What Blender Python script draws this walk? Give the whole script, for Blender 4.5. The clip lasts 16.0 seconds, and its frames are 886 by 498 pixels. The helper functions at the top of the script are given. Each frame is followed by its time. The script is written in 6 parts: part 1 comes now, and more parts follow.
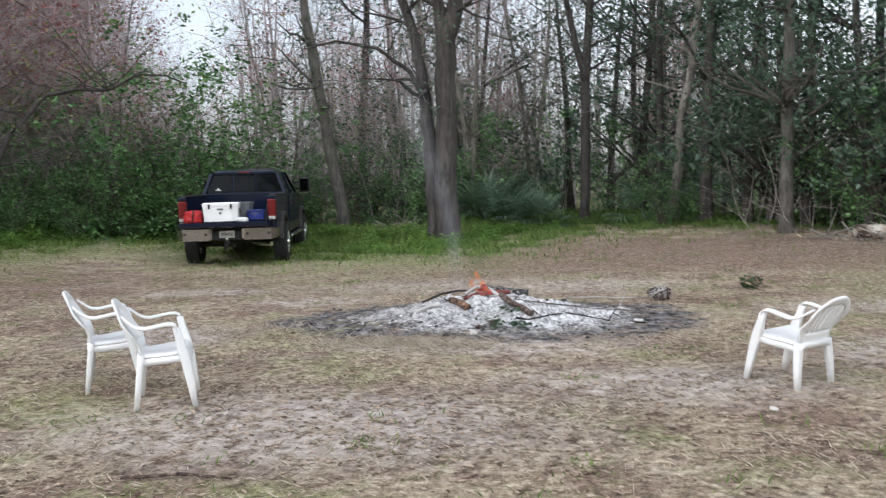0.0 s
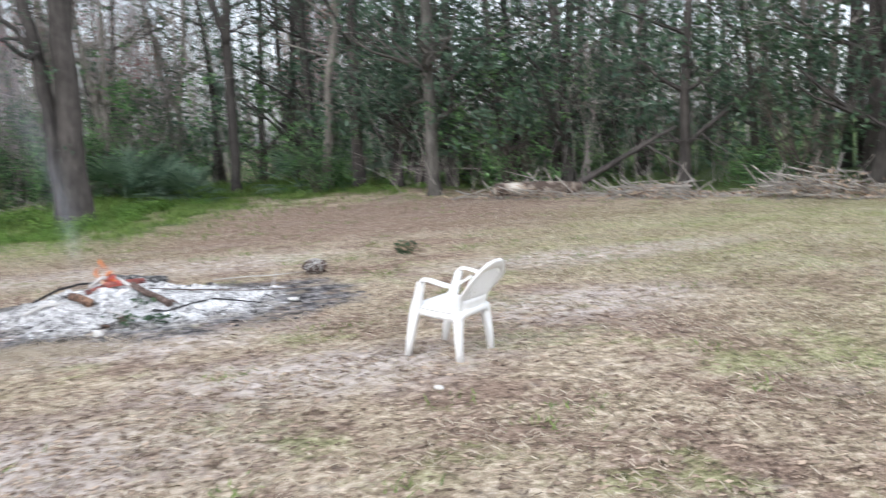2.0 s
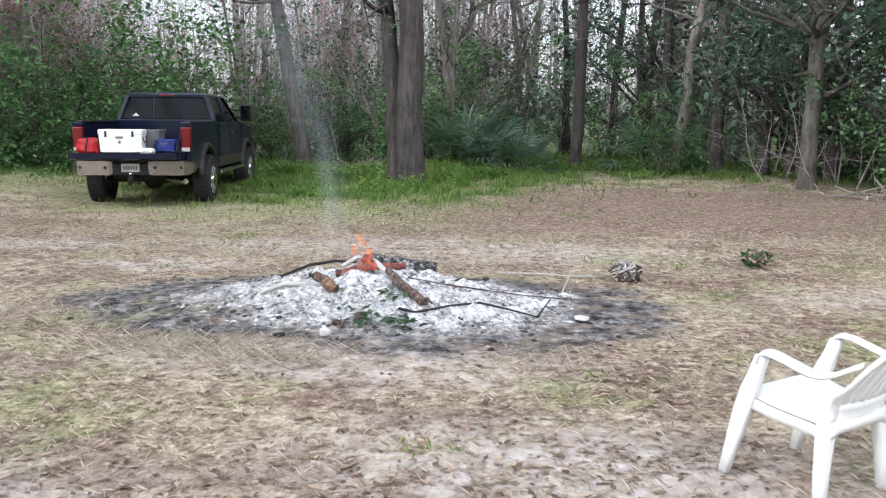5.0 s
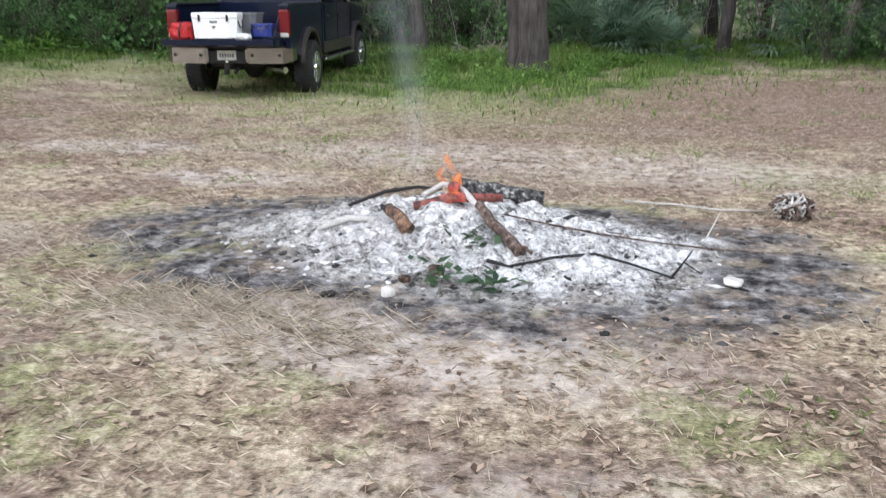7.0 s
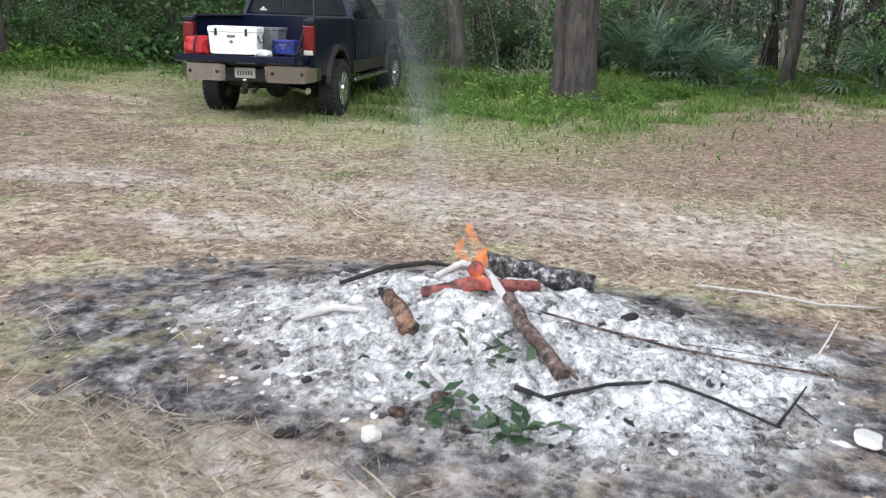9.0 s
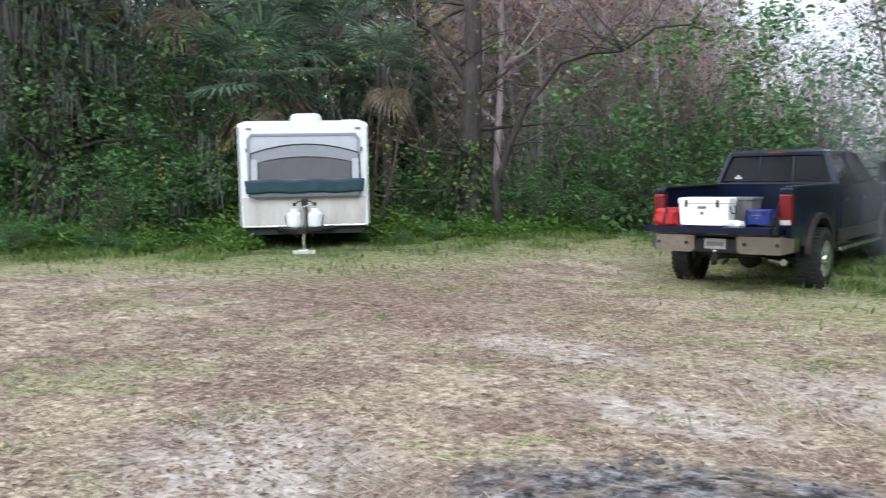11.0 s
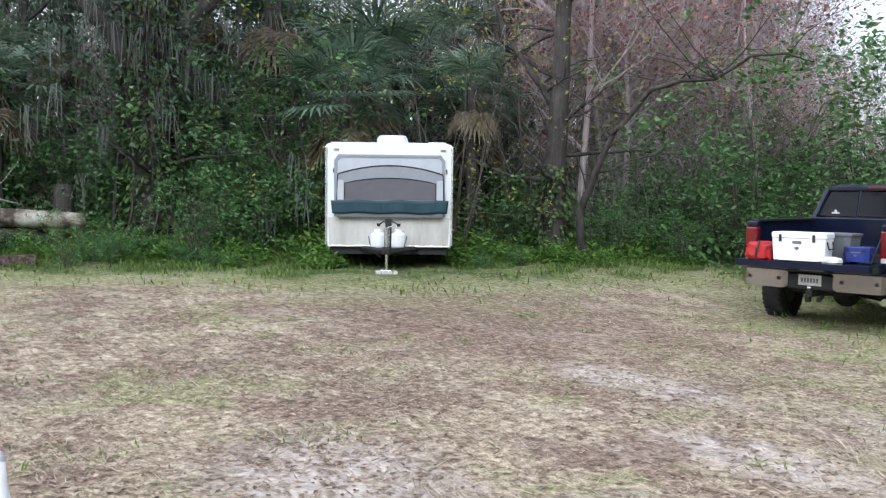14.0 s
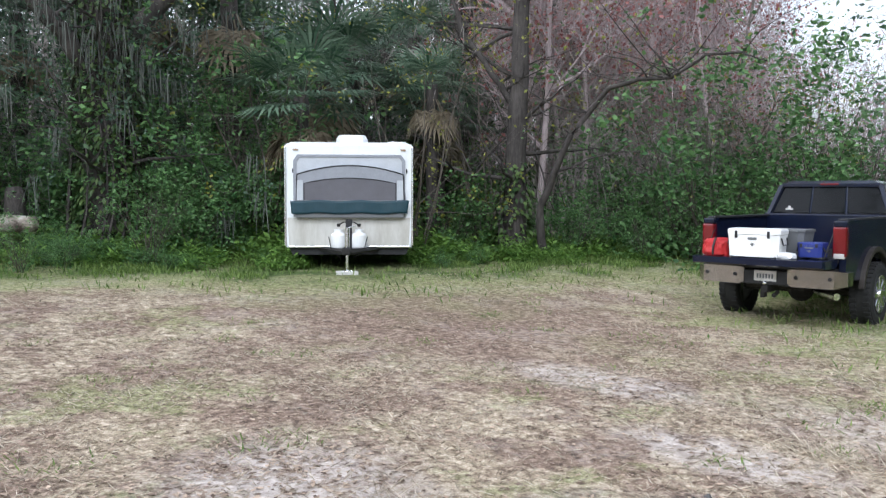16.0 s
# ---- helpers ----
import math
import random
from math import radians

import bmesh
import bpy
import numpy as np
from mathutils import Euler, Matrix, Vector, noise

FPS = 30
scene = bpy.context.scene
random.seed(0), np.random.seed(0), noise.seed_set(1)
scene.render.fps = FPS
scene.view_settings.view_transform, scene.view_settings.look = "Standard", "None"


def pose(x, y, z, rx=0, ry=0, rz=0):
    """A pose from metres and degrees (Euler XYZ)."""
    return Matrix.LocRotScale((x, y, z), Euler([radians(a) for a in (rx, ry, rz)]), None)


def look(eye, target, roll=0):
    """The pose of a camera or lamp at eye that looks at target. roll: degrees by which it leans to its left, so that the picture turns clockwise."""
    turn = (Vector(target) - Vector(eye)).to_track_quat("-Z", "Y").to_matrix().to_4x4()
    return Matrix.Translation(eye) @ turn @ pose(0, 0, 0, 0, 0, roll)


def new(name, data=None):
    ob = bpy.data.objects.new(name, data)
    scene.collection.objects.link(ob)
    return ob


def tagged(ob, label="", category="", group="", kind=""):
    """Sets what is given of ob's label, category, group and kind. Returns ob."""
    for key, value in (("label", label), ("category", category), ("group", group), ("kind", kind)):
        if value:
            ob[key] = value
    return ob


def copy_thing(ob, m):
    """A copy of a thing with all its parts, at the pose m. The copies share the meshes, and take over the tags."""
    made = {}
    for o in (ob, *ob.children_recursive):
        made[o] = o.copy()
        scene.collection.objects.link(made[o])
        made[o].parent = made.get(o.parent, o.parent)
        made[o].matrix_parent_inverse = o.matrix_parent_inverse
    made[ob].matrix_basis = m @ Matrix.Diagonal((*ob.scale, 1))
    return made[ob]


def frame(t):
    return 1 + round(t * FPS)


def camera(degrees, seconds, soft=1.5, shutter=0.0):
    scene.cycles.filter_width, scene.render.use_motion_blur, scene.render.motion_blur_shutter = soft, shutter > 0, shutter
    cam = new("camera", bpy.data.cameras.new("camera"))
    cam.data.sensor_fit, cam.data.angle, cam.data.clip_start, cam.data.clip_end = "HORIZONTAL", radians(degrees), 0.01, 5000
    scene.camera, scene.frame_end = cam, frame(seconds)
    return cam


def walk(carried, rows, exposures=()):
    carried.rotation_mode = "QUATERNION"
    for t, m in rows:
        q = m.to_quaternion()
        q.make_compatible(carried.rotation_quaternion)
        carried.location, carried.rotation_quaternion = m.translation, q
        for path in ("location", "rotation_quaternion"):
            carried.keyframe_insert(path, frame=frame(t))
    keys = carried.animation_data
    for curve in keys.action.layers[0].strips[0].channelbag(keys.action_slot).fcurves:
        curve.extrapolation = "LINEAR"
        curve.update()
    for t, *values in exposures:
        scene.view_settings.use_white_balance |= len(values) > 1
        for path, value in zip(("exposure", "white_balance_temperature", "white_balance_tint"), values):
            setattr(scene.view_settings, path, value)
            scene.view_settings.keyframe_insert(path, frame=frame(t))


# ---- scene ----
cam = camera(55.0, 16.0, 1.15, 0.45)
PATH = [
    (0, (-0.33, -2.706, 1.58), (-0.564, -0.727, 1.414), -1.6),
    (0.5, (-0.335, -2.726, 1.573), (-0.457, -0.74, 1.367), -2.8),
    (1, (-0.247, -2.41, 1.533), (-0.204, -0.424, 1.295), -2.3),
    (1.5, (-0.195, -2.161, 1.519), (-0.006, -0.182, 1.305), -1.7),
    (2, (-0.124, -1.82, 1.52), (0.414, 0.087, 1.253), -3.3),
    (2.5, (0.045, -1.389, 1.485), (0.721, 0.462, 1.146), -2.6),
    (3, (0.204, -1.016, 1.474), (1.001, 0.797, 1.197), -0.5),
    (3.5, (0.344, -0.635, 1.459), (1.018, 1.233, 1.223), -0.3),
    (4, (0.499, -0.271, 1.432), (0.509, 1.71, 1.158), 0.3),
    (4.2, (0.521, -0.141, 1.428), (0.332, 1.827, 1.122), 0.0),
    (6.3, (0.35, 1.303, 1.449), (0.047, 3.257, 1.146), 0.9),
    (6.5, (0.36, 1.459, 1.452), (0.039, 3.402, 1.104), 1.5),
    (7, (0.389, 1.863, 1.484), (-0.152, 3.701, 0.91), -0.0),
    (7.5, (0.335, 2.24, 1.496), (-0.139, 4.078, 0.866), 1.0),
    (8, (0.278, 2.608, 1.476), (-0.307, 4.433, 0.903), 2.3),
    (8.5, (0.163, 2.941, 1.477), (-0.522, 4.738, 0.928), 1.3),
    (9, (0.079, 3.184, 1.49), (-0.545, 5.007, 0.954), 1.8),
    (9.5, (0.111, 3.387, 1.517), (-0.703, 5.162, 1.085), 3.6),
    (10, (0.05, 3.613, 1.568), (-1.086, 5.237, 1.294), 2.7),
    (10.2, (0.04, 3.626, 1.58), (-1.213, 5.167, 1.341), 1.7),
    (12.3, (-0.167, 3.389, 1.643), (-1.847, 4.461, 1.472), -1.5),
    (12.5, (-0.163, 3.397, 1.637), (-1.852, 4.455, 1.472), -1.3),
    (13, (-0.103, 3.443, 1.613), (-1.745, 4.573, 1.448), 0.4),
    (13.5, (-0.107, 3.476, 1.626), (-1.719, 4.648, 1.458), 1.9),
    (14, (-0.115, 3.504, 1.644), (-1.762, 4.633, 1.518), 0.7),
    (14.5, (-0.11, 3.521, 1.675), (-1.76, 4.647, 1.574), -0.4),
    (15, (-0.084, 3.49, 1.699), (-1.705, 4.658, 1.617), -0.0),
    (15.5, (-0.084, 3.496, 1.666), (-1.689, 4.687, 1.586), 0.4),
    (16, (-0.123, 3.533, 1.664), (-1.717, 4.734, 1.535), 0.2),
]
EXPOSURE = [(t, stops + 0.06, kelvin, 10) for t, stops, kelvin in ((0, 0.2, 6100), (1.5, 0.35, 6050), (2.5, 0.9, 6000), (3.5, 0.95, 6000), (4.2, 0.7, 6000), (6.5, 0.62, 6050), (7.5, 0.58, 6100), (9, 0.68, 6100), (9.6, 0.63, 6000), (10.2, 0.7, 5950), (12.3, 0.74, 5870), (16, 0.72, 5870))]
walk(cam, [(t, look(eye, target, roll)) for t, eye, target, roll in PATH], EXPOSURE)

# ---- light ----
SUN = (radians(35), radians(230))
world = bpy.data.worlds.new("overcast_sky")
scene.world = world
world.use_nodes = True
wn, wl = world.node_tree.nodes, world.node_tree.links
sky = wn.new("ShaderNodeTexSky")
sky.sky_type, sky.sun_disc = "NISHITA", False
sky.sun_elevation, sky.sun_rotation = SUN
sky.air_density, sky.dust_density, sky.ozone_density = 1.0, 2.5, 1.5
grey = wn.new("ShaderNodeHueSaturation")
grey.inputs["Saturation"].default_value = 0.3
grey.inputs["Value"].default_value = 1.5
wl.new(sky.outputs[0], grey.inputs["Color"])
wl.new(grey.outputs[0], wn["Background"].inputs["Color"])
wn["Background"].inputs["Strength"].default_value = 0.15
sun_data = bpy.data.lights.new("sun", "SUN")
sun_data.energy, sun_data.angle, sun_data.color = 1.5, radians(40), (1.0, 0.985, 0.96)
sun = new("sun", sun_data)
sun.matrix_world = look((11.7, -9.8, 10.7), (0, 0, 0))


# ---- materials ----
def mat(name, build, rough=0.8, metal=0.0, spec=0.4):
    """A node material; build(net) returns (colour, bump height or None, bump strength)."""
    m = bpy.data.materials.new(name)
    m.use_nodes = True
    net = Net(m)
    net.bsdf.inputs["Roughness"].default_value = rough
    net.bsdf.inputs["Metallic"].default_value = metal
    net.bsdf.inputs["Specular IOR Level"].default_value = spec
    colour, height, strength = build(net)
    net.put(colour, net.bsdf.inputs["Base Color"])
    if height is not None:
        b = net.node("ShaderNodeBump", Strength=strength, Distance=0.02)
        net.put(height, b.inputs["Height"])
        net.put(b.outputs[0], net.bsdf.inputs["Normal"])
    return m


class Net:
    def __init__(self, m):
        self.nodes, self.links = m.node_tree.nodes, m.node_tree.links
        self.bsdf = self.nodes["Principled BSDF"]

    def node(self, kind, **values):
        n = self.nodes.new(kind)
        for key, value in values.items():
            n.inputs[key.replace("_", " ")].default_value = value
        return n

    def put(self, value, socket):
        if isinstance(value, bpy.types.NodeSocket):
            self.links.new(value, socket)
        else:
            if isinstance(value, tuple) and len(value) == 3:
                value = (*value, 1.0)
            socket.default_value = value

    def place(self, scale=(1, 1, 1), world=False):
        if world:
            out = self.nodes.new("ShaderNodeNewGeometry").outputs["Position"]
        else:
            out = self.nodes.new("ShaderNodeTexCoord").outputs["Object"]
        mp = self.nodes.new("ShaderNodeMapping")
        mp.inputs["Scale"].default_value = scale
        self.links.new(out, mp.inputs["Vector"])
        return mp.outputs[0]

    def noise(self, scale, detail=4, rough=0.55, coords=None, stretch=(1, 1, 1), world=False):
        n = self.node("ShaderNodeTexNoise", Scale=scale, Detail=detail, Roughness=rough)
        self.links.new(coords or self.place(stretch, world), n.inputs["Vector"])
        return n.outputs["Fac"]

    def ramp(self, fac, *stops):
        r = self.nodes.new("ShaderNodeValToRGB")
        el = r.color_ramp.elements
        while len(el) < len(stops):
            el.new(0.5)
        for e, (p, c) in zip(el, stops):
            e.position = p
            e.color = (c, c, c, 1) if not isinstance(c, tuple) else (*c, 1)
        self.put(fac, r.inputs["Fac"])
        return r.outputs["Color"]

    def mix(self, fac, a, b, mode="MIX"):
        n = self.nodes.new("ShaderNodeMix")
        n.data_type, n.blend_type = "RGBA", mode
        self.put(fac, n.inputs[0])
        self.put(a, n.inputs[6])
        self.put(b, n.inputs[7])
        return n.outputs[2]

    def attr(self, name):
        n = self.nodes.new("ShaderNodeAttribute")
        n.attribute_name = name
        return n.outputs["Fac"]

    def rand(self):
        return self.nodes.new("ShaderNodeObjectInfo").outputs["Random"]

    def island(self):
        return self.nodes.new("ShaderNodeNewGeometry").outputs["Random Per Island"]

    def mul(self, a, b, op="MULTIPLY"):
        n = self.nodes.new("ShaderNodeMath")
        n.operation = op
        self.put(a, n.inputs[0])
        self.put(b, n.inputs[1])
        return n.outputs[0]


def simple(name, colour, rough=0.6, metal=0.0, spread=0.25, scale=6.0, bump=0.15, fine=60.0, spec=0.4):
    """A surface of one colour with mottling at two scales."""
    dark = tuple(c * (1 - spread) for c in colour)
    light = tuple(min(1, c * (1 + spread * 0.6)) for c in colour)

    def build(n):
        big, small = n.noise(scale), n.noise(fine, 3)
        c = n.ramp(n.mix(0.4, big, small), (0.3, dark), (0.7, light))
        return c, small, bump
    return mat(name, build, rough, metal, spec)


def leafy(name, dark, light, rough=0.5, thin=0.25):
    """Leaves: a colour for each leaf between dark and light, with some light passing through."""
    m = mat(name, lambda n: (n.ramp(n.mix(0.35, n.island(), n.noise(1.3, 2, world=True)), (0.2, dark), (0.8, light)), None, 0), rough, 0, 0.35)
    n = Net(m)
    t = n.nodes.new("ShaderNodeBsdfTranslucent")
    s = n.nodes.new("ShaderNodeMixShader")
    s.inputs[0].default_value = thin
    src = n.bsdf.inputs["Base Color"].links[0].from_socket
    n.links.new(src, t.inputs["Color"])
    n.links.new(n.bsdf.outputs[0], s.inputs[1])
    n.links.new(t.outputs[0], s.inputs[2])
    n.links.new(s.outputs[0], n.nodes["Material Output"].inputs["Surface"])
    return m


def ground_look(n):
    straw_n = n.noise(52, 6, 0.78, world=True)
    straw_m = n.noise(21, 6, 0.78, world=True)
    tuft = n.noise(10, 9, 0.82, world=True)
    fibre = n.mix(0.6, n.mix(0.5, straw_n, straw_m), tuft)
    fine = n.noise(110, 3, 0.6, world=True)
    sand = n.ramp(n.noise(7, 7, 0.75, world=True), (0.34, (0.32, 0.27, 0.235)), (0.5, (0.52, 0.455, 0.41)), (0.64, (0.7, 0.64, 0.59)))
    straw = n.ramp(fibre, (0.4, (0.07, 0.053, 0.04)), (0.465, (0.25, 0.195, 0.135)), (0.52, (0.45, 0.37, 0.265)), (0.58, (0.72, 0.62, 0.49)))
    litter = n.ramp(fibre, (0.41, (0.045, 0.032, 0.025)), (0.475, (0.165, 0.113, 0.085)), (0.535, (0.3, 0.215, 0.165)), (0.6, (0.52, 0.42, 0.34)))
    green = n.ramp(fibre, (0.4, (0.05, 0.058, 0.026)), (0.47, (0.18, 0.2, 0.08)), (0.53, (0.325, 0.34, 0.16)), (0.6, (0.53, 0.53, 0.31)))
    lush = n.ramp(fibre, (0.42, (0.02, 0.035, 0.012)), (0.58, (0.13, 0.19, 0.055)))
    patch = n.ramp(n.noise(1.1, 8, 0.72, world=True), (0.46, 0.0), (0.54, 1.0))
    patch2 = n.ramp(n.noise(0.8, 9, 0.74, stretch=(0.7, 1, 1), world=True), (0.53, 0.0), (0.58, 1.0))
    patch3 = n.ramp(n.noise(0.6, 8, 0.72, world=True), (0.52, 0.0), (0.59, 1.0))
    c = n.mix(n.mul(patch, 0.9), straw, litter)
    c = n.mix(n.mul(patch3, 0.65), c, green)
    c = n.mix(n.mul(n.attr("litter"), 0.85), c, litter)
    c = n.mix(n.attr("green"), c, green)
    bare = n.mul(patch2, n.ramp(n.noise(9, 7, 0.75, world=True), (0.43, 0.0), (0.56, 1.0)))
    c = n.mix(n.mul(bare, 0.25), c, sand)
    c = n.mix(n.mul(n.attr("sand"), n.ramp(n.noise(5, 8, 0.78, world=True), (0.4, 0.0), (0.53, 1.0))), c, sand)
    c = n.mix(n.attr("lush"), c, lush)
    char = n.ramp(n.noise(7, 8, 0.78, world=True), (0.4, (0.018, 0.017, 0.018)), (0.48, (0.085, 0.08, 0.082)), (0.55, (0.2, 0.188, 0.185)), (0.66, (0.45, 0.43, 0.42)))
    edge = n.ramp(n.noise(3, 7, 0.7, world=True), (0.38, 0.3), (0.52, 1.0))
    c = n.mix(n.mul(n.attr("char"), edge), c, char)
    ash = n.ramp(n.noise(9, 9, 0.8, world=True), (0.36, (0.05, 0.05, 0.052)), (0.44, (0.3, 0.295, 0.295)), (0.52, (0.55, 0.545, 0.545)), (0.62, (0.82, 0.82, 0.83)))
    c = n.mix(n.attr("ash"), c, ash)
    return c, n.mix(0.35, fibre, fine), 1.0


GROUND = mat("ground_soil", ground_look, 0.95, 0, 0.15)
STRAW = leafy("dry_straw", (0.2, 0.16, 0.11), (0.63, 0.56, 0.45), 0.7, 0.2)
DEAD_LEAF = leafy("dead_leaf", (0.1, 0.066, 0.046), (0.52, 0.4, 0.3), 0.8, 0.1)
GRASS = leafy("green_grass", (0.08, 0.14, 0.028), (0.23, 0.32, 0.085), 0.5, 0.35)
SHRUB = leafy("shrub_leaf", (0.045, 0.115, 0.038), (0.2, 0.35, 0.13), 0.4, 0.38)
WEED = leafy("weed_leaf", (0.07, 0.15, 0.03), (0.25, 0.41, 0.09), 0.45, 0.38)
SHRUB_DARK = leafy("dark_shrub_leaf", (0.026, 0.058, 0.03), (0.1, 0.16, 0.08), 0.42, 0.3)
OAK_LEAF = leafy("oak_leaf", (0.03, 0.062, 0.038), (0.105, 0.165, 0.105), 0.4, 0.3)
YELLOW_LEAF = leafy("yellow_leaf", (0.14, 0.16, 0.03), (0.34, 0.34, 0.07), 0.5, 0.35)
VINE = leafy("vine_leaf", (0.025, 0.06, 0.02), (0.12, 0.18, 0.055), 0.4, 0.25)
PALM = leafy("palm_leaf", (0.04, 0.09, 0.05), (0.2, 0.28, 0.19), 0.4, 0.3)
PALM_DEAD = leafy("dead_palm_leaf", (0.13, 0.1, 0.065), (0.3, 0.25, 0.17), 0.7, 0.15)
MOSS = leafy("hanging_moss", (0.085, 0.092, 0.082), (0.18, 0.19, 0.168), 0.9, 0.25)
RED_BUD = leafy("red_bud", (0.2, 0.06, 0.06), (0.48, 0.2, 0.18), 0.6, 0.35)


def bark_look(dark, light):
    def build(n):
        ridge = n.noise(14, 6, 0.7, stretch=(1, 1, 0.16))
        blot = n.noise(2.2, 4)
        c = n.ramp(n.mix(0.35, ridge, blot), (0.36, dark), (0.64, light))
        return c, ridge, 0.9
    return build


BARK = mat("dark_bark", bark_look((0.028, 0.025, 0.023), (0.1, 0.088, 0.081)), 0.9, 0, 0.2)
BARK_GREY = mat("grey_bark", bark_look((0.09, 0.08, 0.07), (0.3, 0.27, 0.24)), 0.9, 0, 0.2)
BARK_LICHEN = mat("lichened_bark", bark_look((0.045, 0.041, 0.036), (0.16, 0.148, 0.133)), 0.9, 0, 0.2)
BARK_PALE = mat("pale_bark", bark_look((0.14, 0.125, 0.11), (0.42, 0.39, 0.35)), 0.9, 0, 0.2)
STEM = simple("brown_stem", (0.11, 0.092, 0.075), 0.9, 0, 0.4, 3, 0.2)
TWIG = simple("bare_twig", (0.29, 0.26, 0.24), 0.9, 0, 0.4, 3, 0.2)
TWIG_RED = simple("reddish_twig", (0.46, 0.375, 0.375), 0.9, 0, 0.4, 3, 0.2)


# ---- mesh tools ----
def mesh(name, verts, faces, materials=(), slots=None, smooth=False):
    me = bpy.data.meshes.new(name)
    me.from_pydata(verts, [], faces)
    for m in materials:
        me.materials.append(m)
    if slots is not None:
        me.polygons.foreach_set("material_index", slots)
    if smooth:
        me.polygons.foreach_set("use_smooth", [True] * len(me.polygons))
    me.update()
    return me


def part(name, bm, material, parent=None, label="", smooth=False):
    """Links a bmesh as one mesh object under a thing or a part."""
    me = bpy.data.meshes.new(name)
    bm.normal_update()
    bm.to_mesh(me)
    bm.free()
    me.materials.append(material)
    if smooth:
        me.polygons.foreach_set("use_smooth", [True] * len(me.polygons))
    ob = new(name, me)
    if parent is not None:
        ob.parent = parent
    return tagged(ob, label)


def piece(name, me, parent, label=""):
    ob = new(name, me)
    ob.parent = parent
    return tagged(ob, label)


def thing(name, m, label, category, group="", kind=""):
    ob = new(name)
    ob.empty_display_size = 0.2
    ob.matrix_basis = m
    return tagged(ob, label, category, group, kind)


def box(bm, lo, hi, bevel=0.0, m=None, segments=2):
    """A bevelled box between two corners."""
    c = [(a + b) / 2 for a, b in zip(lo, hi)]
    s = [abs(b - a) for a, b in zip(lo, hi)]
    at = Matrix.Translation(c) @ Matrix.Diagonal((*s, 1))
    made = bmesh.ops.create_cube(bm, size=1, matrix=at)["verts"]
    if bevel:
        edges = list({e for v in made for e in v.link_edges})
        made = list({v for f in bmesh.ops.bevel(bm, geom=edges, offset=bevel, segments=segments, affect="EDGES", profile=0.6)["faces"] for v in f.verts} | {v for v in made if v.is_valid})
    if m is not None:
        bmesh.ops.transform(bm, matrix=m, verts=made)
    return made


def prism(bm, outline, depth, m=None, bevel=0.0):
    """A flat outline of (x, y) drawn out along z by depth."""
    vs = [bm.verts.new((x, y, 0)) for x, y in outline]
    f = bm.faces.new(vs)
    made = bmesh.ops.extrude_face_region(bm, geom=[f])["geom"]
    top = [v for v in made if isinstance(v, bmesh.types.BMVert)]
    bmesh.ops.translate(bm, vec=(0, 0, depth), verts=top)
    every = vs + top
    bmesh.ops.recalc_face_normals(bm, faces=list({f for v in every for f in v.link_faces}))
    if bevel:
        edges = list({e for v in every for e in v.link_edges})
        every = list({v for f in bmesh.ops.bevel(bm, geom=edges, offset=bevel, segments=2, affect="EDGES")["faces"] for v in f.verts} | {v for v in every if v.is_valid})
    if m is not None:
        bmesh.ops.transform(bm, matrix=m, verts=every)
    return every


def tube(points, radii, sides=6):
    """Vertices and faces of a tapered tube along points."""
    pts = [Vector(p) for p in points]
    verts, faces = [], []
    ref = Vector((0.31, 0.17, 0.93)).normalized()
    for i, p in enumerate(pts):
        d = (pts[min(i + 1, len(pts) - 1)] - pts[max(i - 1, 0)]).normalized()
        r = ref if abs(d.dot(ref)) < 0.95 else Vector((1, 0, 0))
        u = d.cross(r).normalized()
        v = d.cross(u)
        for k in range(sides):
            a = 2 * math.pi * k / sides
            verts.append(p + (u * math.cos(a) + v * math.sin(a)) * radii[i])
    for i in range(len(pts) - 1):
        for k in range(sides):
            a, b = i * sides + k, i * sides + (k + 1) % sides
            faces.append((a, b, b + sides, a + sides))
    faces.append(tuple(range(sides))[::-1])
    faces.append(tuple(range((len(pts) - 1) * sides, len(pts) * sides)))
    return verts, faces


class Pile:
    """Gathers loose geometry into one mesh."""
    def __init__(self):
        self.v, self.f, self.s = [], [], []

    def add(self, verts, faces, slot=0):
        o = len(self.v)
        self.v.extend(verts)
        self.f.extend(tuple(i + o for i in f) for f in faces)
        self.s.extend([slot] * len(faces))

    def tube(self, points, radii, sides=5, slot=0):
        self.add(*tube(points, radii, sides), slot)

    def leaf(self, p, d, n, length, width, slot=0):
        """A four-cornered leaf from p along d, broadest past its middle, bent a little."""
        side = d.cross(n)
        if side.length < 1e-4:
            side = Vector((1, 0, 0))
        side = side.normalized() * width * 0.5
        mid = p + d * length * 0.45
        self.add([p, mid + side, p + d * length - n * length * 0.08, mid - side], [(0, 1, 2, 3)], slot)

    def mesh(self, name, materials, smooth=False):
        return mesh(name, self.v, self.f, materials, self.s, smooth)


def unit(rng):
    while True:
        v = Vector((rng.uniform(-1, 1), rng.uniform(-1, 1), rng.uniform(-1, 1)))
        if 0.05 < v.length < 1:
            return v.normalized()


def smooth(a, b, x):
    t = max(0.0, min(1.0, (x - a) / (b - a)))
    return t * t * (3 - 2 * t)


# ---- the ground ----
FIRE = (-0.98, 6.85)
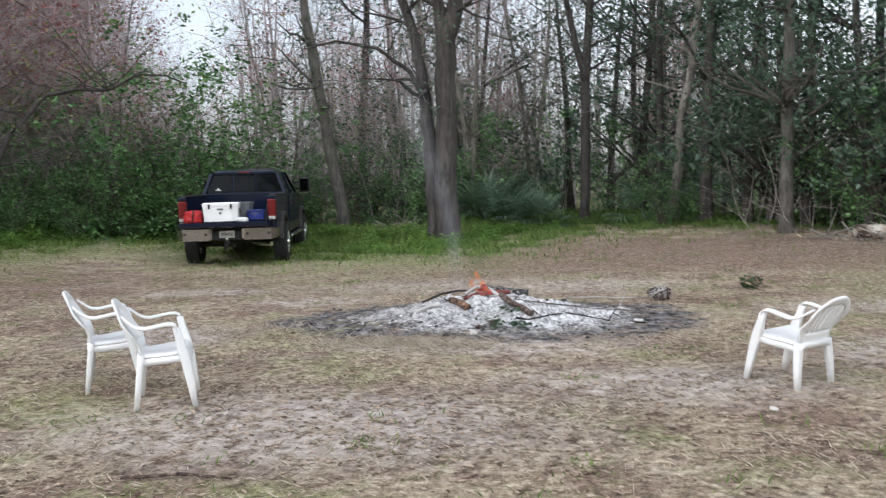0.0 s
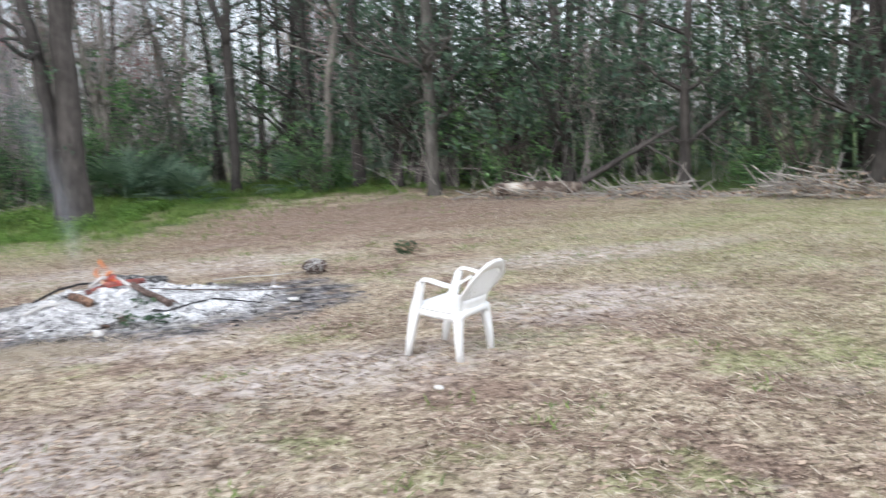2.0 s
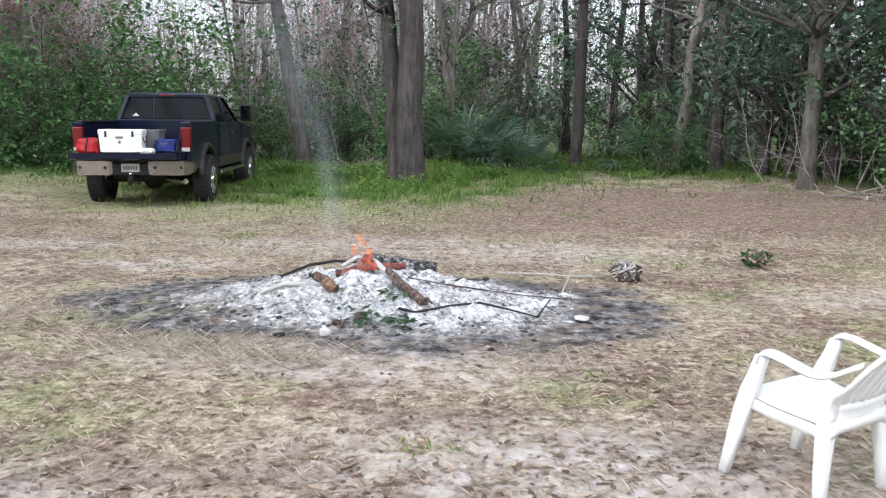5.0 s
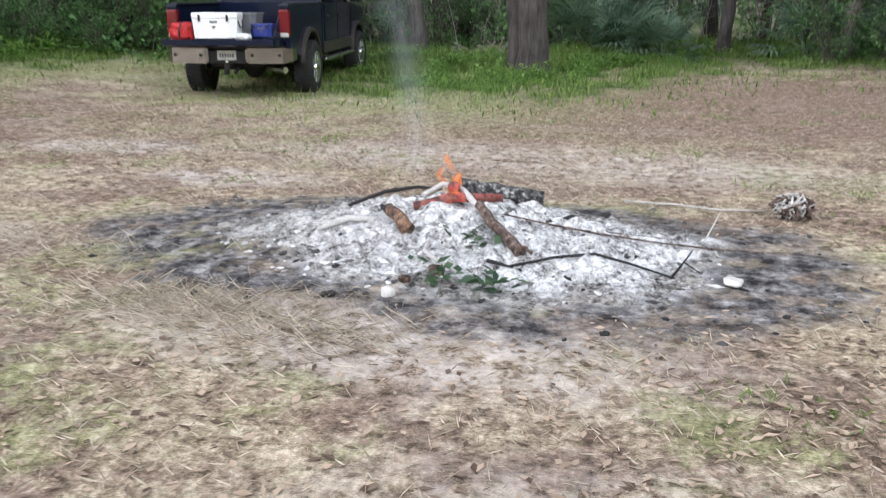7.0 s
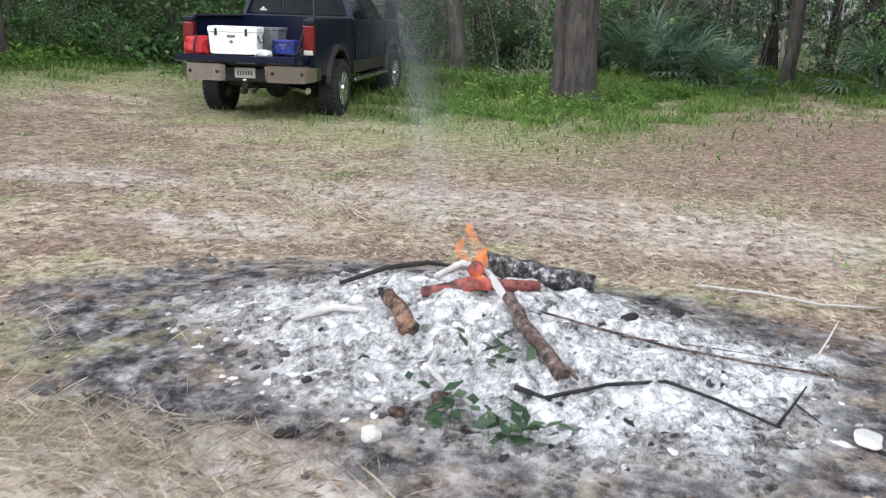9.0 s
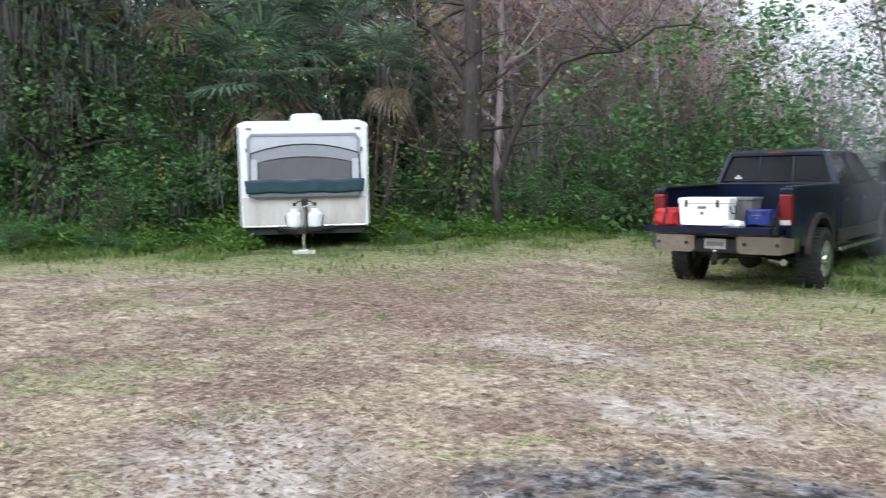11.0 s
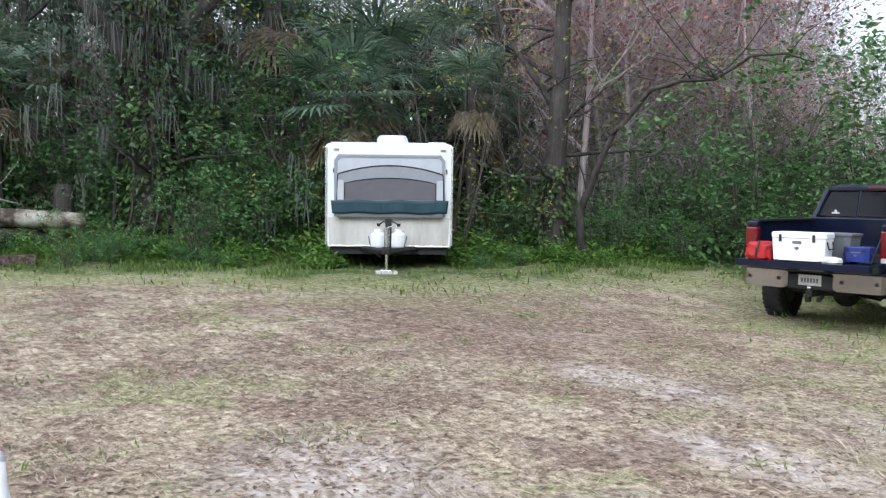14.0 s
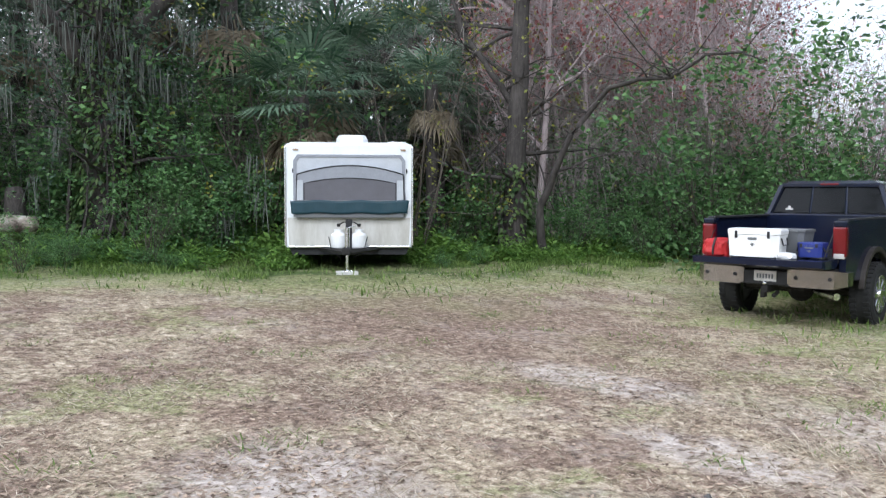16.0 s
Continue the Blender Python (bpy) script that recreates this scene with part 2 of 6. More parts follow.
# the line where clearing and woods meet, from the south-west round by north to the south-east
EDGE = [(-21, -14), (-21.5, 3), (-20.5, 8), (-19, 14), (-16.5, 18.5), (-12, 20.5), (-9.5, 22.5), (-6, 22.8), (-3, 21.0), (0.8, 22.6), (4, 21.4), (6.2, 18.4), (8.6, 15), (10.8, 11.5), (12.4, 8.2), (14, 2), (14, -14), (7, -18), (-11, -18), (-21, -14)]


# the front of the green grass before the woods
LUSH = [(-20.5, 0.5), (-18.8, 3.0), (-17.7, 5.0), (-16.8, 6.8), (-16.0, 8.2), (-15.2, 9.3), (-14.2, 10.6), (-13.2, 12.6), (-13.0, 15.2), (-12, 18.6), (-9.2, 19.4), (-6.4, 17.0), (-4.6, 15.6), (-2.4, 15.0), (-1.0, 17.2), (1.0, 20.3), (3.4, 21.2), (5.2, 19.6), (6.4, 18.2), (14, 8)]


def to_edge(x, y):
    """Metres into the woods (negative in the clearing)."""
    return beyond(EDGE, x, y)


def beyond(line, x, y):
    best, side = 1e9, 1
    for (ax, ay), (bx, by) in zip(line, line[1:]):
        dx, dy = bx - ax, by - ay
        t = max(0, min(1, ((x - ax) * dx + (y - ay) * dy) / (dx * dx + dy * dy)))
        d = math.hypot(x - ax - t * dx, y - ay - t * dy)
        if d < best:
            best, side = d, (1 if dx * (y - ay) - dy * (x - ax) > 0 else -1)
    return best * side


def pit(x, y):
    """How far out of the burnt ellipse: 1 on its rim."""
    wob = 0.16 * noise.noise((x * 1.1, y * 1.1, 3)) + 0.1 * noise.noise((x * 3.1, y * 3.1, 8))
    return math.hypot((x + 0.9) / 2.45, (y - 6.65) / 1.3) + wob


def height(x, y, fine=True):
    z = 0.2 * smooth(7, 13.5, -x) + 0.3 * smooth(15, 21, -x)
    z -= 0.17 * math.exp(-((x + 7.3) ** 2 + (y - 16.3) ** 2) / 18)
    z += 0.14 * smooth(16, 23, y) * smooth(-5, -1, x)
    r2 = ((x - FIRE[0]) / 0.95) ** 2 + ((y - FIRE[1]) / 0.62) ** 2
    z += 0.24 * math.exp(-r2 * 0.9)
    if fine:
        z += 0.02 * noise.noise((x * 0.7, y * 0.7, 0)) + 0.012 * noise.noise((x * 3, y * 3, 5))
        p = math.hypot((x + 0.9) / 2.0, (y - 6.6) / 1.1)
        if p < 1.1:
            z += (1.1 - p) * 0.05 * noise.fractal((x * 5, y * 5, 1), 1.0, 2.0, 3)
    return z


def spaced(lo, hi, step, far, grow=1.25):
    inner = list(np.arange(lo, hi + step / 2, step))
    out, d, right = [], step, inner[-1]
    while right < far:
        d *= grow
        right += d
        out.append(right)
    left, lows, d = inner[0], [], step
    while left > -far:
        d *= grow
        left -= d
        lows.append(left)
    return lows[::-1] + inner + out


def build_ground():
    xs, ys = spaced(-14, 11, 0.11, 900), spaced(-1.5, 18, 0.11, 900)
    nx, ny = len(xs), len(ys)
    verts, kinds = [], {k: [] for k in ("ash", "char", "green", "lush", "litter", "sand")}
    for y in ys:
        for x in xs:
            near = -24 < x < 18 and -8 < y < 30
            verts.append((x, y, height(x, y, near)))
            e = to_edge(x, y) if near else 5
            p = pit(x, y) if near else 9
            n1 = noise.noise((x * 0.35, y * 0.35, 11)) if near else 0
            n2 = noise.noise((x * 1.3, y * 1.3, 4)) if near else 0
            kinds["char"].append(smooth(1.08, 0.88, p + 0.1 * n2))
            q = math.hypot((x + 0.8) / 1.6, (y - 6.62) / 0.88) + 0.22 * n2 + 0.1 * noise.noise((x * 5, y * 5, 2))
            kinds["ash"].append(smooth(1.05, 0.75, q) if near else 0)
            west = smooth(-5, -13, x)
            g = beyond(LUSH, x, y) if near else 5
            kinds["lush"].append((0.35 + 0.65 * smooth(-0.2, 0.25, noise.noise((x * 1.1, y * 1.1, 13)))) * smooth(-1.8, 0.6, g + n1 * 1.4 + n2 * 1.0) if x < 5 else smooth(0.2, 1.5, e))
            kinds["green"].append(max(0.85 * smooth(-5.0, -0.8, g + n1 * 2.5 + n2) * smooth(1, -4, x), 0.55 * smooth(3, 7, x + n1 * 3) * smooth(14, 9, y)))
            kinds["litter"].append(max(smooth(5, 2.5, abs(y - 14.5 + n1 * 2)) * smooth(-5, -1, x) * smooth(9, 5, x), smooth(3.4, 1.2, math.hypot((x + 9.8) / 1.5, y - 10.3 + n1)), smooth(-1, 1.5, e) * smooth(3, 6, x)))
            s = max(smooth(1.5, 0.4, math.hypot((x + 1.9) / 1.7, (y - 2.6) / 0.8)), smooth(1.4, 0.3, math.hypot((x + 0.9) / 1.5, (y - 5.2) / 0.5)), smooth(1.3, 0.2, math.hypot((x - 0.6) / 1.5, (y - 3.7) / 0.7)), 0.8 * smooth(1.3, 0.4, math.hypot((x + 1) / 3.0, (y - 9.6) / 0.9)), smooth(1.2, 0.3, math.hypot((x - 4.4) / 2.5, (y - 7.4) / 0.7)), smooth(1.2, 0.3, math.hypot((x - 3.0) / 1.5, (y - 4.9) / 0.8)), smooth(1.3, 0.3, math.hypot((x + 4.4) / 1.1, (y - 5.7) / 0.8)), smooth(1.2, 0.3, math.hypot((x + 5.3) / 1.3, (y - 9.2) / 0.5)), smooth(1.2, 0.3, math.hypot((x + 3.3) / 1.0, (y - 8.2) / 0.4)))
            kinds["sand"].append(s)
    faces = [(j * nx + i, j * nx + i + 1, (j + 1) * nx + i + 1, (j + 1) * nx + i) for j in range(ny - 1) for i in range(nx - 1)]
    me = mesh("ground", verts, faces, [GROUND], None, True)
    for key, values in kinds.items():
        me.attributes.new(key, "FLOAT", "POINT").data.foreach_set("value", values)
    return tagged(new("ground", me), "sandy clearing with dry grass, dead leaves and ash", "ground", kind="structure")


build_ground()


# ---- loose cover of the ground ----
def scatter(count, rng, bounds, keep):
    x0, x1, y0, y1 = bounds
    made = 0
    for _ in range(count * 40):
        if made >= count:
            return
        x, y = rng.uniform(x0, x1), rng.uniform(y0, y1)
        if rng.random() < keep(x, y):
            made += 1
            yield x, y


def build_cover():
    rng = random.Random(5)
    near = lambda x, y: min(1.0, 55.0 / (10 + (x + 0.5) ** 2 + (y - 4.5) ** 2))
    straw = Pile()

    def straw_keep(x, y):
        bare = smooth(0.05, 0.35, noise.noise((x * 0.9, y * 1.2, 7)) + 0.25)
        band = max(smooth(3.4, 1.2, math.hypot((x + 9.8) / 1.5, y - 10.3)), 0.8 * smooth(4.0, 2.0, abs(y - 14.5)) * smooth(-5, -1, x))
        return near(x, y) * smooth(0.95, 1.1, pit(x, y)) * (0.15 + 0.85 * bare) * (1 - 0.85 * band)
    for x, y in scatter(80000, rng, (-13, 10, -1.5, 17), straw_keep):
        z = height(x, y)
        a = rng.uniform(0, 2 * math.pi)
        d = Vector((math.cos(a), math.sin(a), rng.uniform(0.05, 0.8))).normalized()
        l = rng.uniform(0.03, 0.1)
        straw.leaf(Vector((x, y, z - 0.005)), d, Vector((-d.y, d.x, 0.4)), l, rng.uniform(0.004, 0.009))
    for cx, cy, n, s in ((-1.85, 5.3, 1500, 0.3), (-1.2, 5.1, 500, 0.25), (-2.95, 8.7, 250, 0.2), (-3.6, 6.0, 500, 0.35)):
        for _ in range(n):
            x, y = cx + rng.gauss(0, s * 1.4), cy + rng.gauss(0, s * 0.5)
            a = rng.uniform(0, 2 * math.pi)
            d = Vector((math.cos(a), math.sin(a), rng.uniform(0.1, 0.9))).normalized()
            straw.leaf(Vector((x, y, height(x, y) - 0.005)), d, Vector((-d.y, d.x, 0.4)), rng.uniform(0.08, 0.2), rng.uniform(0.003, 0.006))
    tagged(new("dry_grass", straw.mesh("dry_grass", [STRAW])), "short matted straw-coloured dry grass", "grass", kind="stuff")
    leaves = Pile()
    for x, y in scatter(75000, rng, (-14, 10, -1.5, 18), lambda x, y: near(x, y) * smooth(0.85, 1.05, pit(x, y)) * (0.4 + 0.6 * smooth(-0.1, 0.3, noise.noise((x * 0.5, y * 0.5, 2))))):
        z = height(x, y)
        a = rng.uniform(0, 2 * math.pi)
        d = Vector((math.cos(a), math.sin(a), rng.uniform(-0.05, 0.16))).normalized()
        n = Vector((rng.uniform(-0.25, 0.25), rng.uniform(-0.25, 0.25), 1)).normalized()
        leaves.leaf(Vector((x, y, z + 0.008)), d, n, rng.uniform(0.02, 0.075), rng.uniform(0.012, 0.034))
    tagged(new("leaf_litter", leaves.mesh("leaf_litter", [DEAD_LEAF])), "brown dead leaves strewn over the sand", "leaves", kind="stuff")
    grass = Pile()

    def lush_keep(x, y):
        g = beyond(LUSH, x, y) + noise.noise((x * 0.6, y * 0.6, 9)) * 0.9
        lane = 0.12 if -15.2 < x < -12.6 and 10 < y < 13.6 else 1.0
        clumps = 0.12 + 0.88 * smooth(-0.15, 0.3, noise.noise((x * 1.1, y * 1.1, 13)))
        return (smooth(-1.6, 0.6, g) + 0.12 * smooth(-4.0, -1.0, g)) * smooth(6.5, 4, g) * (1 if x < 5.0 else 0.08) * lane * clumps
    for x, y in scatter(60000, rng, (-22, 11, 4, 26), lush_keep):
        z = height(x, y)
        a = rng.uniform(0, 2 * math.pi)
        d = Vector((math.cos(a), math.sin(a), rng.uniform(0.7, 2.5))).normalized()
        l = rng.uniform(0.06, 0.2) * (1 + 1.5 * smooth(0.8, 3.5, beyond(LUSH, x, y)))
        grass.leaf(Vector((x, y, z - 0.01)), d, Vector((-d.x, -d.y, 0.6)), l, rng.uniform(0.012, 0.03))
    for _ in range(190):
        cx, cy = rng.uniform(-10, 8), rng.uniform(-0.5, 14)
        if pit(cx, cy) < 1.2:
            continue
        for _ in range(rng.randint(14, 40)):
            x, y = cx + rng.gauss(0, 0.11), cy + rng.gauss(0, 0.11)
            a = rng.uniform(0, 2 * math.pi)
            d = Vector((math.cos(a), math.sin(a), rng.uniform(0.3, 1.4))).normalized()
            grass.leaf(Vector((x, y, height(x, y) - 0.01)), d, Vector((-d.x, -d.y, 0.6)), rng.uniform(0.04, 0.1), rng.uniform(0.006, 0.014))
    tagged(new("green_grass", grass.mesh("green_grass", [GRASS])), "fresh green grass and weeds along the woods", "grass", kind="stuff")


build_cover()


# ---- woods: meshes ----
def grow(pile, rng, p, d, length, radius, depth, tips, sides=5, up=0.12, kids=(3, 5), slot=0, wander=0.16):
    """A branch with its side branches; tips gathers the ends of the last ones."""
    n = 5 if depth > 1 else 3
    pts, rad = [p.copy()], [radius]
    q, e = p.copy(), d.copy()
    for i in range(n):
        e = (e + unit(rng) * wander + Vector((0, 0, up * 0.3))).normalized()
        q = q + e * length / n
        pts.append(q.copy())
        rad.append(radius * (1 - 0.78 * (i + 1) / n))
    pile.tube(pts, rad, max(3, sides), slot)
    if depth == 0:
        tips.append((q, e))
        return
    for _ in range(rng.randint(*kids)):
        k = rng.randint(1, n)
        t = rng.uniform(-0.5, 0.5)
        c = (e * 0.7 + unit(rng) * 0.9 + Vector((0, 0, up))).normalized()
        grow(pile, rng, pts[k], c, length * rng.uniform(0.42, 0.68), rad[k] * rng.uniform(0.45, 0.7), depth - 1, tips, sides - 1, up, kids, slot, wander)


def bare_tree(seed, tall, radius, depth=3, lean=0.06, clear=0.35, kids=(3, 4)):
    """Trunk mesh data and branch tips of a leafless tree."""
    rng = random.Random(seed)
    pile, tips = Pile(), []
    n = 8
    e = Vector((rng.uniform(-lean, lean), rng.uniform(-lean, lean), 1)).normalized()
    q = Vector((0, 0, -0.25))
    pts, rad = [q.copy()], [radius * 1.35]
    for i in range(n):
        e = (e + unit(rng) * 0.07).normalized()
        q = q + e * tall / n
        pts.append(q.copy())
        rad.append(radius * (1 - 0.8 * (i + 1) / n))
    pile.tube(pts, rad, 8)
    for i in range(1, n + 1):
        if i / n < clear:
            continue
        for _ in range(rng.randint(1, 3)):
            a = rng.uniform(0, 2 * math.pi)
            c = Vector((math.cos(a), math.sin(a), rng.uniform(0.2, 0.9))).normalized()
            grow(pile, rng, pts[i], c, tall * rng.uniform(0.14, 0.26), rad[i] * 0.5 + 0.004, depth - 1, tips, 4, 0.18, kids)
    return pile, tips


def leaves_at(tips, rng, per, spread, length, width, droop=0.0, lift=0.35):
    """Leaves round the branch tips; lift turns their faces to the sky."""
    pile = Pile()
    for p, d in tips:
        for _ in range(per):
            q = p + unit(rng) * rng.uniform(0, spread)
            e = (d * 0.5 + unit(rng) + Vector((0, 0, -droop))).normalized()
            e.z *= 1 - 0.5 * min(1.0, lift)
            n = (unit(rng) + Vector((0, 0, lift))).normalized()
            pile.leaf(q, e.normalized(), n, length * rng.uniform(0.7, 1.3), width * rng.uniform(0.7, 1.3))
    return pile


def twigs_at(tips, rng, per, length, wide=0.012, droop=-0.3, spread=0.35):
    """Fine bare twigs round the branch tips."""
    pile = Pile()
    for p, d in tips:
        for _ in range(per):
            q = p - d * rng.uniform(0, 0.6) + unit(rng) * rng.uniform(0, spread)
            e = (d + unit(rng) * 0.9 + Vector((0, 0, -droop))).normalized()
            pile.leaf(q, e, unit(rng), length * rng.uniform(0.5, 1.3), wide * rng.uniform(0.7, 1.4))
    return pile


def shrub_meshes(seed, tall, wide, leaf, per, material, stems=14):
    rng = random.Random(seed)
    stem, tips = Pile(), []
    for _ in range(stems):
        a = rng.uniform(0, 2 * math.pi)
        d = Vector((math.cos(a) * wide / tall, math.sin(a) * wide / tall, 1)).normalized()
        p = Vector((rng.uniform(-0.2, 0.2) * wide, rng.uniform(-0.2, 0.2) * wide, -0.1))
        grow(stem, rng, p, d, tall * rng.uniform(0.6, 1.0), 0.014 + tall * 0.002, 1, tips, 4, 0.05, (4, 6))
    low = [(Vector((rng.gauss(0, 0.4) * wide, rng.gauss(0, 0.4) * wide, abs(rng.gauss(0, 0.28)) * tall)), unit(rng)) for _ in range(len(tips) // 2)]
    crown = leaves_at(tips + low, rng, per * 2, 0.3 + 0.06 * wide, leaf, leaf * 0.55, 0.0, 1.1)
    return stem.mesh("stem", [STEM]), crown.mesh("crown", [material])


def weed_mesh(seed, tall):
    """A mound of low weeds: upright stalks with broad leaves, ragged at the rim."""
    rng = random.Random(seed)
    pile = Pile()
    for _ in range(75):
        r, a = rng.random() ** 0.6 * 0.75, rng.uniform(0, 2 * math.pi)
        p = Vector((r * math.cos(a), r * math.sin(a), -0.03))
        h = tall * rng.uniform(0.35, 1.0) * (1.1 - 0.6 * r)
        top = p + Vector((rng.gauss(0, 0.12), rng.gauss(0, 0.12), h))
        for k in range(9):
            q = p.lerp(top, rng.uniform(0.15, 1.0))
            t = rng.uniform(0, 2 * math.pi)
            d = Vector((math.cos(t), math.sin(t), rng.uniform(-0.3, 0.9))).normalized()
            long = rng.uniform(0.08, 0.2)
            pile.leaf(q, d, Vector((rng.gauss(0, 0.3), rng.gauss(0, 0.3), 1)), long, long * rng.uniform(0.25, 0.5))
    return pile.mesh("foliage", [WEED])


def thicket_meshes(seed, tall):
    """Thin leafless stems standing close together."""
    rng = random.Random(seed)
    stem, tips = Pile(), []
    for _ in range(13):
        p = Vector((rng.gauss(0, 0.8), rng.gauss(0, 0.8), -0.1))
        d = Vector((rng.uniform(-0.35, 0.35), rng.uniform(-0.35, 0.35), 1)).normalized()
        grow(stem, rng, p, d, tall * rng.uniform(0.5, 1.0), 0.014, 2, tips, 4, 0.1, (3, 4), 0, 0.3)
    crown = twigs_at(tips, rng, 3, 0.7, 0.01)
    leaves = leaves_at(tips, rng, 2, 0.3, 0.08, 0.045)
    crown.add(leaves.v, leaves.f, 1)
    return stem.mesh("stem", [TWIG]), crown.mesh("crown", [TWIG, SHRUB])


def fan(pile, rng, base, d, size, droop, slot=0):
    """One fan-shaped palm frond: a stalk and radiating leaflets."""
    tip = base + d * size
    pile.tube([base, base + d * size * 0.5 + Vector((0, 0, 0.03)), tip], [0.014, 0.011, 0.008], 3, slot)
    side = d.cross(Vector((0, 0, 1)))
    side = side.normalized() if side.length > 0.05 else Vector((1, 0, 0))
    face = side.cross(d).normalized()
    for k in range(17):
        a = (k / 16 - 0.5) * 3.7
        e = (d * math.cos(a) + side * math.sin(a) + face * 0.1).normalized()
        l = size * (0.95 - 0.25 * abs(a) / 1.9)
        mid = tip + e * l * 0.55
        end = mid + (e + Vector((0, 0, -droop))).normalized() * l * 0.5
        w = e.cross(face).normalized() * size * 0.035
        pile.add([tip, mid + w, end, mid - w], [(0, 1, 2, 3)], slot)


def palm_meshes(seed, trunk_tall, size, fronds):
    rng = random.Random(seed)
    trunk, green, dead = Pile(), Pile(), Pile()
    top = Vector((0, 0, trunk_tall))
    if trunk_tall > 0.5:
        pts = [Vector((0, 0, -0.2 + trunk_tall * i / 9)) for i in range(11)]
        trunk.tube(pts, [0.17 + 0.03 * (i % 2) for i in range(11)], 8)
    else:
        trunk.tube([Vector((0, 0, -0.1)), Vector((0.05, 0, 0.2))], [0.09, 0.06], 6)
    for i in range(fronds):
        a, up = rng.uniform(0, 2 * math.pi), rng.uniform(-0.25, 1.4)
        d = Vector((math.cos(a), math.sin(a), up)).normalized()
        fan(green, rng, top, d, size * rng.uniform(0.75, 1.1), 0.5)
    for i in range(fronds // 2 if trunk_tall > 0.5 else 0):
        a = rng.uniform(0, 2 * math.pi)
        d = Vector((math.cos(a) * 0.5, math.sin(a) * 0.5, -1)).normalized()
        fan(dead, rng, top, d, size * rng.uniform(0.7, 0.95), 0.6)
    return trunk.mesh("trunk", [BARK]), green.mesh("crown", [PALM]), dead.mesh("dead_frond_skirt", [PALM_DEAD])


def moss_mesh(seed, tips, count, long):
    rng = random.Random(seed)
    pile = Pile()
    for p, d in rng.sample(tips, min(count, len(tips))):
        for _ in range(12):
            q = p + Vector((rng.gauss(0, 0.12), rng.gauss(0, 0.12), 0.05))
            l = long * rng.uniform(0.3, 1.0)
            w = rng.uniform(0.004, 0.012)
            a = rng.uniform(0, math.pi)
            s = Vector((math.cos(a) * w, math.sin(a) * w, 0))
            j = Vector((rng.gauss(0, 0.05), rng.gauss(0, 0.05), 0))
            pile.add([q - s, q + s, q + s + j - Vector((0, 0, l * 0.6)), q - s + j - Vector((0, 0, l * 0.6)), q + j * 1.5 - Vector((0, 0, l))], [(0, 1, 2, 3), (3, 2, 4)])
    return pile.mesh("hanging_moss", [MOSS])


def swap(me, material):
    me.materials[0] = material
    return me


def plant(name, label, category, group, pieces, m):
    ob = thing(name, m, label, category, group)
    for n, me in pieces:
        tagged(piece(n, me, ob), kind="" if n == "trunk" else "stuff")
    return ob


def spot(x, y, turn=0.0, size=1.0, rise=None):
    z = height(x, y, False) if rise is None else rise
    return pose(x, y, z, 0, 0, turn) @ Matrix.Diagonal((size, size, size, 1))


def copies(proto, m):
    """A copy at m, whose scale may differ from the first one's."""
    ob = copy_thing(proto, m)
    ob.matrix_basis = m
    return ob


PROTO = {}


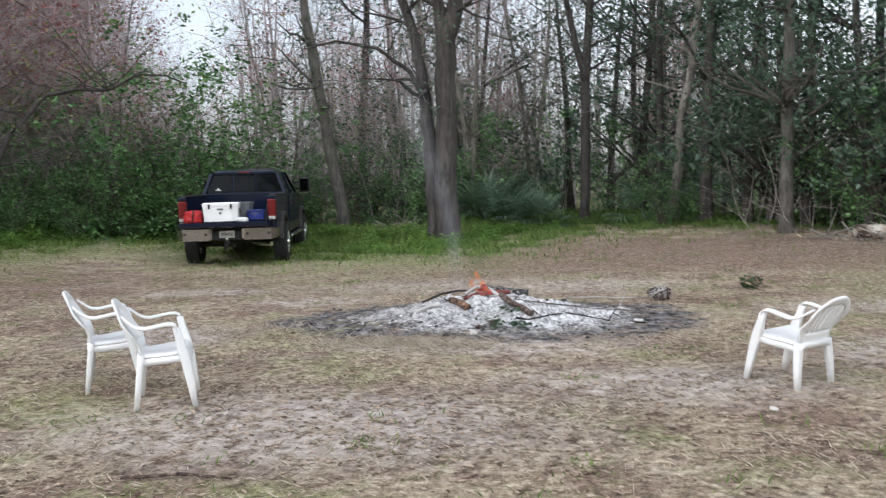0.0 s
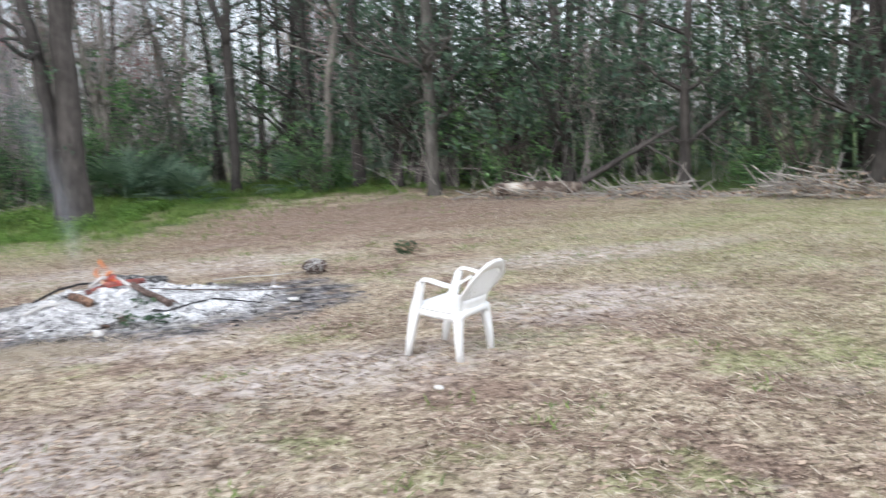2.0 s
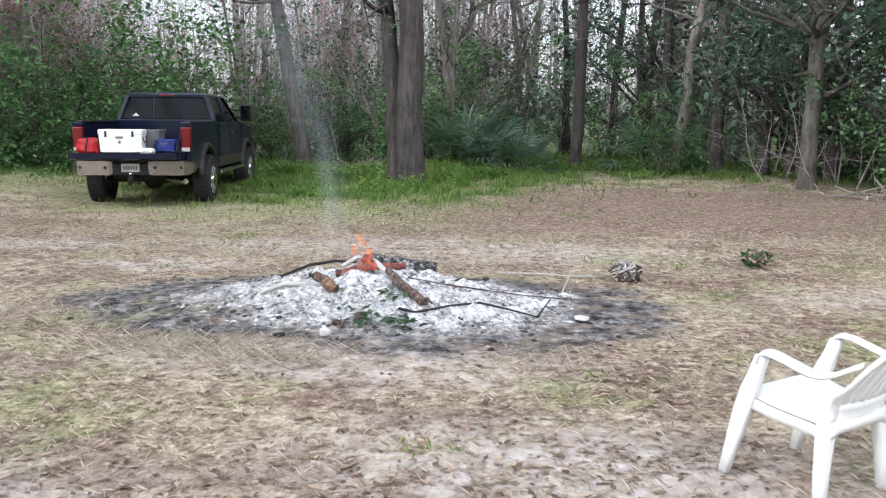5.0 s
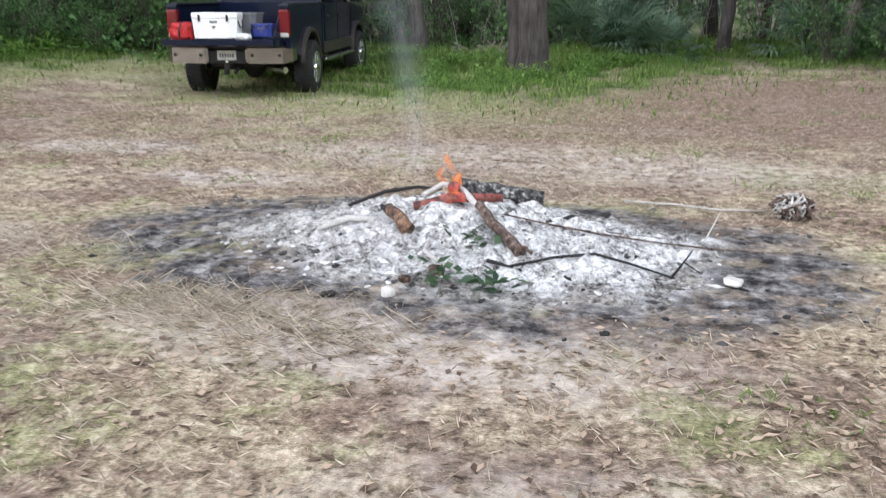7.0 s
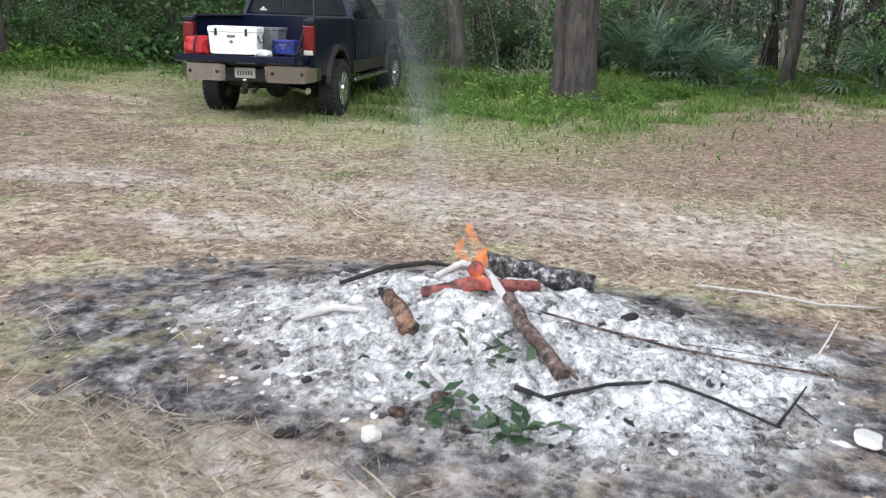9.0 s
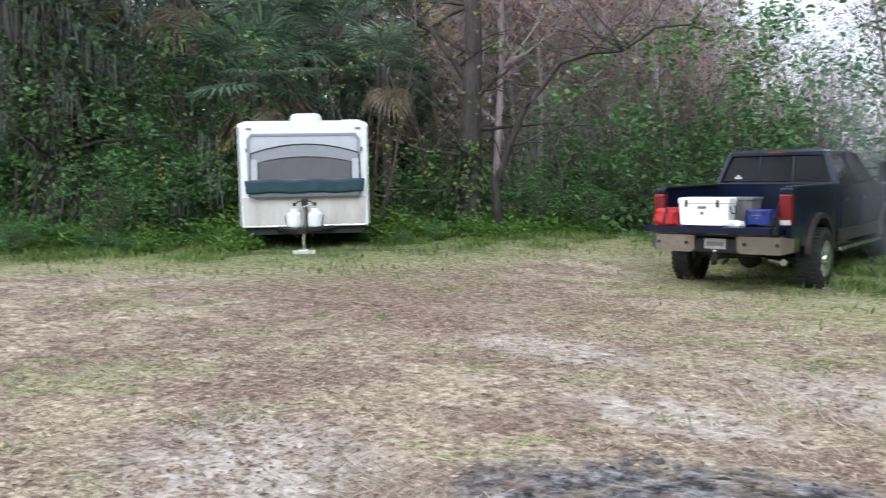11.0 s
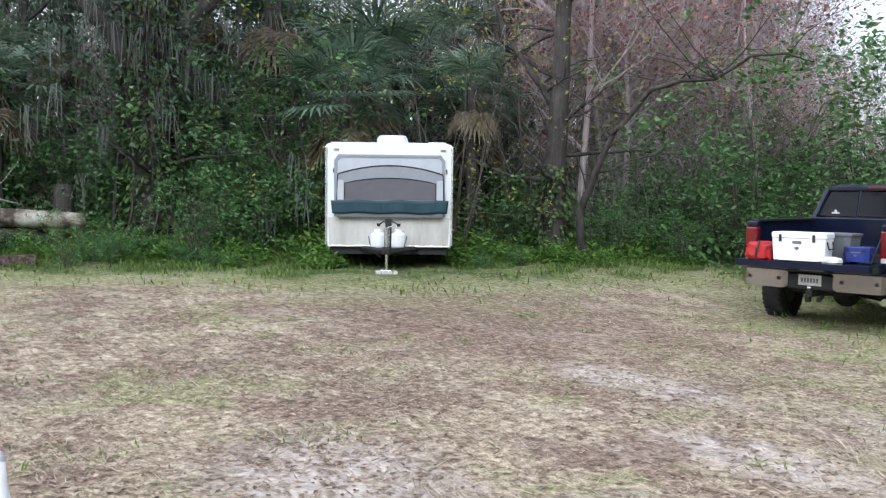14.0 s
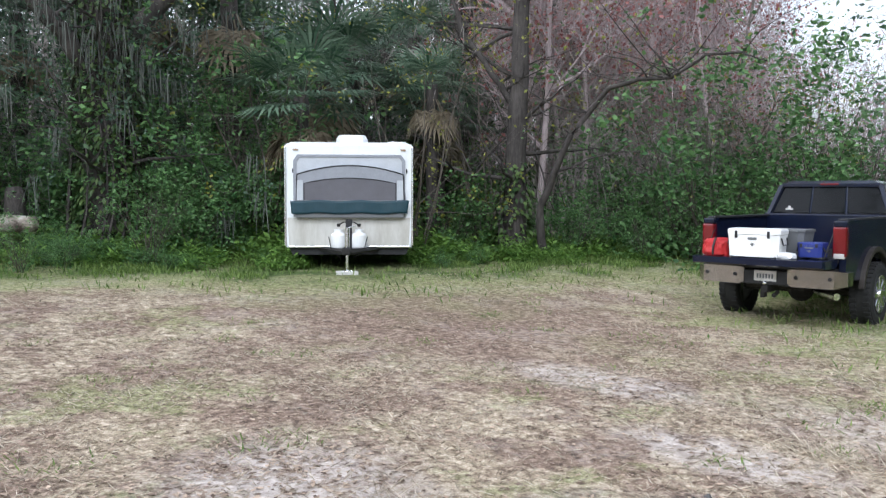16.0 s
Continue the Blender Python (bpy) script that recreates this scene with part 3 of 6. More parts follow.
def build_protos():
    rng = random.Random(77)

    def keep(key, name, label, category, group, pieces):
        PROTO.setdefault(key, []).append((name, label, category, group, pieces))
    for s in range(3):
        pile, tips = bare_tree(100 + s, 10 + s, 0.09, 3, 0.08, 0.15)
        keep("bare", "bare_tree", "slender leafless grey-brown tree in the woods", "tree", "bare trees", [("trunk", pile.mesh("trunk", [BARK_GREY])), ("crown", twigs_at(tips, rng, 5, 0.9).mesh("crown", [TWIG]))])
    for s in range(2):
        pile, tips = bare_tree(120 + s, 8.0 + s, 0.07, 3, 0.08, 0.15, (3, 4))
        keep("red", "budding_tree", "leafless tree with reddish twigs and buds", "tree", "budding trees", [("trunk", swap(pile.mesh("trunk", [BARK_GREY]), TWIG_RED)), ("crown", twigs_at(tips, rng, 5, 0.8).mesh("crown", [TWIG_RED])), ("foliage", leaves_at(tips, rng, 5, 0.4, 0.09, 0.06).mesh("foliage", [RED_BUD]))])
    for s in range(3):
        pile, tips = bare_tree(140 + s, 15, 0.15 + 0.03 * s, 2, 0.04, 0.5)
        keep("tall", "tall_tree", "tall straight trunk, branchless low down", "tree", "tall trunks", [("trunk", pile.mesh("trunk", [BARK])), ("crown", leaves_at(tips, rng, 16, 0.5, 0.115, 0.055).mesh("crown", [OAK_LEAF]))])
    for s in range(3):
        pile, tips = bare_tree(160 + s, 7.5 + s, 0.12, 3, 0.1, 0.12, (3, 4))
        keep("oak", "evergreen_tree", "dense dark evergreen tree with low boughs", "tree", "evergreen trees", [("trunk", pile.mesh("trunk", [BARK])), ("crown", leaves_at(tips, rng, 15, 0.5, 0.155, 0.07).mesh("crown", [OAK_LEAF]))])
    for s in range(2):
        pile, tips = bare_tree(180 + s, 9, 0.16, 3, 0.12, 0.2, (3, 4))
        keep("mossy", "mossy_oak", "dark oak hung with grey moss", "tree", "mossy oaks", [("trunk", pile.mesh("trunk", [BARK])), ("crown", leaves_at(tips, rng, 9, 0.4, 0.12, 0.06).mesh("crown", [OAK_LEAF])), ("hanging_moss", moss_mesh(5 + s, tips, 60, 0.75))])
    for s, (t, w, l, n, m) in enumerate([(2.2, 1.1, 0.12, 11, SHRUB), (1.5, 1.1, 0.11, 11, SHRUB), (3.2, 1.2, 0.13, 11, SHRUB)]):
        a, b = shrub_meshes(200 + s, t, w, l, n, m)
        keep("shrub", "shrub", "leafy green shrub at the edge of the woods", "shrub", "green shrubs", [("stem", a), ("crown", b)])
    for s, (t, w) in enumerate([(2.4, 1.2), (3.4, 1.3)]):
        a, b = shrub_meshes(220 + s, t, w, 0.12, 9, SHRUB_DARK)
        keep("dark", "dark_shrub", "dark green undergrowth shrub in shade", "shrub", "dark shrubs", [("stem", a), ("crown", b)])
    for s in range(3):
        keep("weed", "weed_patch", "lush green patch of broad-leaved weeds", "weeds", "green weeds", [("foliage", weed_mesh(230 + s, 0.5 + 0.12 * s))])
    for s in range(3):
        a, b = thicket_meshes(240 + s, 3.8 + 1.4 * s)
        keep("thicket", "thicket", "tangle of thin bare grey stems", "thicket", "thickets", [("stem", a), ("crown", b)])
    a, b = shrub_meshes(260, 4.2, 0.9, 0.075, 7, YELLOW_LEAF, 7)
    keep("yellow", "sapling", "slim sapling with yellow-green leaves", "tree", "saplings", [("stem", a), ("crown", b)])
    for s in range(2):
        a, b, c = palm_meshes(280 + s, 0.2, 0.85, 15)
        keep("palmetto", "palmetto", "low palmetto with green fan fronds", "palm", "palmettos", [("trunk", a), ("crown", b)])
    for s in range(2):
        a, b, c = palm_meshes(290 + s, 3.6 + 1.6 * s, 1.15, 26)
        keep("palm", "cabbage_palm", "cabbage palm with fan fronds and dead skirt", "palm", "cabbage palms", [("trunk", a), ("crown", b), ("dead_frond_skirt", c)])


build_protos()
FIRST = {}


TALL = {"bare": 11.0, "red": 9.0, "tall": 15.0, "oak": 9.0, "thicket": 5.5}


def put_plant(key, rng, x, y, size=1.0, which=None):
    # the trees are low in the north-west, where the sky shows over them
    turn, far = math.atan2(-1 - x, y - 4), math.hypot(x + 1, y - 4)
    if key in TALL and 0.40 < turn < 0.585:
        size = min(size, (1.5 + 0.165 * far) * rng.uniform(0.8, 1.05) / TALL[key])
    k = rng.randrange(len(PROTO[key])) if which is None else which
    m = spot(x, y, rng.uniform(0, 360), size)
    if (key, k) in FIRST:
        return copies(FIRST[(key, k)], m)
    name, label, category, group, pieces = PROTO[key][k]
    FIRST[(key, k)] = plant(name, label, category, group, pieces, m)
    return FIRST[(key, k)]


TRAILER_AT, TRAILER_YAW = (-14.35, 11.98, 0.2), 57.1
TRUCK_AT, TRUCK_YAW = (-6.8, 14.26, -0.17), 10.4


def free(x, y, r=1.0):
    """Whether a plant may stand here: not on the trailer, the truck or the big trees."""
    for (ax, ay, _), yaw, lo, hi in ((TRAILER_AT, TRAILER_YAW, (-1.5, -1.5), (1.5, 6)), (TRUCK_AT, TRUCK_YAW, (-1.3, -1), (1.3, 6.6))):
        c, s = math.cos(radians(yaw)), math.sin(radians(yaw))
        u, v = (x - ax) * c + (y - ay) * s, -(x - ax) * s + (y - ay) * c
        if lo[0] - r < u < hi[0] + r and lo[1] - r < v < hi[1] + r:
            return False
    return True


def build_woods():
    rng = random.Random(31)
    # (plants per 10 m of edge, depth range into the woods, kinds with weights) by stretch of the edge
    spans = {
        "west": [("shrub", 13, 0.2, 3.4, 1.15), ("dark", 6, 1.5, 6, 1.2), ("palmetto", 6, 0.8, 5, 1.1), ("palm", 7, 1.2, 9, 1.1), ("mossy", 5, 2, 10, 1.1), ("oak", 5, 4, 14, 1.25), ("thicket", 4, 1, 6, 1.0)],
        "northwest": [("shrub", 13, 0.0, 4.0, 1.0), ("thicket", 13, 1.5, 9, 1.0), ("yellow", 5, 1.5, 7, 1.0), ("red", 15, 3, 15, 0.95), ("bare", 10, 3, 17, 0.9), ("dark", 4, 2, 7, 1.0)],
        "north": [("shrub", 6, 0.5, 4, 0.9), ("dark", 7, 1, 7, 0.9), ("thicket", 11, 0.8, 12, 1.0), ("palmetto", 5, 0.6, 4, 1.0), ("bare", 17, 1.5, 18, 1.0), ("tall", 8, 3, 20, 1.0), ("oak", 5, 5, 18, 1.1), ("red", 5, 4, 16, 1.1)],
        "east": [("dark", 9, 0.8, 9, 1.05), ("oak", 11, 1.2, 12, 1.1), ("tall", 9, 1, 16, 1.0), ("thicket", 4, 1, 8, 1.0), ("bare", 7, 2, 14, 1.0), ("shrub", 3, 0.5, 3, 0.8)],
        "back": [("dark", 2, 1, 6, 1.2), ("oak", 2.6, 1, 5, 1.5)],
    }
    for (ax, ay), (bx, by) in zip(EDGE, EDGE[1:]):
        mx, my = (ax + bx) / 2, (ay + by) / 2
        if my < 2:
            span = "back"
        elif mx < -16.6:
            span = "west"
        elif mx < -7.5:
            span = "northwest"
        elif mx < 4.5:
            span = "north"
        else:
            span = "east"
        long = math.hypot(bx - ax, by - ay)
        nx, ny = -(by - ay) / long, (bx - ax) / long
        for key, per, near, deep, size in spans[span]:
            count = per * long / 10
            count = int(count) + (rng.random() < count % 1)
            for _ in range(count):
                t = rng.random()
                d = near + (deep - near) * rng.random() ** 1.3
                x, y = ax + (bx - ax) * t + nx * d, ay + (by - ay) * t + ny * d
                if to_edge(x, y) < near * 0.6 or not free(x, y, 0.9 if key in ("shrub", "dark", "palmetto") else 0.5):
                    continue
                put_plant(key, rng, x, y, size * rng.uniform(0.75, 1.2))
    # the wall of woods farther in, too deep to tell one tree from another
    far = Pile()
    for k in range(900):
        a = rng.uniform(-0.75, 1.9) if k < 480 else rng.uniform(0.57, 1.75)
        r = rng.uniform(36, 75) if k < 480 else rng.uniform(33, 52)
        x, y = -1 - r * math.sin(a), 4 + r * math.cos(a)
        h = rng.uniform(8, 15) if not 0.39 < a < 0.585 else (1.2 + 0.14 * r) * rng.uniform(0.6, 1.0)
        w = rng.uniform(0.05, 0.16)
        p, e = Vector((x, y, -0.3)), Vector((rng.uniform(-0.08, 0.08), rng.uniform(-0.08, 0.08), 1)).normalized()
        far.tube([p, p + e * h * 0.5, p + e * h], [w, w * 0.7, w * 0.15], 4)
        for _ in range(4):
            q = p + e * h * rng.uniform(0.3, 1)
            d = (unit(rng) + Vector((0, 0, 0.7))).normalized()
            far.tube([q, q + d * 0.8, q + (d + unit(rng) * 0.3) * 1.8], [w * 0.3, w * 0.2, 0.008], 3)
        tone = 2 if 0.3 < a < 0.95 else 0
        for _ in range(70):
            q = p + e * h * rng.uniform(0.15, 1) + Vector((rng.gauss(0, 0.9), rng.gauss(0, 0.9), 0))
            far.leaf(q, (unit(rng) + Vector((0, 0, 1.0))).normalized(), unit(rng), rng.uniform(1.0, 2.4), rng.uniform(0.025, 0.06), tone)
        if a > 0.95:
            for _ in range(34):
                q = p + e * h * rng.uniform(0.2, 1) + Vector((rng.gauss(0, 1.0), rng.gauss(0, 1.0), 0))
                far.leaf(q, unit(rng), unit(rng), rng.uniform(0.3, 0.7), rng.uniform(0.12, 0.3), 1)
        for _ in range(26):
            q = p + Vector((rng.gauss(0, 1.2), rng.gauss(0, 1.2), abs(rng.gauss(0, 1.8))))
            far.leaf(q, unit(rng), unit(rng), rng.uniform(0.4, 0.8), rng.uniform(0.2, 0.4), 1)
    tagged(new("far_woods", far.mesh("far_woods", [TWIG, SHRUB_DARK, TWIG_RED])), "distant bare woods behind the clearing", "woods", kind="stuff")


build_woods()


# ---- things: materials ----
PLASTIC = simple("white_plastic", (0.82, 0.82, 0.81), 0.42, 0, 0.07, 5, 0.04, 90)
PAINT = simple("dark_blue_paint", (0.006, 0.009, 0.024), 0.12, 0.0, 0.2, 4, 0.01, 300, 0.4)
TRIM = simple("dull_chrome_trim", (0.36, 0.33, 0.3), 0.24, 0.95, 0.15, 6, 0.03)
FLARE = simple("brown_flare", (0.05, 0.043, 0.038), 0.4, 0.2, 0.2, 6, 0.05)
CHROME = simple("chrome", (0.85, 0.85, 0.87), 0.22, 1.0, 0.1, 5, 0.02)
RUBBER = simple("tyre_rubber", (0.02, 0.02, 0.02), 0.85, 0, 0.3, 12, 0.3)
BLACK = simple("black_plastic", (0.018, 0.018, 0.02), 0.55, 0, 0.3, 10, 0.1)
UNDER = simple("dirty_steel", (0.03, 0.028, 0.026), 0.8, 0.3, 0.4, 8, 0.2)
RED_LENS = simple("red_lens", (0.13, 0.004, 0.007), 0.15, 0, 0.15, 8, 0.02, 60, 0.6)
CLEAR_LENS = simple("clear_lens", (0.5, 0.48, 0.46), 0.15, 0, 0.1, 8, 0.02, 60, 0.6)
RED_CLOTH = simple("red_nylon", (0.42, 0.018, 0.02), 0.6, 0, 0.3, 9, 0.3)
BLUE_PLASTIC = simple("blue_plastic", (0.02, 0.035, 0.2), 0.4, 0, 0.15, 8, 0.05)
GREY_PLASTIC = simple("grey_plastic", (0.14, 0.145, 0.15), 0.5, 0, 0.15, 8, 0.05)
FIBREGLASS = mat("white_fibreglass", lambda n: (n.mix(n.ramp(n.noise(3, 6, 0.7, stretch=(1, 1, 0.25)), (0.5, 0.0), (0.8, 0.5)), (0.8, 0.82, 0.84), (0.55, 0.54, 0.5)), n.noise(40, 3), 0.03), 0.35)
LOWER_SKIN = mat("grey_lower_skin", lambda n: (n.mix(n.ramp(n.noise(3, 6, 0.7, stretch=(1, 1, 0.3)), (0.42, 0.0), (0.75, 0.8)), (0.6, 0.58, 0.54), (0.36, 0.33, 0.28)), n.noise(40, 3), 0.05), 0.45)
CANVAS = simple("grey_canvas", (0.3, 0.31, 0.34), 0.85, 0, 0.15, 5, 0.4, 40)
CANVAS_PALE = simple("pale_canvas", (0.5, 0.52, 0.55), 0.8, 0, 0.12, 5, 0.4, 40)
MESH_DARK = simple("window_screen", (0.13, 0.125, 0.14), 0.8, 0, 0.15, 4, 0.3, 200)
TEAL = simple("teal_vinyl", (0.012, 0.045, 0.062), 0.5, 0, 0.2, 6, 0.3)
ASH_WOOD = simple("ash_coated_wood", (0.5, 0.48, 0.46), 0.95, 0, 0.35, 12, 0.6)
CHAR = simple("charred_wood", (0.022, 0.02, 0.02), 0.8, 0, 0.5, 20, 0.8)
CHAR_CRACKED = mat("cracked_char", lambda n: (n.ramp(n.noise(26, 5, 0.7), (0.42, (0.015, 0.014, 0.014)), (0.55, (0.1, 0.098, 0.096)), (0.64, (0.42, 0.41, 0.4))), n.noise(34, 4), 1.0), 0.9)
def ash_look(n):
    big = n.noise(5, 9, 0.8, world=True)
    small = n.noise(26, 7, 0.8, world=True)
    m = n.mix(0.5, big, small)
    white = n.ramp(m, (0.41, (0.05, 0.048, 0.047)), (0.455, (0.28, 0.27, 0.268)), (0.5, (0.52, 0.515, 0.515)), (0.56, (0.84, 0.84, 0.85)))
    dark = n.ramp(m, (0.42, (0.03, 0.028, 0.027)), (0.49, (0.18, 0.168, 0.155)), (0.56, (0.4, 0.375, 0.35)))
    return n.mix(n.attr("white"), dark, white), small, 0.9


ASH_CRUST = mat("ash_crust", ash_look, 0.98, 0, 0.1)
ASH_LUMP = mat("ash_lump", lambda n: (n.ramp(n.mix(0.5, n.island(), n.noise(30, 4)), (0.25, (0.16, 0.155, 0.15)), (0.5, (0.42, 0.41, 0.4)), (0.75, (0.78, 0.78, 0.78))), n.noise(60, 3), 0.6), 0.95)
COAL_BIT = mat("charcoal_bit", lambda n: (n.ramp(n.mix(0.5, n.island(), n.noise(30, 4)), (0.3, (0.02, 0.02, 0.02)), (0.8, (0.16, 0.15, 0.145))), n.noise(60, 3), 0.6), 0.9)
CONCRETE = simple("pale_block", (0.62, 0.6, 0.57), 0.9, 0, 0.2, 10, 0.4)
BROWN_WOOD = mat("weathered_wood", lambda n: (n.ramp(n.noise(24, 7, 0.75), (0.4, (0.035, 0.026, 0.023)), (0.52, (0.12, 0.082, 0.068)), (0.64, (0.25, 0.2, 0.175)), (0.76, (0.42, 0.39, 0.37))), n.noise(45, 5), 1.0), 0.9, 0, 0.2)
BURNT_WOOD = mat("scorched_wood", lambda n: (n.ramp(n.noise(15, 7, 0.72), (0.42, (0.02, 0.016, 0.015)), (0.52, (0.1, 0.06, 0.045)), (0.62, (0.28, 0.16, 0.1)), (0.74, (0.4, 0.34, 0.3))), n.noise(40, 5), 1.0), 0.9)
BIRCH = mat("patched_log_bark", lambda n: (n.ramp(n.noise(2.2, 5, 0.6), (0.42, (0.07, 0.05, 0.04)), (0.52, (0.34, 0.29, 0.24)), (0.66, (0.6, 0.57, 0.52))), n.noise(18, 5), 0.7), 0.9)
EMBER = mat("glowing_ember", lambda n: (n.ramp(n.noise(16, 5), (0.4, (0.05, 0.03, 0.03)), (0.6, (0.3, 0.1, 0.08))), n.noise(30, 4), 0.6), 0.9)
_n = Net(EMBER)
_n.put(_n.ramp(_n.noise(11, 4), (0.53, (0, 0, 0)), (0.62, (0.7, 0.05, 0.025)), (0.76, (1.0, 0.28, 0.07))), _n.bsdf.inputs["Emission Color"])
_n.bsdf.inputs["Emission Strength"].default_value = 0.32
FLAME = mat("flame", lambda n: ((0.9, 0.3, 0.06), None, 0), 1.0, 0, 0.0)
_n = Net(FLAME)
_e = _n.node("ShaderNodeEmission", Color=(1.0, 0.3, 0.09, 1), Strength=0.8)
_t, _m = _n.nodes.new("ShaderNodeBsdfTransparent"), _n.nodes.new("ShaderNodeMixShader")
_n.put(_n.ramp(_n.noise(9, 3), (0.38, 0.03), (0.66, 0.5)), _m.inputs[0])
_n.links.new(_t.outputs[0], _m.inputs[1])
_n.links.new(_e.outputs[0], _m.inputs[2])
_n.links.new(_m.outputs[0], _n.nodes["Material Output"].inputs["Surface"])
SMOKE = mat("thin_smoke", lambda n: ((0.62, 0.66, 0.74), None, 0), 1.0, 0, 0.0)
_n = Net(SMOKE)
_t, _m = _n.nodes.new("ShaderNodeBsdfTransparent"), _n.nodes.new("ShaderNodeMixShader")
_n.put(_n.mul(_n.mul(_n.ramp(_n.noise(2.2, 4, 0.6, stretch=(1, 1, 0.45)), (0.35, 0.0), (0.75, 1.0)), _n.attr("thick")), 0.16), _m.inputs[0])
_n.links.new(_t.outputs[0], _m.inputs[1])
_n.links.new(_n.bsdf.outputs[0], _m.inputs[2])
_n.links.new(_m.outputs[0], _n.nodes["Material Output"].inputs["Surface"])
GLASS = mat("tinted_glass", lambda n: ((0.008, 0.009, 0.011), None, 0), 0.03, 0, 0.3)
Net(GLASS).bsdf.inputs["Transmission Weight"].default_value = 0.9
Net(GLASS).bsdf.inputs["IOR"].default_value = 1.3


# ---- things: tools ----
def loft(bm, rings, close=True):
    """Skins rings of equally many corners, each a list of points; caps the ends."""
    rows = [[bm.verts.new(p) for p in r] for r in rings]
    n = len(rows[0])
    for a, b in zip(rows, rows[1:]):
        for k in range(n):
            bm.faces.new((a[k], a[(k + 1) % n], b[(k + 1) % n], b[k]))
    if close:
        bm.faces.new(rows[0][::-1])
        bm.faces.new(rows[-1])
    bmesh.ops.recalc_face_normals(bm, faces=list({f for r in rows for v in r for f in v.link_faces}))
    return [v for r in rows for v in r]


def rect(c, w, d, a=0.0):
    """A level rectangle of w by d about c, turned by a degrees, with cut corners."""
    k = 0.28
    pts = [(-w, -d * (1 - k)), (-w * (1 - k), -d), (w * (1 - k), -d), (w, -d * (1 - k)), (w, d * (1 - k)), (w * (1 - k), d), (-w * (1 - k), d), (-w, d * (1 - k))]
    co, si = math.cos(radians(a)), math.sin(radians(a))
    return [(c[0] + (x * co - y * si) / 2, c[1] + (x * si + y * co) / 2, c[2]) for x, y in pts]


def shell(bm, f, u0, u1, v0, v1, nu, nv, thick):
    """A curved sheet with thickness; f(u, v) gives the point."""
    def grid(off):
        rows = []
        for j in range(nv + 1):
            row = []
            for i in range(nu + 1):
                u, v = u0 + (u1 - u0) * i / nu, v0 + (v1 - v0) * j / nv
                p = Vector(f(u, v))
                du, dv = Vector(f(u + 0.01, v)) - p, Vector(f(u, v + 0.01)) - p
                n = du.cross(dv)
                n = n.normalized() if n.length > 1e-9 else Vector((0, 0, 1))
                row.append(bm.verts.new(p + n * off))
            rows.append(row)
        return rows
    a, b = grid(thick / 2), grid(-thick / 2)
    for j in range(nv):
        for i in range(nu):
            bm.faces.new((a[j][i], a[j][i + 1], a[j + 1][i + 1], a[j + 1][i]))
            bm.faces.new((b[j][i], b[j + 1][i], b[j + 1][i + 1], b[j][i + 1]))
    for i in range(nu):
        bm.faces.new((a[0][i], b[0][i], b[0][i + 1], a[0][i + 1]))
        bm.faces.new((a[nv][i], a[nv][i + 1], b[nv][i + 1], b[nv][i]))
    for j in range(nv):
        bm.faces.new((a[j][0], a[j + 1][0], b[j + 1][0], b[j][0]))
        bm.faces.new((a[j][nu], b[j][nu], b[j + 1][nu], a[j + 1][nu]))


def pipe(bm, points, radii, sides=8):
    verts, faces = tube(points, radii, sides)
    vs = [bm.verts.new(v) for v in verts]
    for f in faces:
        bm.faces.new([vs[i] for i in f])
    return vs


def quick(name, parent, material, build, label="", smooth=False):
    bm = bmesh.new()
    build(bm)
    return part(name, bm, material, parent, label, smooth)


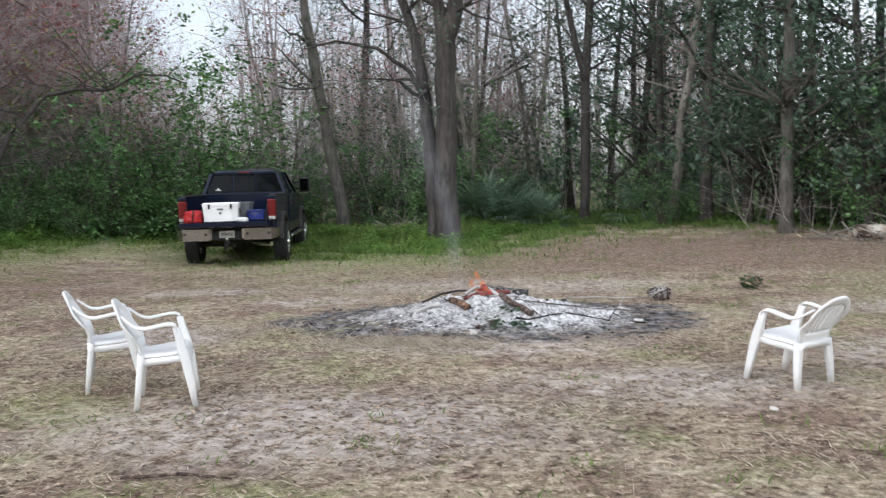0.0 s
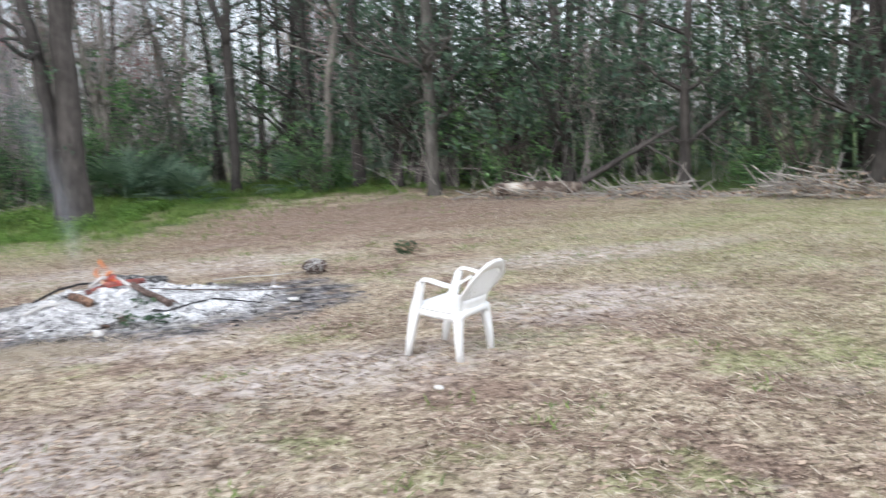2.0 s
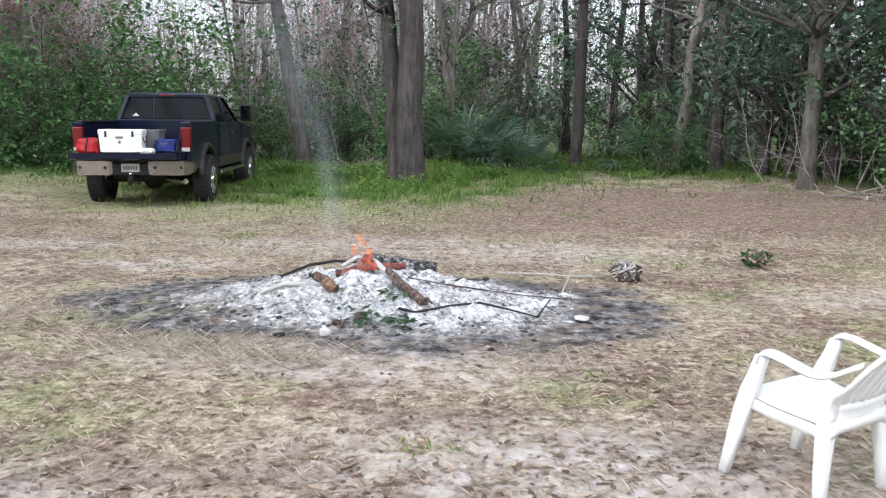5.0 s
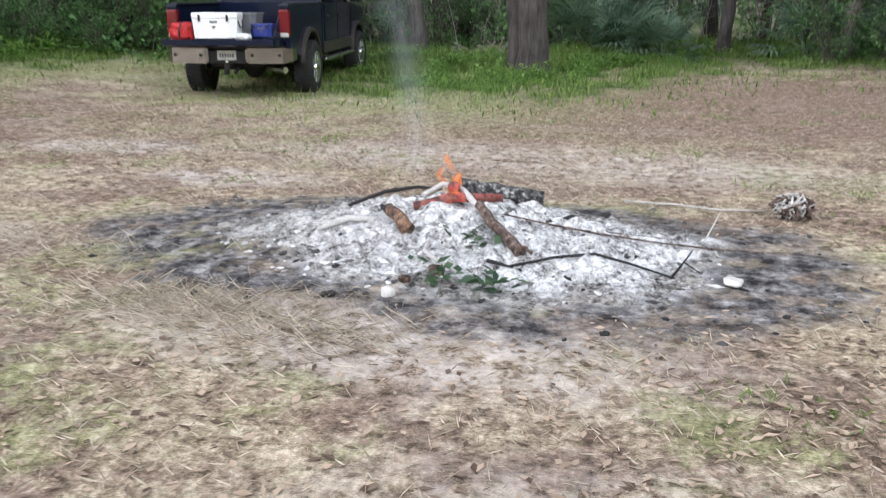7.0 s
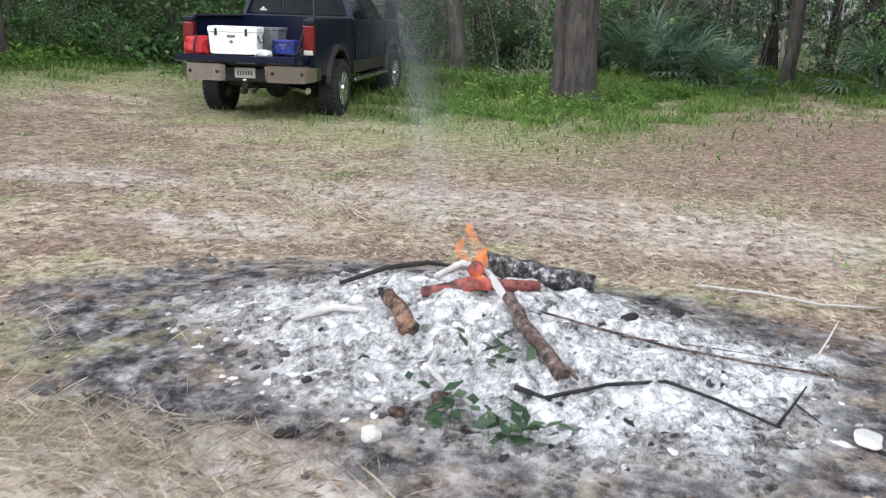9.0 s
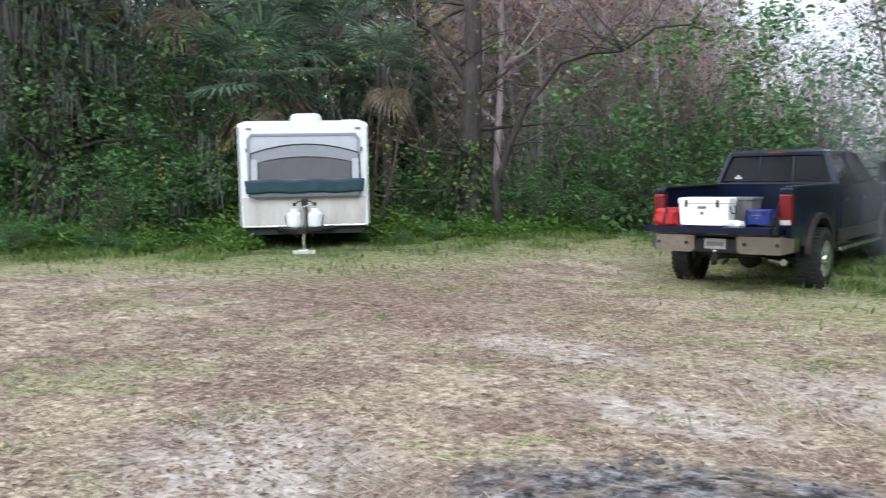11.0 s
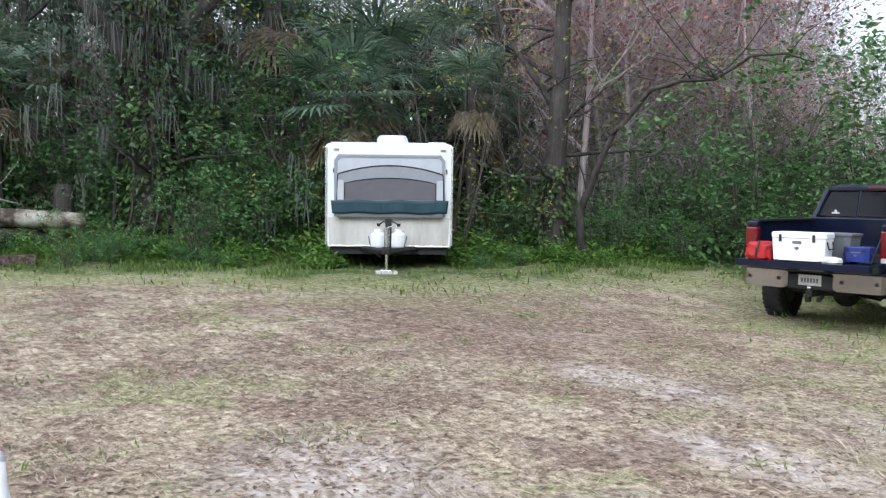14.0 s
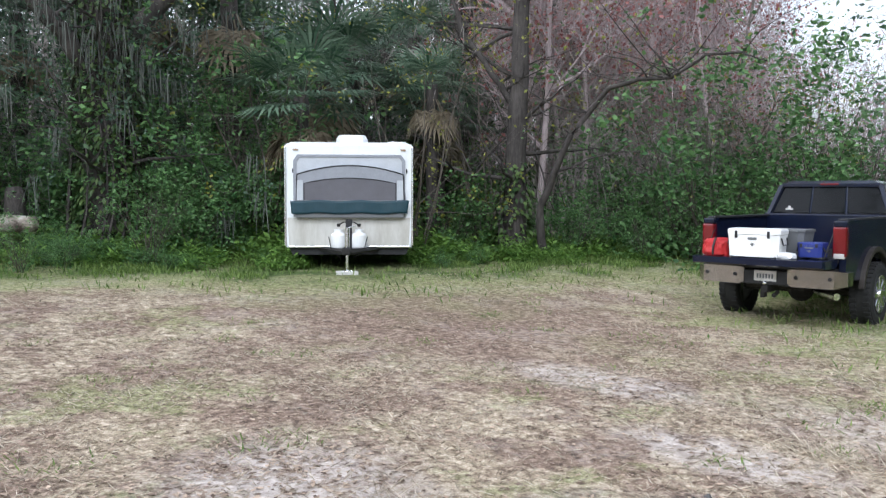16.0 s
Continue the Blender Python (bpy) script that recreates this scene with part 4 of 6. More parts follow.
# ---- plastic chairs ----
def plastic_chair(m, label):
    """A moulded garden chair: arms run on into the rounded top of the back; front is +y."""
    ch = thing("plastic_chair", m, label, "chair", "plastic chairs")

    def seat_at(u, v):
        y = -0.2 + 0.43 * v
        w = 0.2 + 0.055 * smooth(0, 0.7, v) - 0.05 * smooth(0.8, 1.0, v) ** 2
        dish = 0.022 * (1 - u * u) * (1 - abs(2 * v - 0.9) ** 2)
        return (u * w, y, 0.405 + 0.035 * v - dish - 0.06 * smooth(0.84, 1.0, v) ** 2 - 0.03 * abs(u) ** 6)
    seat = quick("seat", ch, PLASTIC, lambda bm: shell(bm, seat_at, -1, 1, 0, 1, 14, 14, 0.012), "", True)

    def skirt(bm):
        for s in (-1, 1):
            def side_at(u, v):
                x, y, z = seat_at(s, 0.02 + 0.9 * u)
                return (x + s * 0.004, y, z - 0.006 - 0.05 * v)
            shell(bm, side_at, 0, 1, 0, 1, 10, 2, 0.01)

        def rear_at(u, v):
            x, y, z = seat_at(u, 0.0)
            return (x, y - 0.012 * (1 - u * u), z + 0.004 - 0.05 * v)
        shell(bm, rear_at, -1, 1, 0, 1, 8, 2, 0.01)
    quick("seat_rim", seat, PLASTIC, skirt, "", True)

    def back_at(u, v):
        w = 0.2 + 0.05 * smooth(0, 0.6, v)
        drop = 0.155 * (abs(u) ** 2.6) * smooth(0.1, 1.0, v)
        return (u * w, -0.195 - 0.03 * v - 0.17 * max(0.0, v) ** 1.4 + 0.07 * u * u * (0.3 + v), 0.4 + 0.405 * v - drop)

    def frame_of(bm):
        for s in (-1, 1):
            shell(bm, back_at, min(s, s * 0.8), max(s, s * 0.8), 0.0, 1.0, 2, 14, 0.016)
        shell(bm, back_at, -0.8, 0.8, 0.83, 1.0, 14, 3, 0.018)
        shell(bm, back_at, -0.8, 0.8, -0.06, 0.22, 12, 3, 0.014)
    back = quick("backrest", ch, PLASTIC, frame_of, "", True)
    for k in range(7):
        c = -0.69 + 0.23 * k
        quick("slat", back, PLASTIC, lambda bm: shell(bm, back_at, c - 0.075, c + 0.075, 0.22, 0.83, 2, 8, 0.01), "", True)
    for s in (-1, 1):
        # two faces of an L-shaped leg, splayed outwards to the foot
        def leg_front(bm):
            loft(bm, [rect((s * 0.262, 0.245, 0.0), 0.04, 0.045), rect((s * 0.258, 0.22, 0.16), 0.046, 0.06), rect((s * 0.256, 0.19, 0.33), 0.05, 0.082), rect((s * 0.262, 0.165, 0.43), 0.045, 0.085), rect((s * 0.268, 0.14, 0.53), 0.04, 0.062), rect((s * 0.27, 0.122, 0.605), 0.042, 0.056)])
        quick("leg", ch, PLASTIC, leg_front, "", True)

        def leg_back(bm):
            loft(bm, [rect((s * 0.232, -0.225, 0.0), 0.046, 0.04), rect((s * 0.222, -0.2, 0.18), 0.066, 0.048), rect((s * 0.2, -0.178, 0.34), 0.088, 0.052), rect((s * 0.185, -0.17, 0.4), 0.1, 0.05)])
        quick("leg", ch, PLASTIC, leg_back, "", True)

        def arm(bm):
            pts = [(0.27, 0.128, 0.585), (0.27, 0.122, 0.618), (0.271, 0.095, 0.634), (0.274, 0.04, 0.636), (0.274, -0.05, 0.622), (0.27, -0.12, 0.612), (0.262, -0.175, 0.618), (0.254, -0.22, 0.64), (0.246, -0.262, 0.672), (0.23, -0.3, 0.7)]
            rings = []
            for k, (x, y, z) in enumerate(pts):
                w = 0.029 - 0.012 * smooth(6, 9, k)
                rings.append([(s * (x - w), y, z - 0.009), (s * (x + w), y, z - 0.016), (s * (x + w + 0.003), y, z + 0.002), (s * x, y, z + 0.012), (s * (x - w), y, z + 0.008)])
            loft(bm, rings)
        quick("arm", ch, PLASTIC, arm, "", True)
    return ch


plastic_chair(spot(1.48, 3.78, 40, 0.88) @ pose(0, 0, 0, 5), "white plastic garden chair with slatted back, facing the fire")
plastic_chair(spot(-3.11, 3.19, -69) @ Matrix.Diagonal((0.97, 0.86, 0.96, 1)), "white plastic garden chair with open arms, on dry grass")
plastic_chair(spot(-3.75, 3.64, -64) @ Matrix.Diagonal((0.97, 0.86, 0.97, 1)), "white plastic garden chair standing behind another one")


# ---- pickup truck ----
def side_m(x):
    """Lays an outline of (along, up) into the truck's side at x."""
    return Matrix(((0, 0, 1, x), (1, 0, 0, 0), (0, 1, 0, 0), (0, 0, 0, 1)))


def arch(cy, r, lo, n=9):
    """Points over a wheel, from rear to front."""
    a0 = math.asin(max(-1, min(1, (lo - 0.5) / r)))
    return [(cy - r * math.cos(a0 + (math.pi - 2 * a0) * k / n), 0.5 + r * math.sin(a0 + (math.pi - 2 * a0) * k / n)) for k in range(n + 1)]


def wheel(parent, x, y, s, turn=0):
    tyre_r, w = 0.445, 0.31
    hub = new("wheel")
    hub.parent = parent
    hub.matrix_basis = pose(x, y, tyre_r, 0, 0, turn)
    prof = [(0.25, -w * 0.42), (0.36, -w * 0.5), (0.42, -w * 0.46), (0.443, -w * 0.34), (0.445, 0), (0.443, w * 0.34), (0.42, w * 0.46), (0.36, w * 0.5), (0.25, w * 0.42)]

    def tyre(bm):
        loft(bm, [[(o, r * math.cos(a), r * math.sin(a)) for r, o in prof] for a in [2 * math.pi * k / 36 for k in range(37)]], False)
        for k in range(36):
            for side in (-1, 1):
                a = 2 * math.pi * (k + 0.25 * side) / 36
                box(bm, (-0.045, -0.018, 0.435), (0.045, 0.018, 0.457), 0, Matrix.Rotation(a, 4, "X") @ Matrix.Translation((side * 0.09, 0, 0)))
    quick("tyre", hub, RUBBER, tyre)

    def rim(bm):
        ring = [(0.272, s * w * 0.5), (0.24, s * w * 0.46), (0.235, -s * w * 0.3), (0.26, -s * w * 0.42)]
        loft(bm, [[(o, r * math.cos(a), r * math.sin(a)) for r, o in ring] for a in [2 * math.pi * k / 24 for k in range(25)]], False)
        for k in range(8):
            m = Matrix.Rotation(2 * math.pi * k / 8, 4, "X")
            box(bm, (s * 0.085, -0.036, 0.05), (s * 0.15, 0.036, 0.252), 0.012, m)
        pipe(bm, [(s * 0.04, 0, 0), (s * 0.168, 0, 0)], [0.085, 0.07], 12)
        pipe(bm, [(-s * 0.02, 0, 0), (s * 0.0, 0, 0)], [0.23, 0.23], 20)
    quick("rim", hub, CHROME, rim, "bright chrome spoked rim")
    return hub


def pickup():
    tr = thing("pickup_truck", pose(*TRUCK_AT, 0, 0, TRUCK_YAW), "dark blue crew-cab pickup parked with its tailgate down", "truck")
    W = 0.99
    RA, FA = 1.2, 5.16
    for s in (-1, 1):
        x0 = s * W - (0.09 if s > 0 else 0.0)
        side = [(0.02, 0.74)] + [p for p in arch(RA, 0.56, 0.66)] + [(2.1, 0.66), (2.1, 1.5), (0.1, 1.5), (0.0, 1.44), (0.0, 0.9)]
        quick("bed_side", tr, PAINT, lambda bm: prism(bm, side, 0.09, side_m(x0), 0.012))
        quick("bed_rail", tr, BLACK, lambda bm: box(bm, (s * 0.91 - 0.06, 0.08, 1.495), (s * 0.91 + 0.06, 2.08, 1.525), 0.01))
        # wheel-arch flares
        for cy, name in ((RA, "rear_flare"), (FA, "front_flare")):
            outer, inner = arch(cy, 0.62, 0.56, 14), arch(cy, 0.545, 0.56, 14)
            quick(name, tr, FLARE, lambda bm: prism(bm, outer + inner[::-1], 0.075, side_m(s * (W + 0.065) - (0.075 if s > 0 else 0.0)), 0.008))
        quick("tail_light", tr, RED_LENS, lambda bm: (box(bm, (s * 0.91 - 0.085, -0.035, 1.02), (s * 0.91 + 0.085, 0.09, 1.42), 0.025)), "red tail light")
        quick("reversing_light", tr, CLEAR_LENS, lambda bm: box(bm, (s * 0.91 - 0.07, -0.042, 1.0), (s * 0.91 + 0.07, 0.05, 1.07), 0.015))
        quick("corner_cap", tr, PAINT, lambda bm: box(bm, (s * 0.91 - 0.085, -0.02, 1.42), (s * 0.91 + 0.085, 0.1, 1.5), 0.02))
        # cab flank with its doors
        flank = [(2.13, 0.72), (4.5, 0.72)] + [(4.56, 0.9), (4.6, 1.5), (2.13, 1.5)]
        quick("cab_side", tr, PAINT, lambda bm: prism(bm, flank, 0.08, side_m(s * W - (0.08 if s > 0 else 0.0)), 0.015))
        for a, b, in ((2.3, 3.28), (3.32, 4.42)):
            door = quick("door", tr, PAINT, lambda bm: prism(bm, [(a, 0.8), (b, 0.8), (b, 1.47), (a, 1.47)], 0.02, side_m(s * (W + 0.006) - (0.01 if s > 0 else 0.01)), 0.008))
            quick("handle", door, BLACK, lambda bm: box(bm, (s * (W + 0.012), a + 0.08, 1.24), (s * (W + 0.05), a + 0.26, 1.29), 0.01))
        quick("lower_panel", tr, FLARE, lambda bm: prism(bm, [(2.15, 0.62), (4.5, 0.62), (4.5, 0.82), (2.15, 0.82)], 0.03, side_m(s * (W + 0.012) - 0.015), 0.01))
        quick("running_board", tr, CHROME, lambda bm: box(bm, (s * 0.92, 1.95, 0.5), (s * 1.1, 4.45, 0.56), 0.02))
        # front fender
        fender = [(4.56, 0.72)] + [p for p in arch(FA, 0.56, 0.66)] + [(5.95, 0.66), (6.02, 1.0), (5.95, 1.36), (4.62, 1.5)]
        quick("front_fender", tr, PAINT, lambda bm: prism(bm, fender, 0.12, side_m(s * W - (0.12 if s > 0 else 0.0)), 0.02))
        quick("headlight", tr, CLEAR_LENS, lambda bm: box(bm, (s * 0.72, 5.92, 1.02), (s * 0.98, 6.06, 1.3), 0.03))
        wheel(tr, s * 0.945, RA, s)
        wheel(tr, s * 0.945, FA, s, -4)
        # towing mirror
        mirror = quick("mirror", tr, BLACK, lambda bm: box(bm, (s * 1.2 - 0.13, 4.12, 1.5), (s * 1.2 + 0.13, 4.25, 1.88), 0.04))
        quick("mirror_glass", mirror, GLASS, lambda bm: box(bm, (s * 1.2 - 0.1, 4.108, 1.54), (s * 1.2 + 0.1, 4.12, 1.84), 0.01))
        quick("mirror_arm", mirror, BLACK, lambda bm: (pipe(bm, [(s * 0.92, 4.25, 1.58), (s * 1.15, 4.2, 1.6)], [0.022, 0.022]), pipe(bm, [(s * 0.9, 4.2, 1.74), (s * 1.15, 4.2, 1.76)], [0.022, 0.022])))
        # pillars and side glass of the upper cab
        top = lambda y, z: (s * (0.93 - 0.2 * (z - 1.5) / 0.56), y, z)

        def pillar(bm, y0, y1, wide, z0=1.48, z1=2.0):
            a, b = Vector(top(y0, z0)), Vector(top(y1, z1))
            loft(bm, [[a + Vector((dx, dy, 0)) for dx, dy in ((-0.03, -wide), (0.03, -wide), (0.03, wide), (-0.03, wide))], [b + Vector((dx, dy, 0)) for dx, dy in ((-0.03, -wide), (0.03, -wide), (0.03, wide), (-0.03, wide))]])
        for y0, y1, w in ((2.26, 2.36, 0.09), (3.3, 3.28, 0.045), (4.5, 3.85, 0.05)):
            quick("pillar", tr, PAINT, lambda bm: pillar(bm, y0, y1, w))
        for q in (((2.36, 1.5), (3.25, 1.5), (3.24, 1.98), (2.5, 1.98)), ((3.35, 1.5), (4.42, 1.5), (3.82, 1.98), (3.33, 1.98))):
            def pane(bm):
                loft(bm, [[top(y, z) for y, z in q], [(top(y, z)[0] - s * 0.012, y, z) for y, z in q]])
            ob = quick("side_window", tr, GLASS, pane)
            ob.visible_shadow = False
    quick("roof", tr, PAINT, lambda bm: loft(bm, [[(-0.76, 2.29, 1.97), (0.76, 2.29, 1.97), (0.76, 3.9, 1.97), (-0.76, 3.9, 1.97)], [(-0.74, 2.29, 2.02), (0.74, 2.29, 2.02), (0.74, 3.88, 2.02), (-0.74, 3.88, 2.02)], [(-0.6, 2.4, 2.065), (0.6, 2.4, 2.065), (0.6, 3.75, 2.065), (-0.6, 3.75, 2.065)]]))
    quick("brake_light", tr, RED_LENS, lambda bm: box(bm, (-0.14, 2.275, 1.995), (0.14, 2.33, 2.025), 0.008))
    quick("cab_back", tr, PAINT, lambda bm: box(bm, (-0.97, 2.14, 0.7), (0.97, 2.24, 1.54), 0.02))
    quick("cab_interior", tr, BLACK, lambda bm: (box(bm, (-0.88, 2.35, 0.8), (0.88, 4.5, 1.42), 0.03), box(bm, (-0.8, 3.35, 1.4), (-0.2, 3.5, 1.85), 0.05), box(bm, (0.2, 3.35, 1.4), (0.8, 3.5, 1.85), 0.05), box(bm, (-0.85, 2.5, 1.4), (0.85, 2.62, 1.72), 0.05)))

    def rear_at(x, z):
        return (x, 2.25 + 0.07 * (z - 1.54) / 0.44, z)
    for a, b, c, d in ((-0.86, -0.29, -0.7, -0.27), (-0.26, 0.26, -0.24, 0.24), (0.29, 0.86, 0.27, 0.7)):
        def pane(bm):
            q = [rear_at(a, 1.56), rear_at(b, 1.56), rear_at(d, 1.95), rear_at(c, 1.95)]
            loft(bm, [q, [(x, y + 0.012, z) for x, y, z in q]])
        ob = quick("rear_window", tr, GLASS, pane)
        ob.visible_shadow = False

    def surround(bm):
        o = [rear_at(-0.93, 1.52), rear_at(0.93, 1.52), rear_at(0.75, 1.99), rear_at(-0.75, 1.99)]
        for (p, q, w) in ((o[0], o[1], 0.04), (o[3], o[2], 0.04)):
            pipe(bm, [p, q], [w * 0.6, w * 0.6], 6)
        for x0, x1 in ((-0.275, -0.255), (0.275, 0.255), (-0.89, -0.73), (0.89, 0.73)):
            pipe(bm, [rear_at(x0, 1.52), rear_at(x1, 1.98)], [0.022, 0.022], 6)
    quick("window_surround", tr, PAINT, surround)
    quick("decal", tr, CONCRETE, lambda bm: (box(bm, (-0.66, 2.245, 1.6), (-0.54, 2.249, 1.625)), box(bm, (-0.62, 2.248, 1.625), (-0.58, 2.252, 1.66))), "small white window sticker")
    quick("hood", tr, PAINT, lambda bm: loft(bm, [[(-0.9, 4.5, 1.42), (0.9, 4.5, 1.42), (0.86, 4.5, 1.53), (-0.86, 4.5, 1.53)], [(-0.88, 5.5, 1.38), (0.88, 5.5, 1.38), (0.8, 5.5, 1.5), (-0.8, 5.5, 1.5)], [(-0.86, 6.0, 1.3), (0.86, 6.0, 1.3), (0.78, 5.97, 1.38), (-0.78, 5.97, 1.38)]]))
    ws = quick("windscreen", tr, GLASS, lambda bm: loft(bm, [[(-0.85, 4.52, 1.5), (0.85, 4.52, 1.5), (0.7, 3.86, 1.99), (-0.7, 3.86, 1.99)], [(-0.85, 4.5, 1.49), (0.85, 4.5, 1.49), (0.7, 3.84, 1.98), (-0.7, 3.84, 1.98)]]))
    ws.visible_shadow = False
    grille = quick("grille", tr, CHROME, lambda bm: box(bm, (-0.7, 5.96, 0.95), (0.7, 6.05, 1.32), 0.03))
    for k in range(3):
        quick("grille_bar", grille, BLACK, lambda bm: box(bm, (-0.64, 6.045, 0.99 + 0.11 * k), (0.64, 6.06, 1.05 + 0.11 * k), 0.005))
    quick("front_bumper", tr, CHROME, lambda bm: box(bm, (-1.0, 5.98, 0.6), (1.0, 6.2, 0.88), 0.04))
    # bed
    quick("bed_floor", tr, BLACK, lambda bm: [box(bm, (-0.9, 0.0, 0.94), (0.9, 2.12, 0.99), 0.005)] + [box(bm, (-0.85 + 0.12 * k, 0.0, 0.985), (-0.79 + 0.12 * k, 2.1, 1.0), 0.003) for k in range(15)])
    for s in (-1, 1):
        quick("wheel_well", tr, BLACK, lambda bm: box(bm, (s * 0.9 - 0.12, 0.72, 0.95), (s * 0.9 + 0.0, 1.7, 1.2), 0.06))
    gate = quick("tailgate", tr, PAINT, lambda bm: loft(bm, [[(-0.88, -0.56, 0.9), (0.88, -0.56, 0.9), (0.88, -0.56, 0.985), (-0.88, -0.56, 0.985)], [(-0.9, -0.5, 0.88), (0.9, -0.5, 0.88), (0.9, -0.5, 0.99), (-0.9, -0.5, 0.99)], [(-0.9, -0.05, 0.88), (0.9, -0.05, 0.88), (0.9, -0.05, 0.99), (-0.9, -0.05, 0.99)]]), "lowered tailgate")
    quick("handle", gate, BLACK, lambda bm: box(bm, (-0.14, -0.4, 0.865), (0.14, -0.22, 0.88), 0.008))
    for s in (-1, 1):
        quick("cable", gate, UNDER, lambda bm: pipe(bm, [(s * 0.83, 0.02, 1.36), (s * 0.81, -0.3, 1.0)], [0.008, 0.008], 5))
    # rear bumper: tan wings beside a dark middle with the plate
    for s in (-1, 1):
        def wing(bm):
            loft(bm, [[(s * 0.3, -0.17, 0.64), (s * 0.3, 0.0, 0.64), (s * 0.3, 0.0, 0.83), (s * 0.3, -0.17, 0.83)], [(s * 0.36, -0.19, 0.6), (s * 0.36, 0.0, 0.6), (s * 0.36, 0.0, 0.84), (s * 0.36, -0.19, 0.84)], [(s * 0.9, -0.15, 0.6), (s * 0.9, 0.06, 0.6), (s * 0.9, 0.06, 0.84), (s * 0.9, -0.15, 0.84)], [(s * 1.03, -0.02, 0.64), (s * 1.03, 0.2, 0.64), (s * 1.03, 0.2, 0.82), (s * 1.03, -0.02, 0.82)]])
        w = quick("bumper_wing", tr, TRIM, wing, "", False)
        for sx, sy in ((0.42, -0.2), (0.85, -0.165)):
            quick("parking_sensor", w, BLACK, lambda bm: pipe(bm, [(s * sx, sy, 0.73), (s * sx, sy + 0.022, 0.73)], [0.025, 0.025], 10))
    quick("bumper_step", tr, BLACK, lambda bm: (box(bm, (-0.31, -0.16, 0.6), (0.31, 0.0, 0.8), 0.02), box(bm, (-0.9, -0.14, 0.82), (0.9, 0.02, 0.862), 0.01)))
    plate = quick("license_plate", tr, CONCRETE, lambda bm: box(bm, (-0.155, -0.178, 0.655), (0.155, -0.168, 0.8), 0.004), "white license plate")
    for k in range(6):
        quick("plate_letter_bar", plate, GREY_PLASTIC, lambda bm: box(bm, (-0.115 + 0.041 * k, -0.183, 0.695), (-0.09 + 0.041 * k, -0.179, 0.755)))
    quick("trailer_hitch", tr, UNDER, lambda bm: (box(bm, (-0.045, -0.2, 0.5), (0.045, 0.5, 0.59), 0.01), box(bm, (-0.08, -0.13, 0.42), (-0.02, -0.03, 0.52), 0.01), pipe(bm, [(0.12, -0.16, 0.46), (0.12, -0.02, 0.5)], [0.03, 0.03], 8)))
    quick("tow_ball", tr, CHROME, lambda bm: (bmesh.ops.create_uvsphere(bm, u_segments=12, v_segments=8, radius=0.035, matrix=Matrix.Translation((0.0, -0.17, 0.63)))))
    quick("exhaust_pipe", tr, CHROME, lambda bm: pipe(bm, [(0.42, 0.6, 0.5), (0.62, 0.3, 0.49), (0.86, 0.1, 0.48)], [0.045, 0.045, 0.05], 12))
    quick("axle", tr, UNDER, lambda bm: (pipe(bm, [(-0.85, RA, 0.445), (0.85, RA, 0.445)], [0.06, 0.06], 8), bmesh.ops.create_uvsphere(bm, u_segments=12, v_segments=8, radius=0.19, matrix=Matrix.Translation((0.0, RA, 0.44)))))
    quick("axle", tr, UNDER, lambda bm: pipe(bm, [(-0.85, FA, 0.445), (0.85, FA, 0.445)], [0.05, 0.05], 8))
    quick("chassis", tr, UNDER, lambda bm: (box(bm, (-0.45, 0.05, 0.6), (-0.35, 5.9, 0.78), 0.01), box(bm, (0.35, 0.05, 0.6), (0.45, 5.9, 0.78), 0.01), box(bm, (-0.42, 0.2, 0.52), (0.42, 0.75, 0.74), 0.04), box(bm, (-0.8, 2.2, 0.55), (0.8, 4.6, 0.78), 0.03), box(bm, (-0.85, 4.7, 0.5), (0.85, 5.95, 1.3), 0.05)))
    return tr


pickup()
ON_TRUCK = pose(*TRUCK_AT, 0, 0, TRUCK_YAW)


def cooler(name, m, label, size, body, lid, dark):
    """An ice chest with ribbed lid, latches and rope handles."""
    w, d, h = size
    ob = thing(name, m, label, "cooler")
    quick("body", ob, body, lambda bm: loft(bm, [rect((0, 0, 0.015), w * 0.94, d * 0.92), rect((0, 0, h * 0.45), w * 0.97, d * 0.96), rect((0, 0, h * 0.8), w, d)]))
    quick("lid", ob, lid, lambda bm: loft(bm, [rect((0, 0, h * 0.815), w * 1.02, d * 1.03), rect((0, 0, h * 0.95), w * 1.02, d * 1.03), rect((0, 0, h), w * 0.98, d * 0.97)]))
    for s in (-1, 1):
        quick("latch", ob, dark, lambda bm: box(bm, (s * w * 0.31 - 0.018, -d * 0.54, h * 0.68), (s * w * 0.31 + 0.018, -d * 0.5, h * 0.93), 0.006))
        quick("rope_handle", ob, dark, lambda bm: pipe(bm, [(s * w * 0.5, -d * 0.25, h * 0.7), (s * (w * 0.5 + 0.025), -d * 0.22, h * 0.45), (s * (w * 0.5 + 0.025), d * 0.22, h * 0.45), (s * w * 0.5, d * 0.25, h * 0.7)], [0.01] * 4, 5))
        quick("foot", ob, dark, lambda bm: box(bm, (s * w * 0.36 - 0.05, -d * 0.4, 0), (s * w * 0.36 + 0.05, d * 0.4, 0.02), 0.004))
    badge = quick("badge", ob, GREY_PLASTIC, lambda bm: box(bm, (-0.06, -d * 0.515, h * 0.62), (0.06, -d * 0.495, h * 0.71), 0.004), "dark grey badge")
    quick("mark", ob, GREY_PLASTIC, lambda bm: (box(bm, (-0.012, -d * 0.5, h * 0.4), (0.012, -d * 0.485, h * 0.52)), box(bm, (-0.03, -d * 0.5, h * 0.45), (0.03, -d * 0.486, h * 0.49))))
    return ob


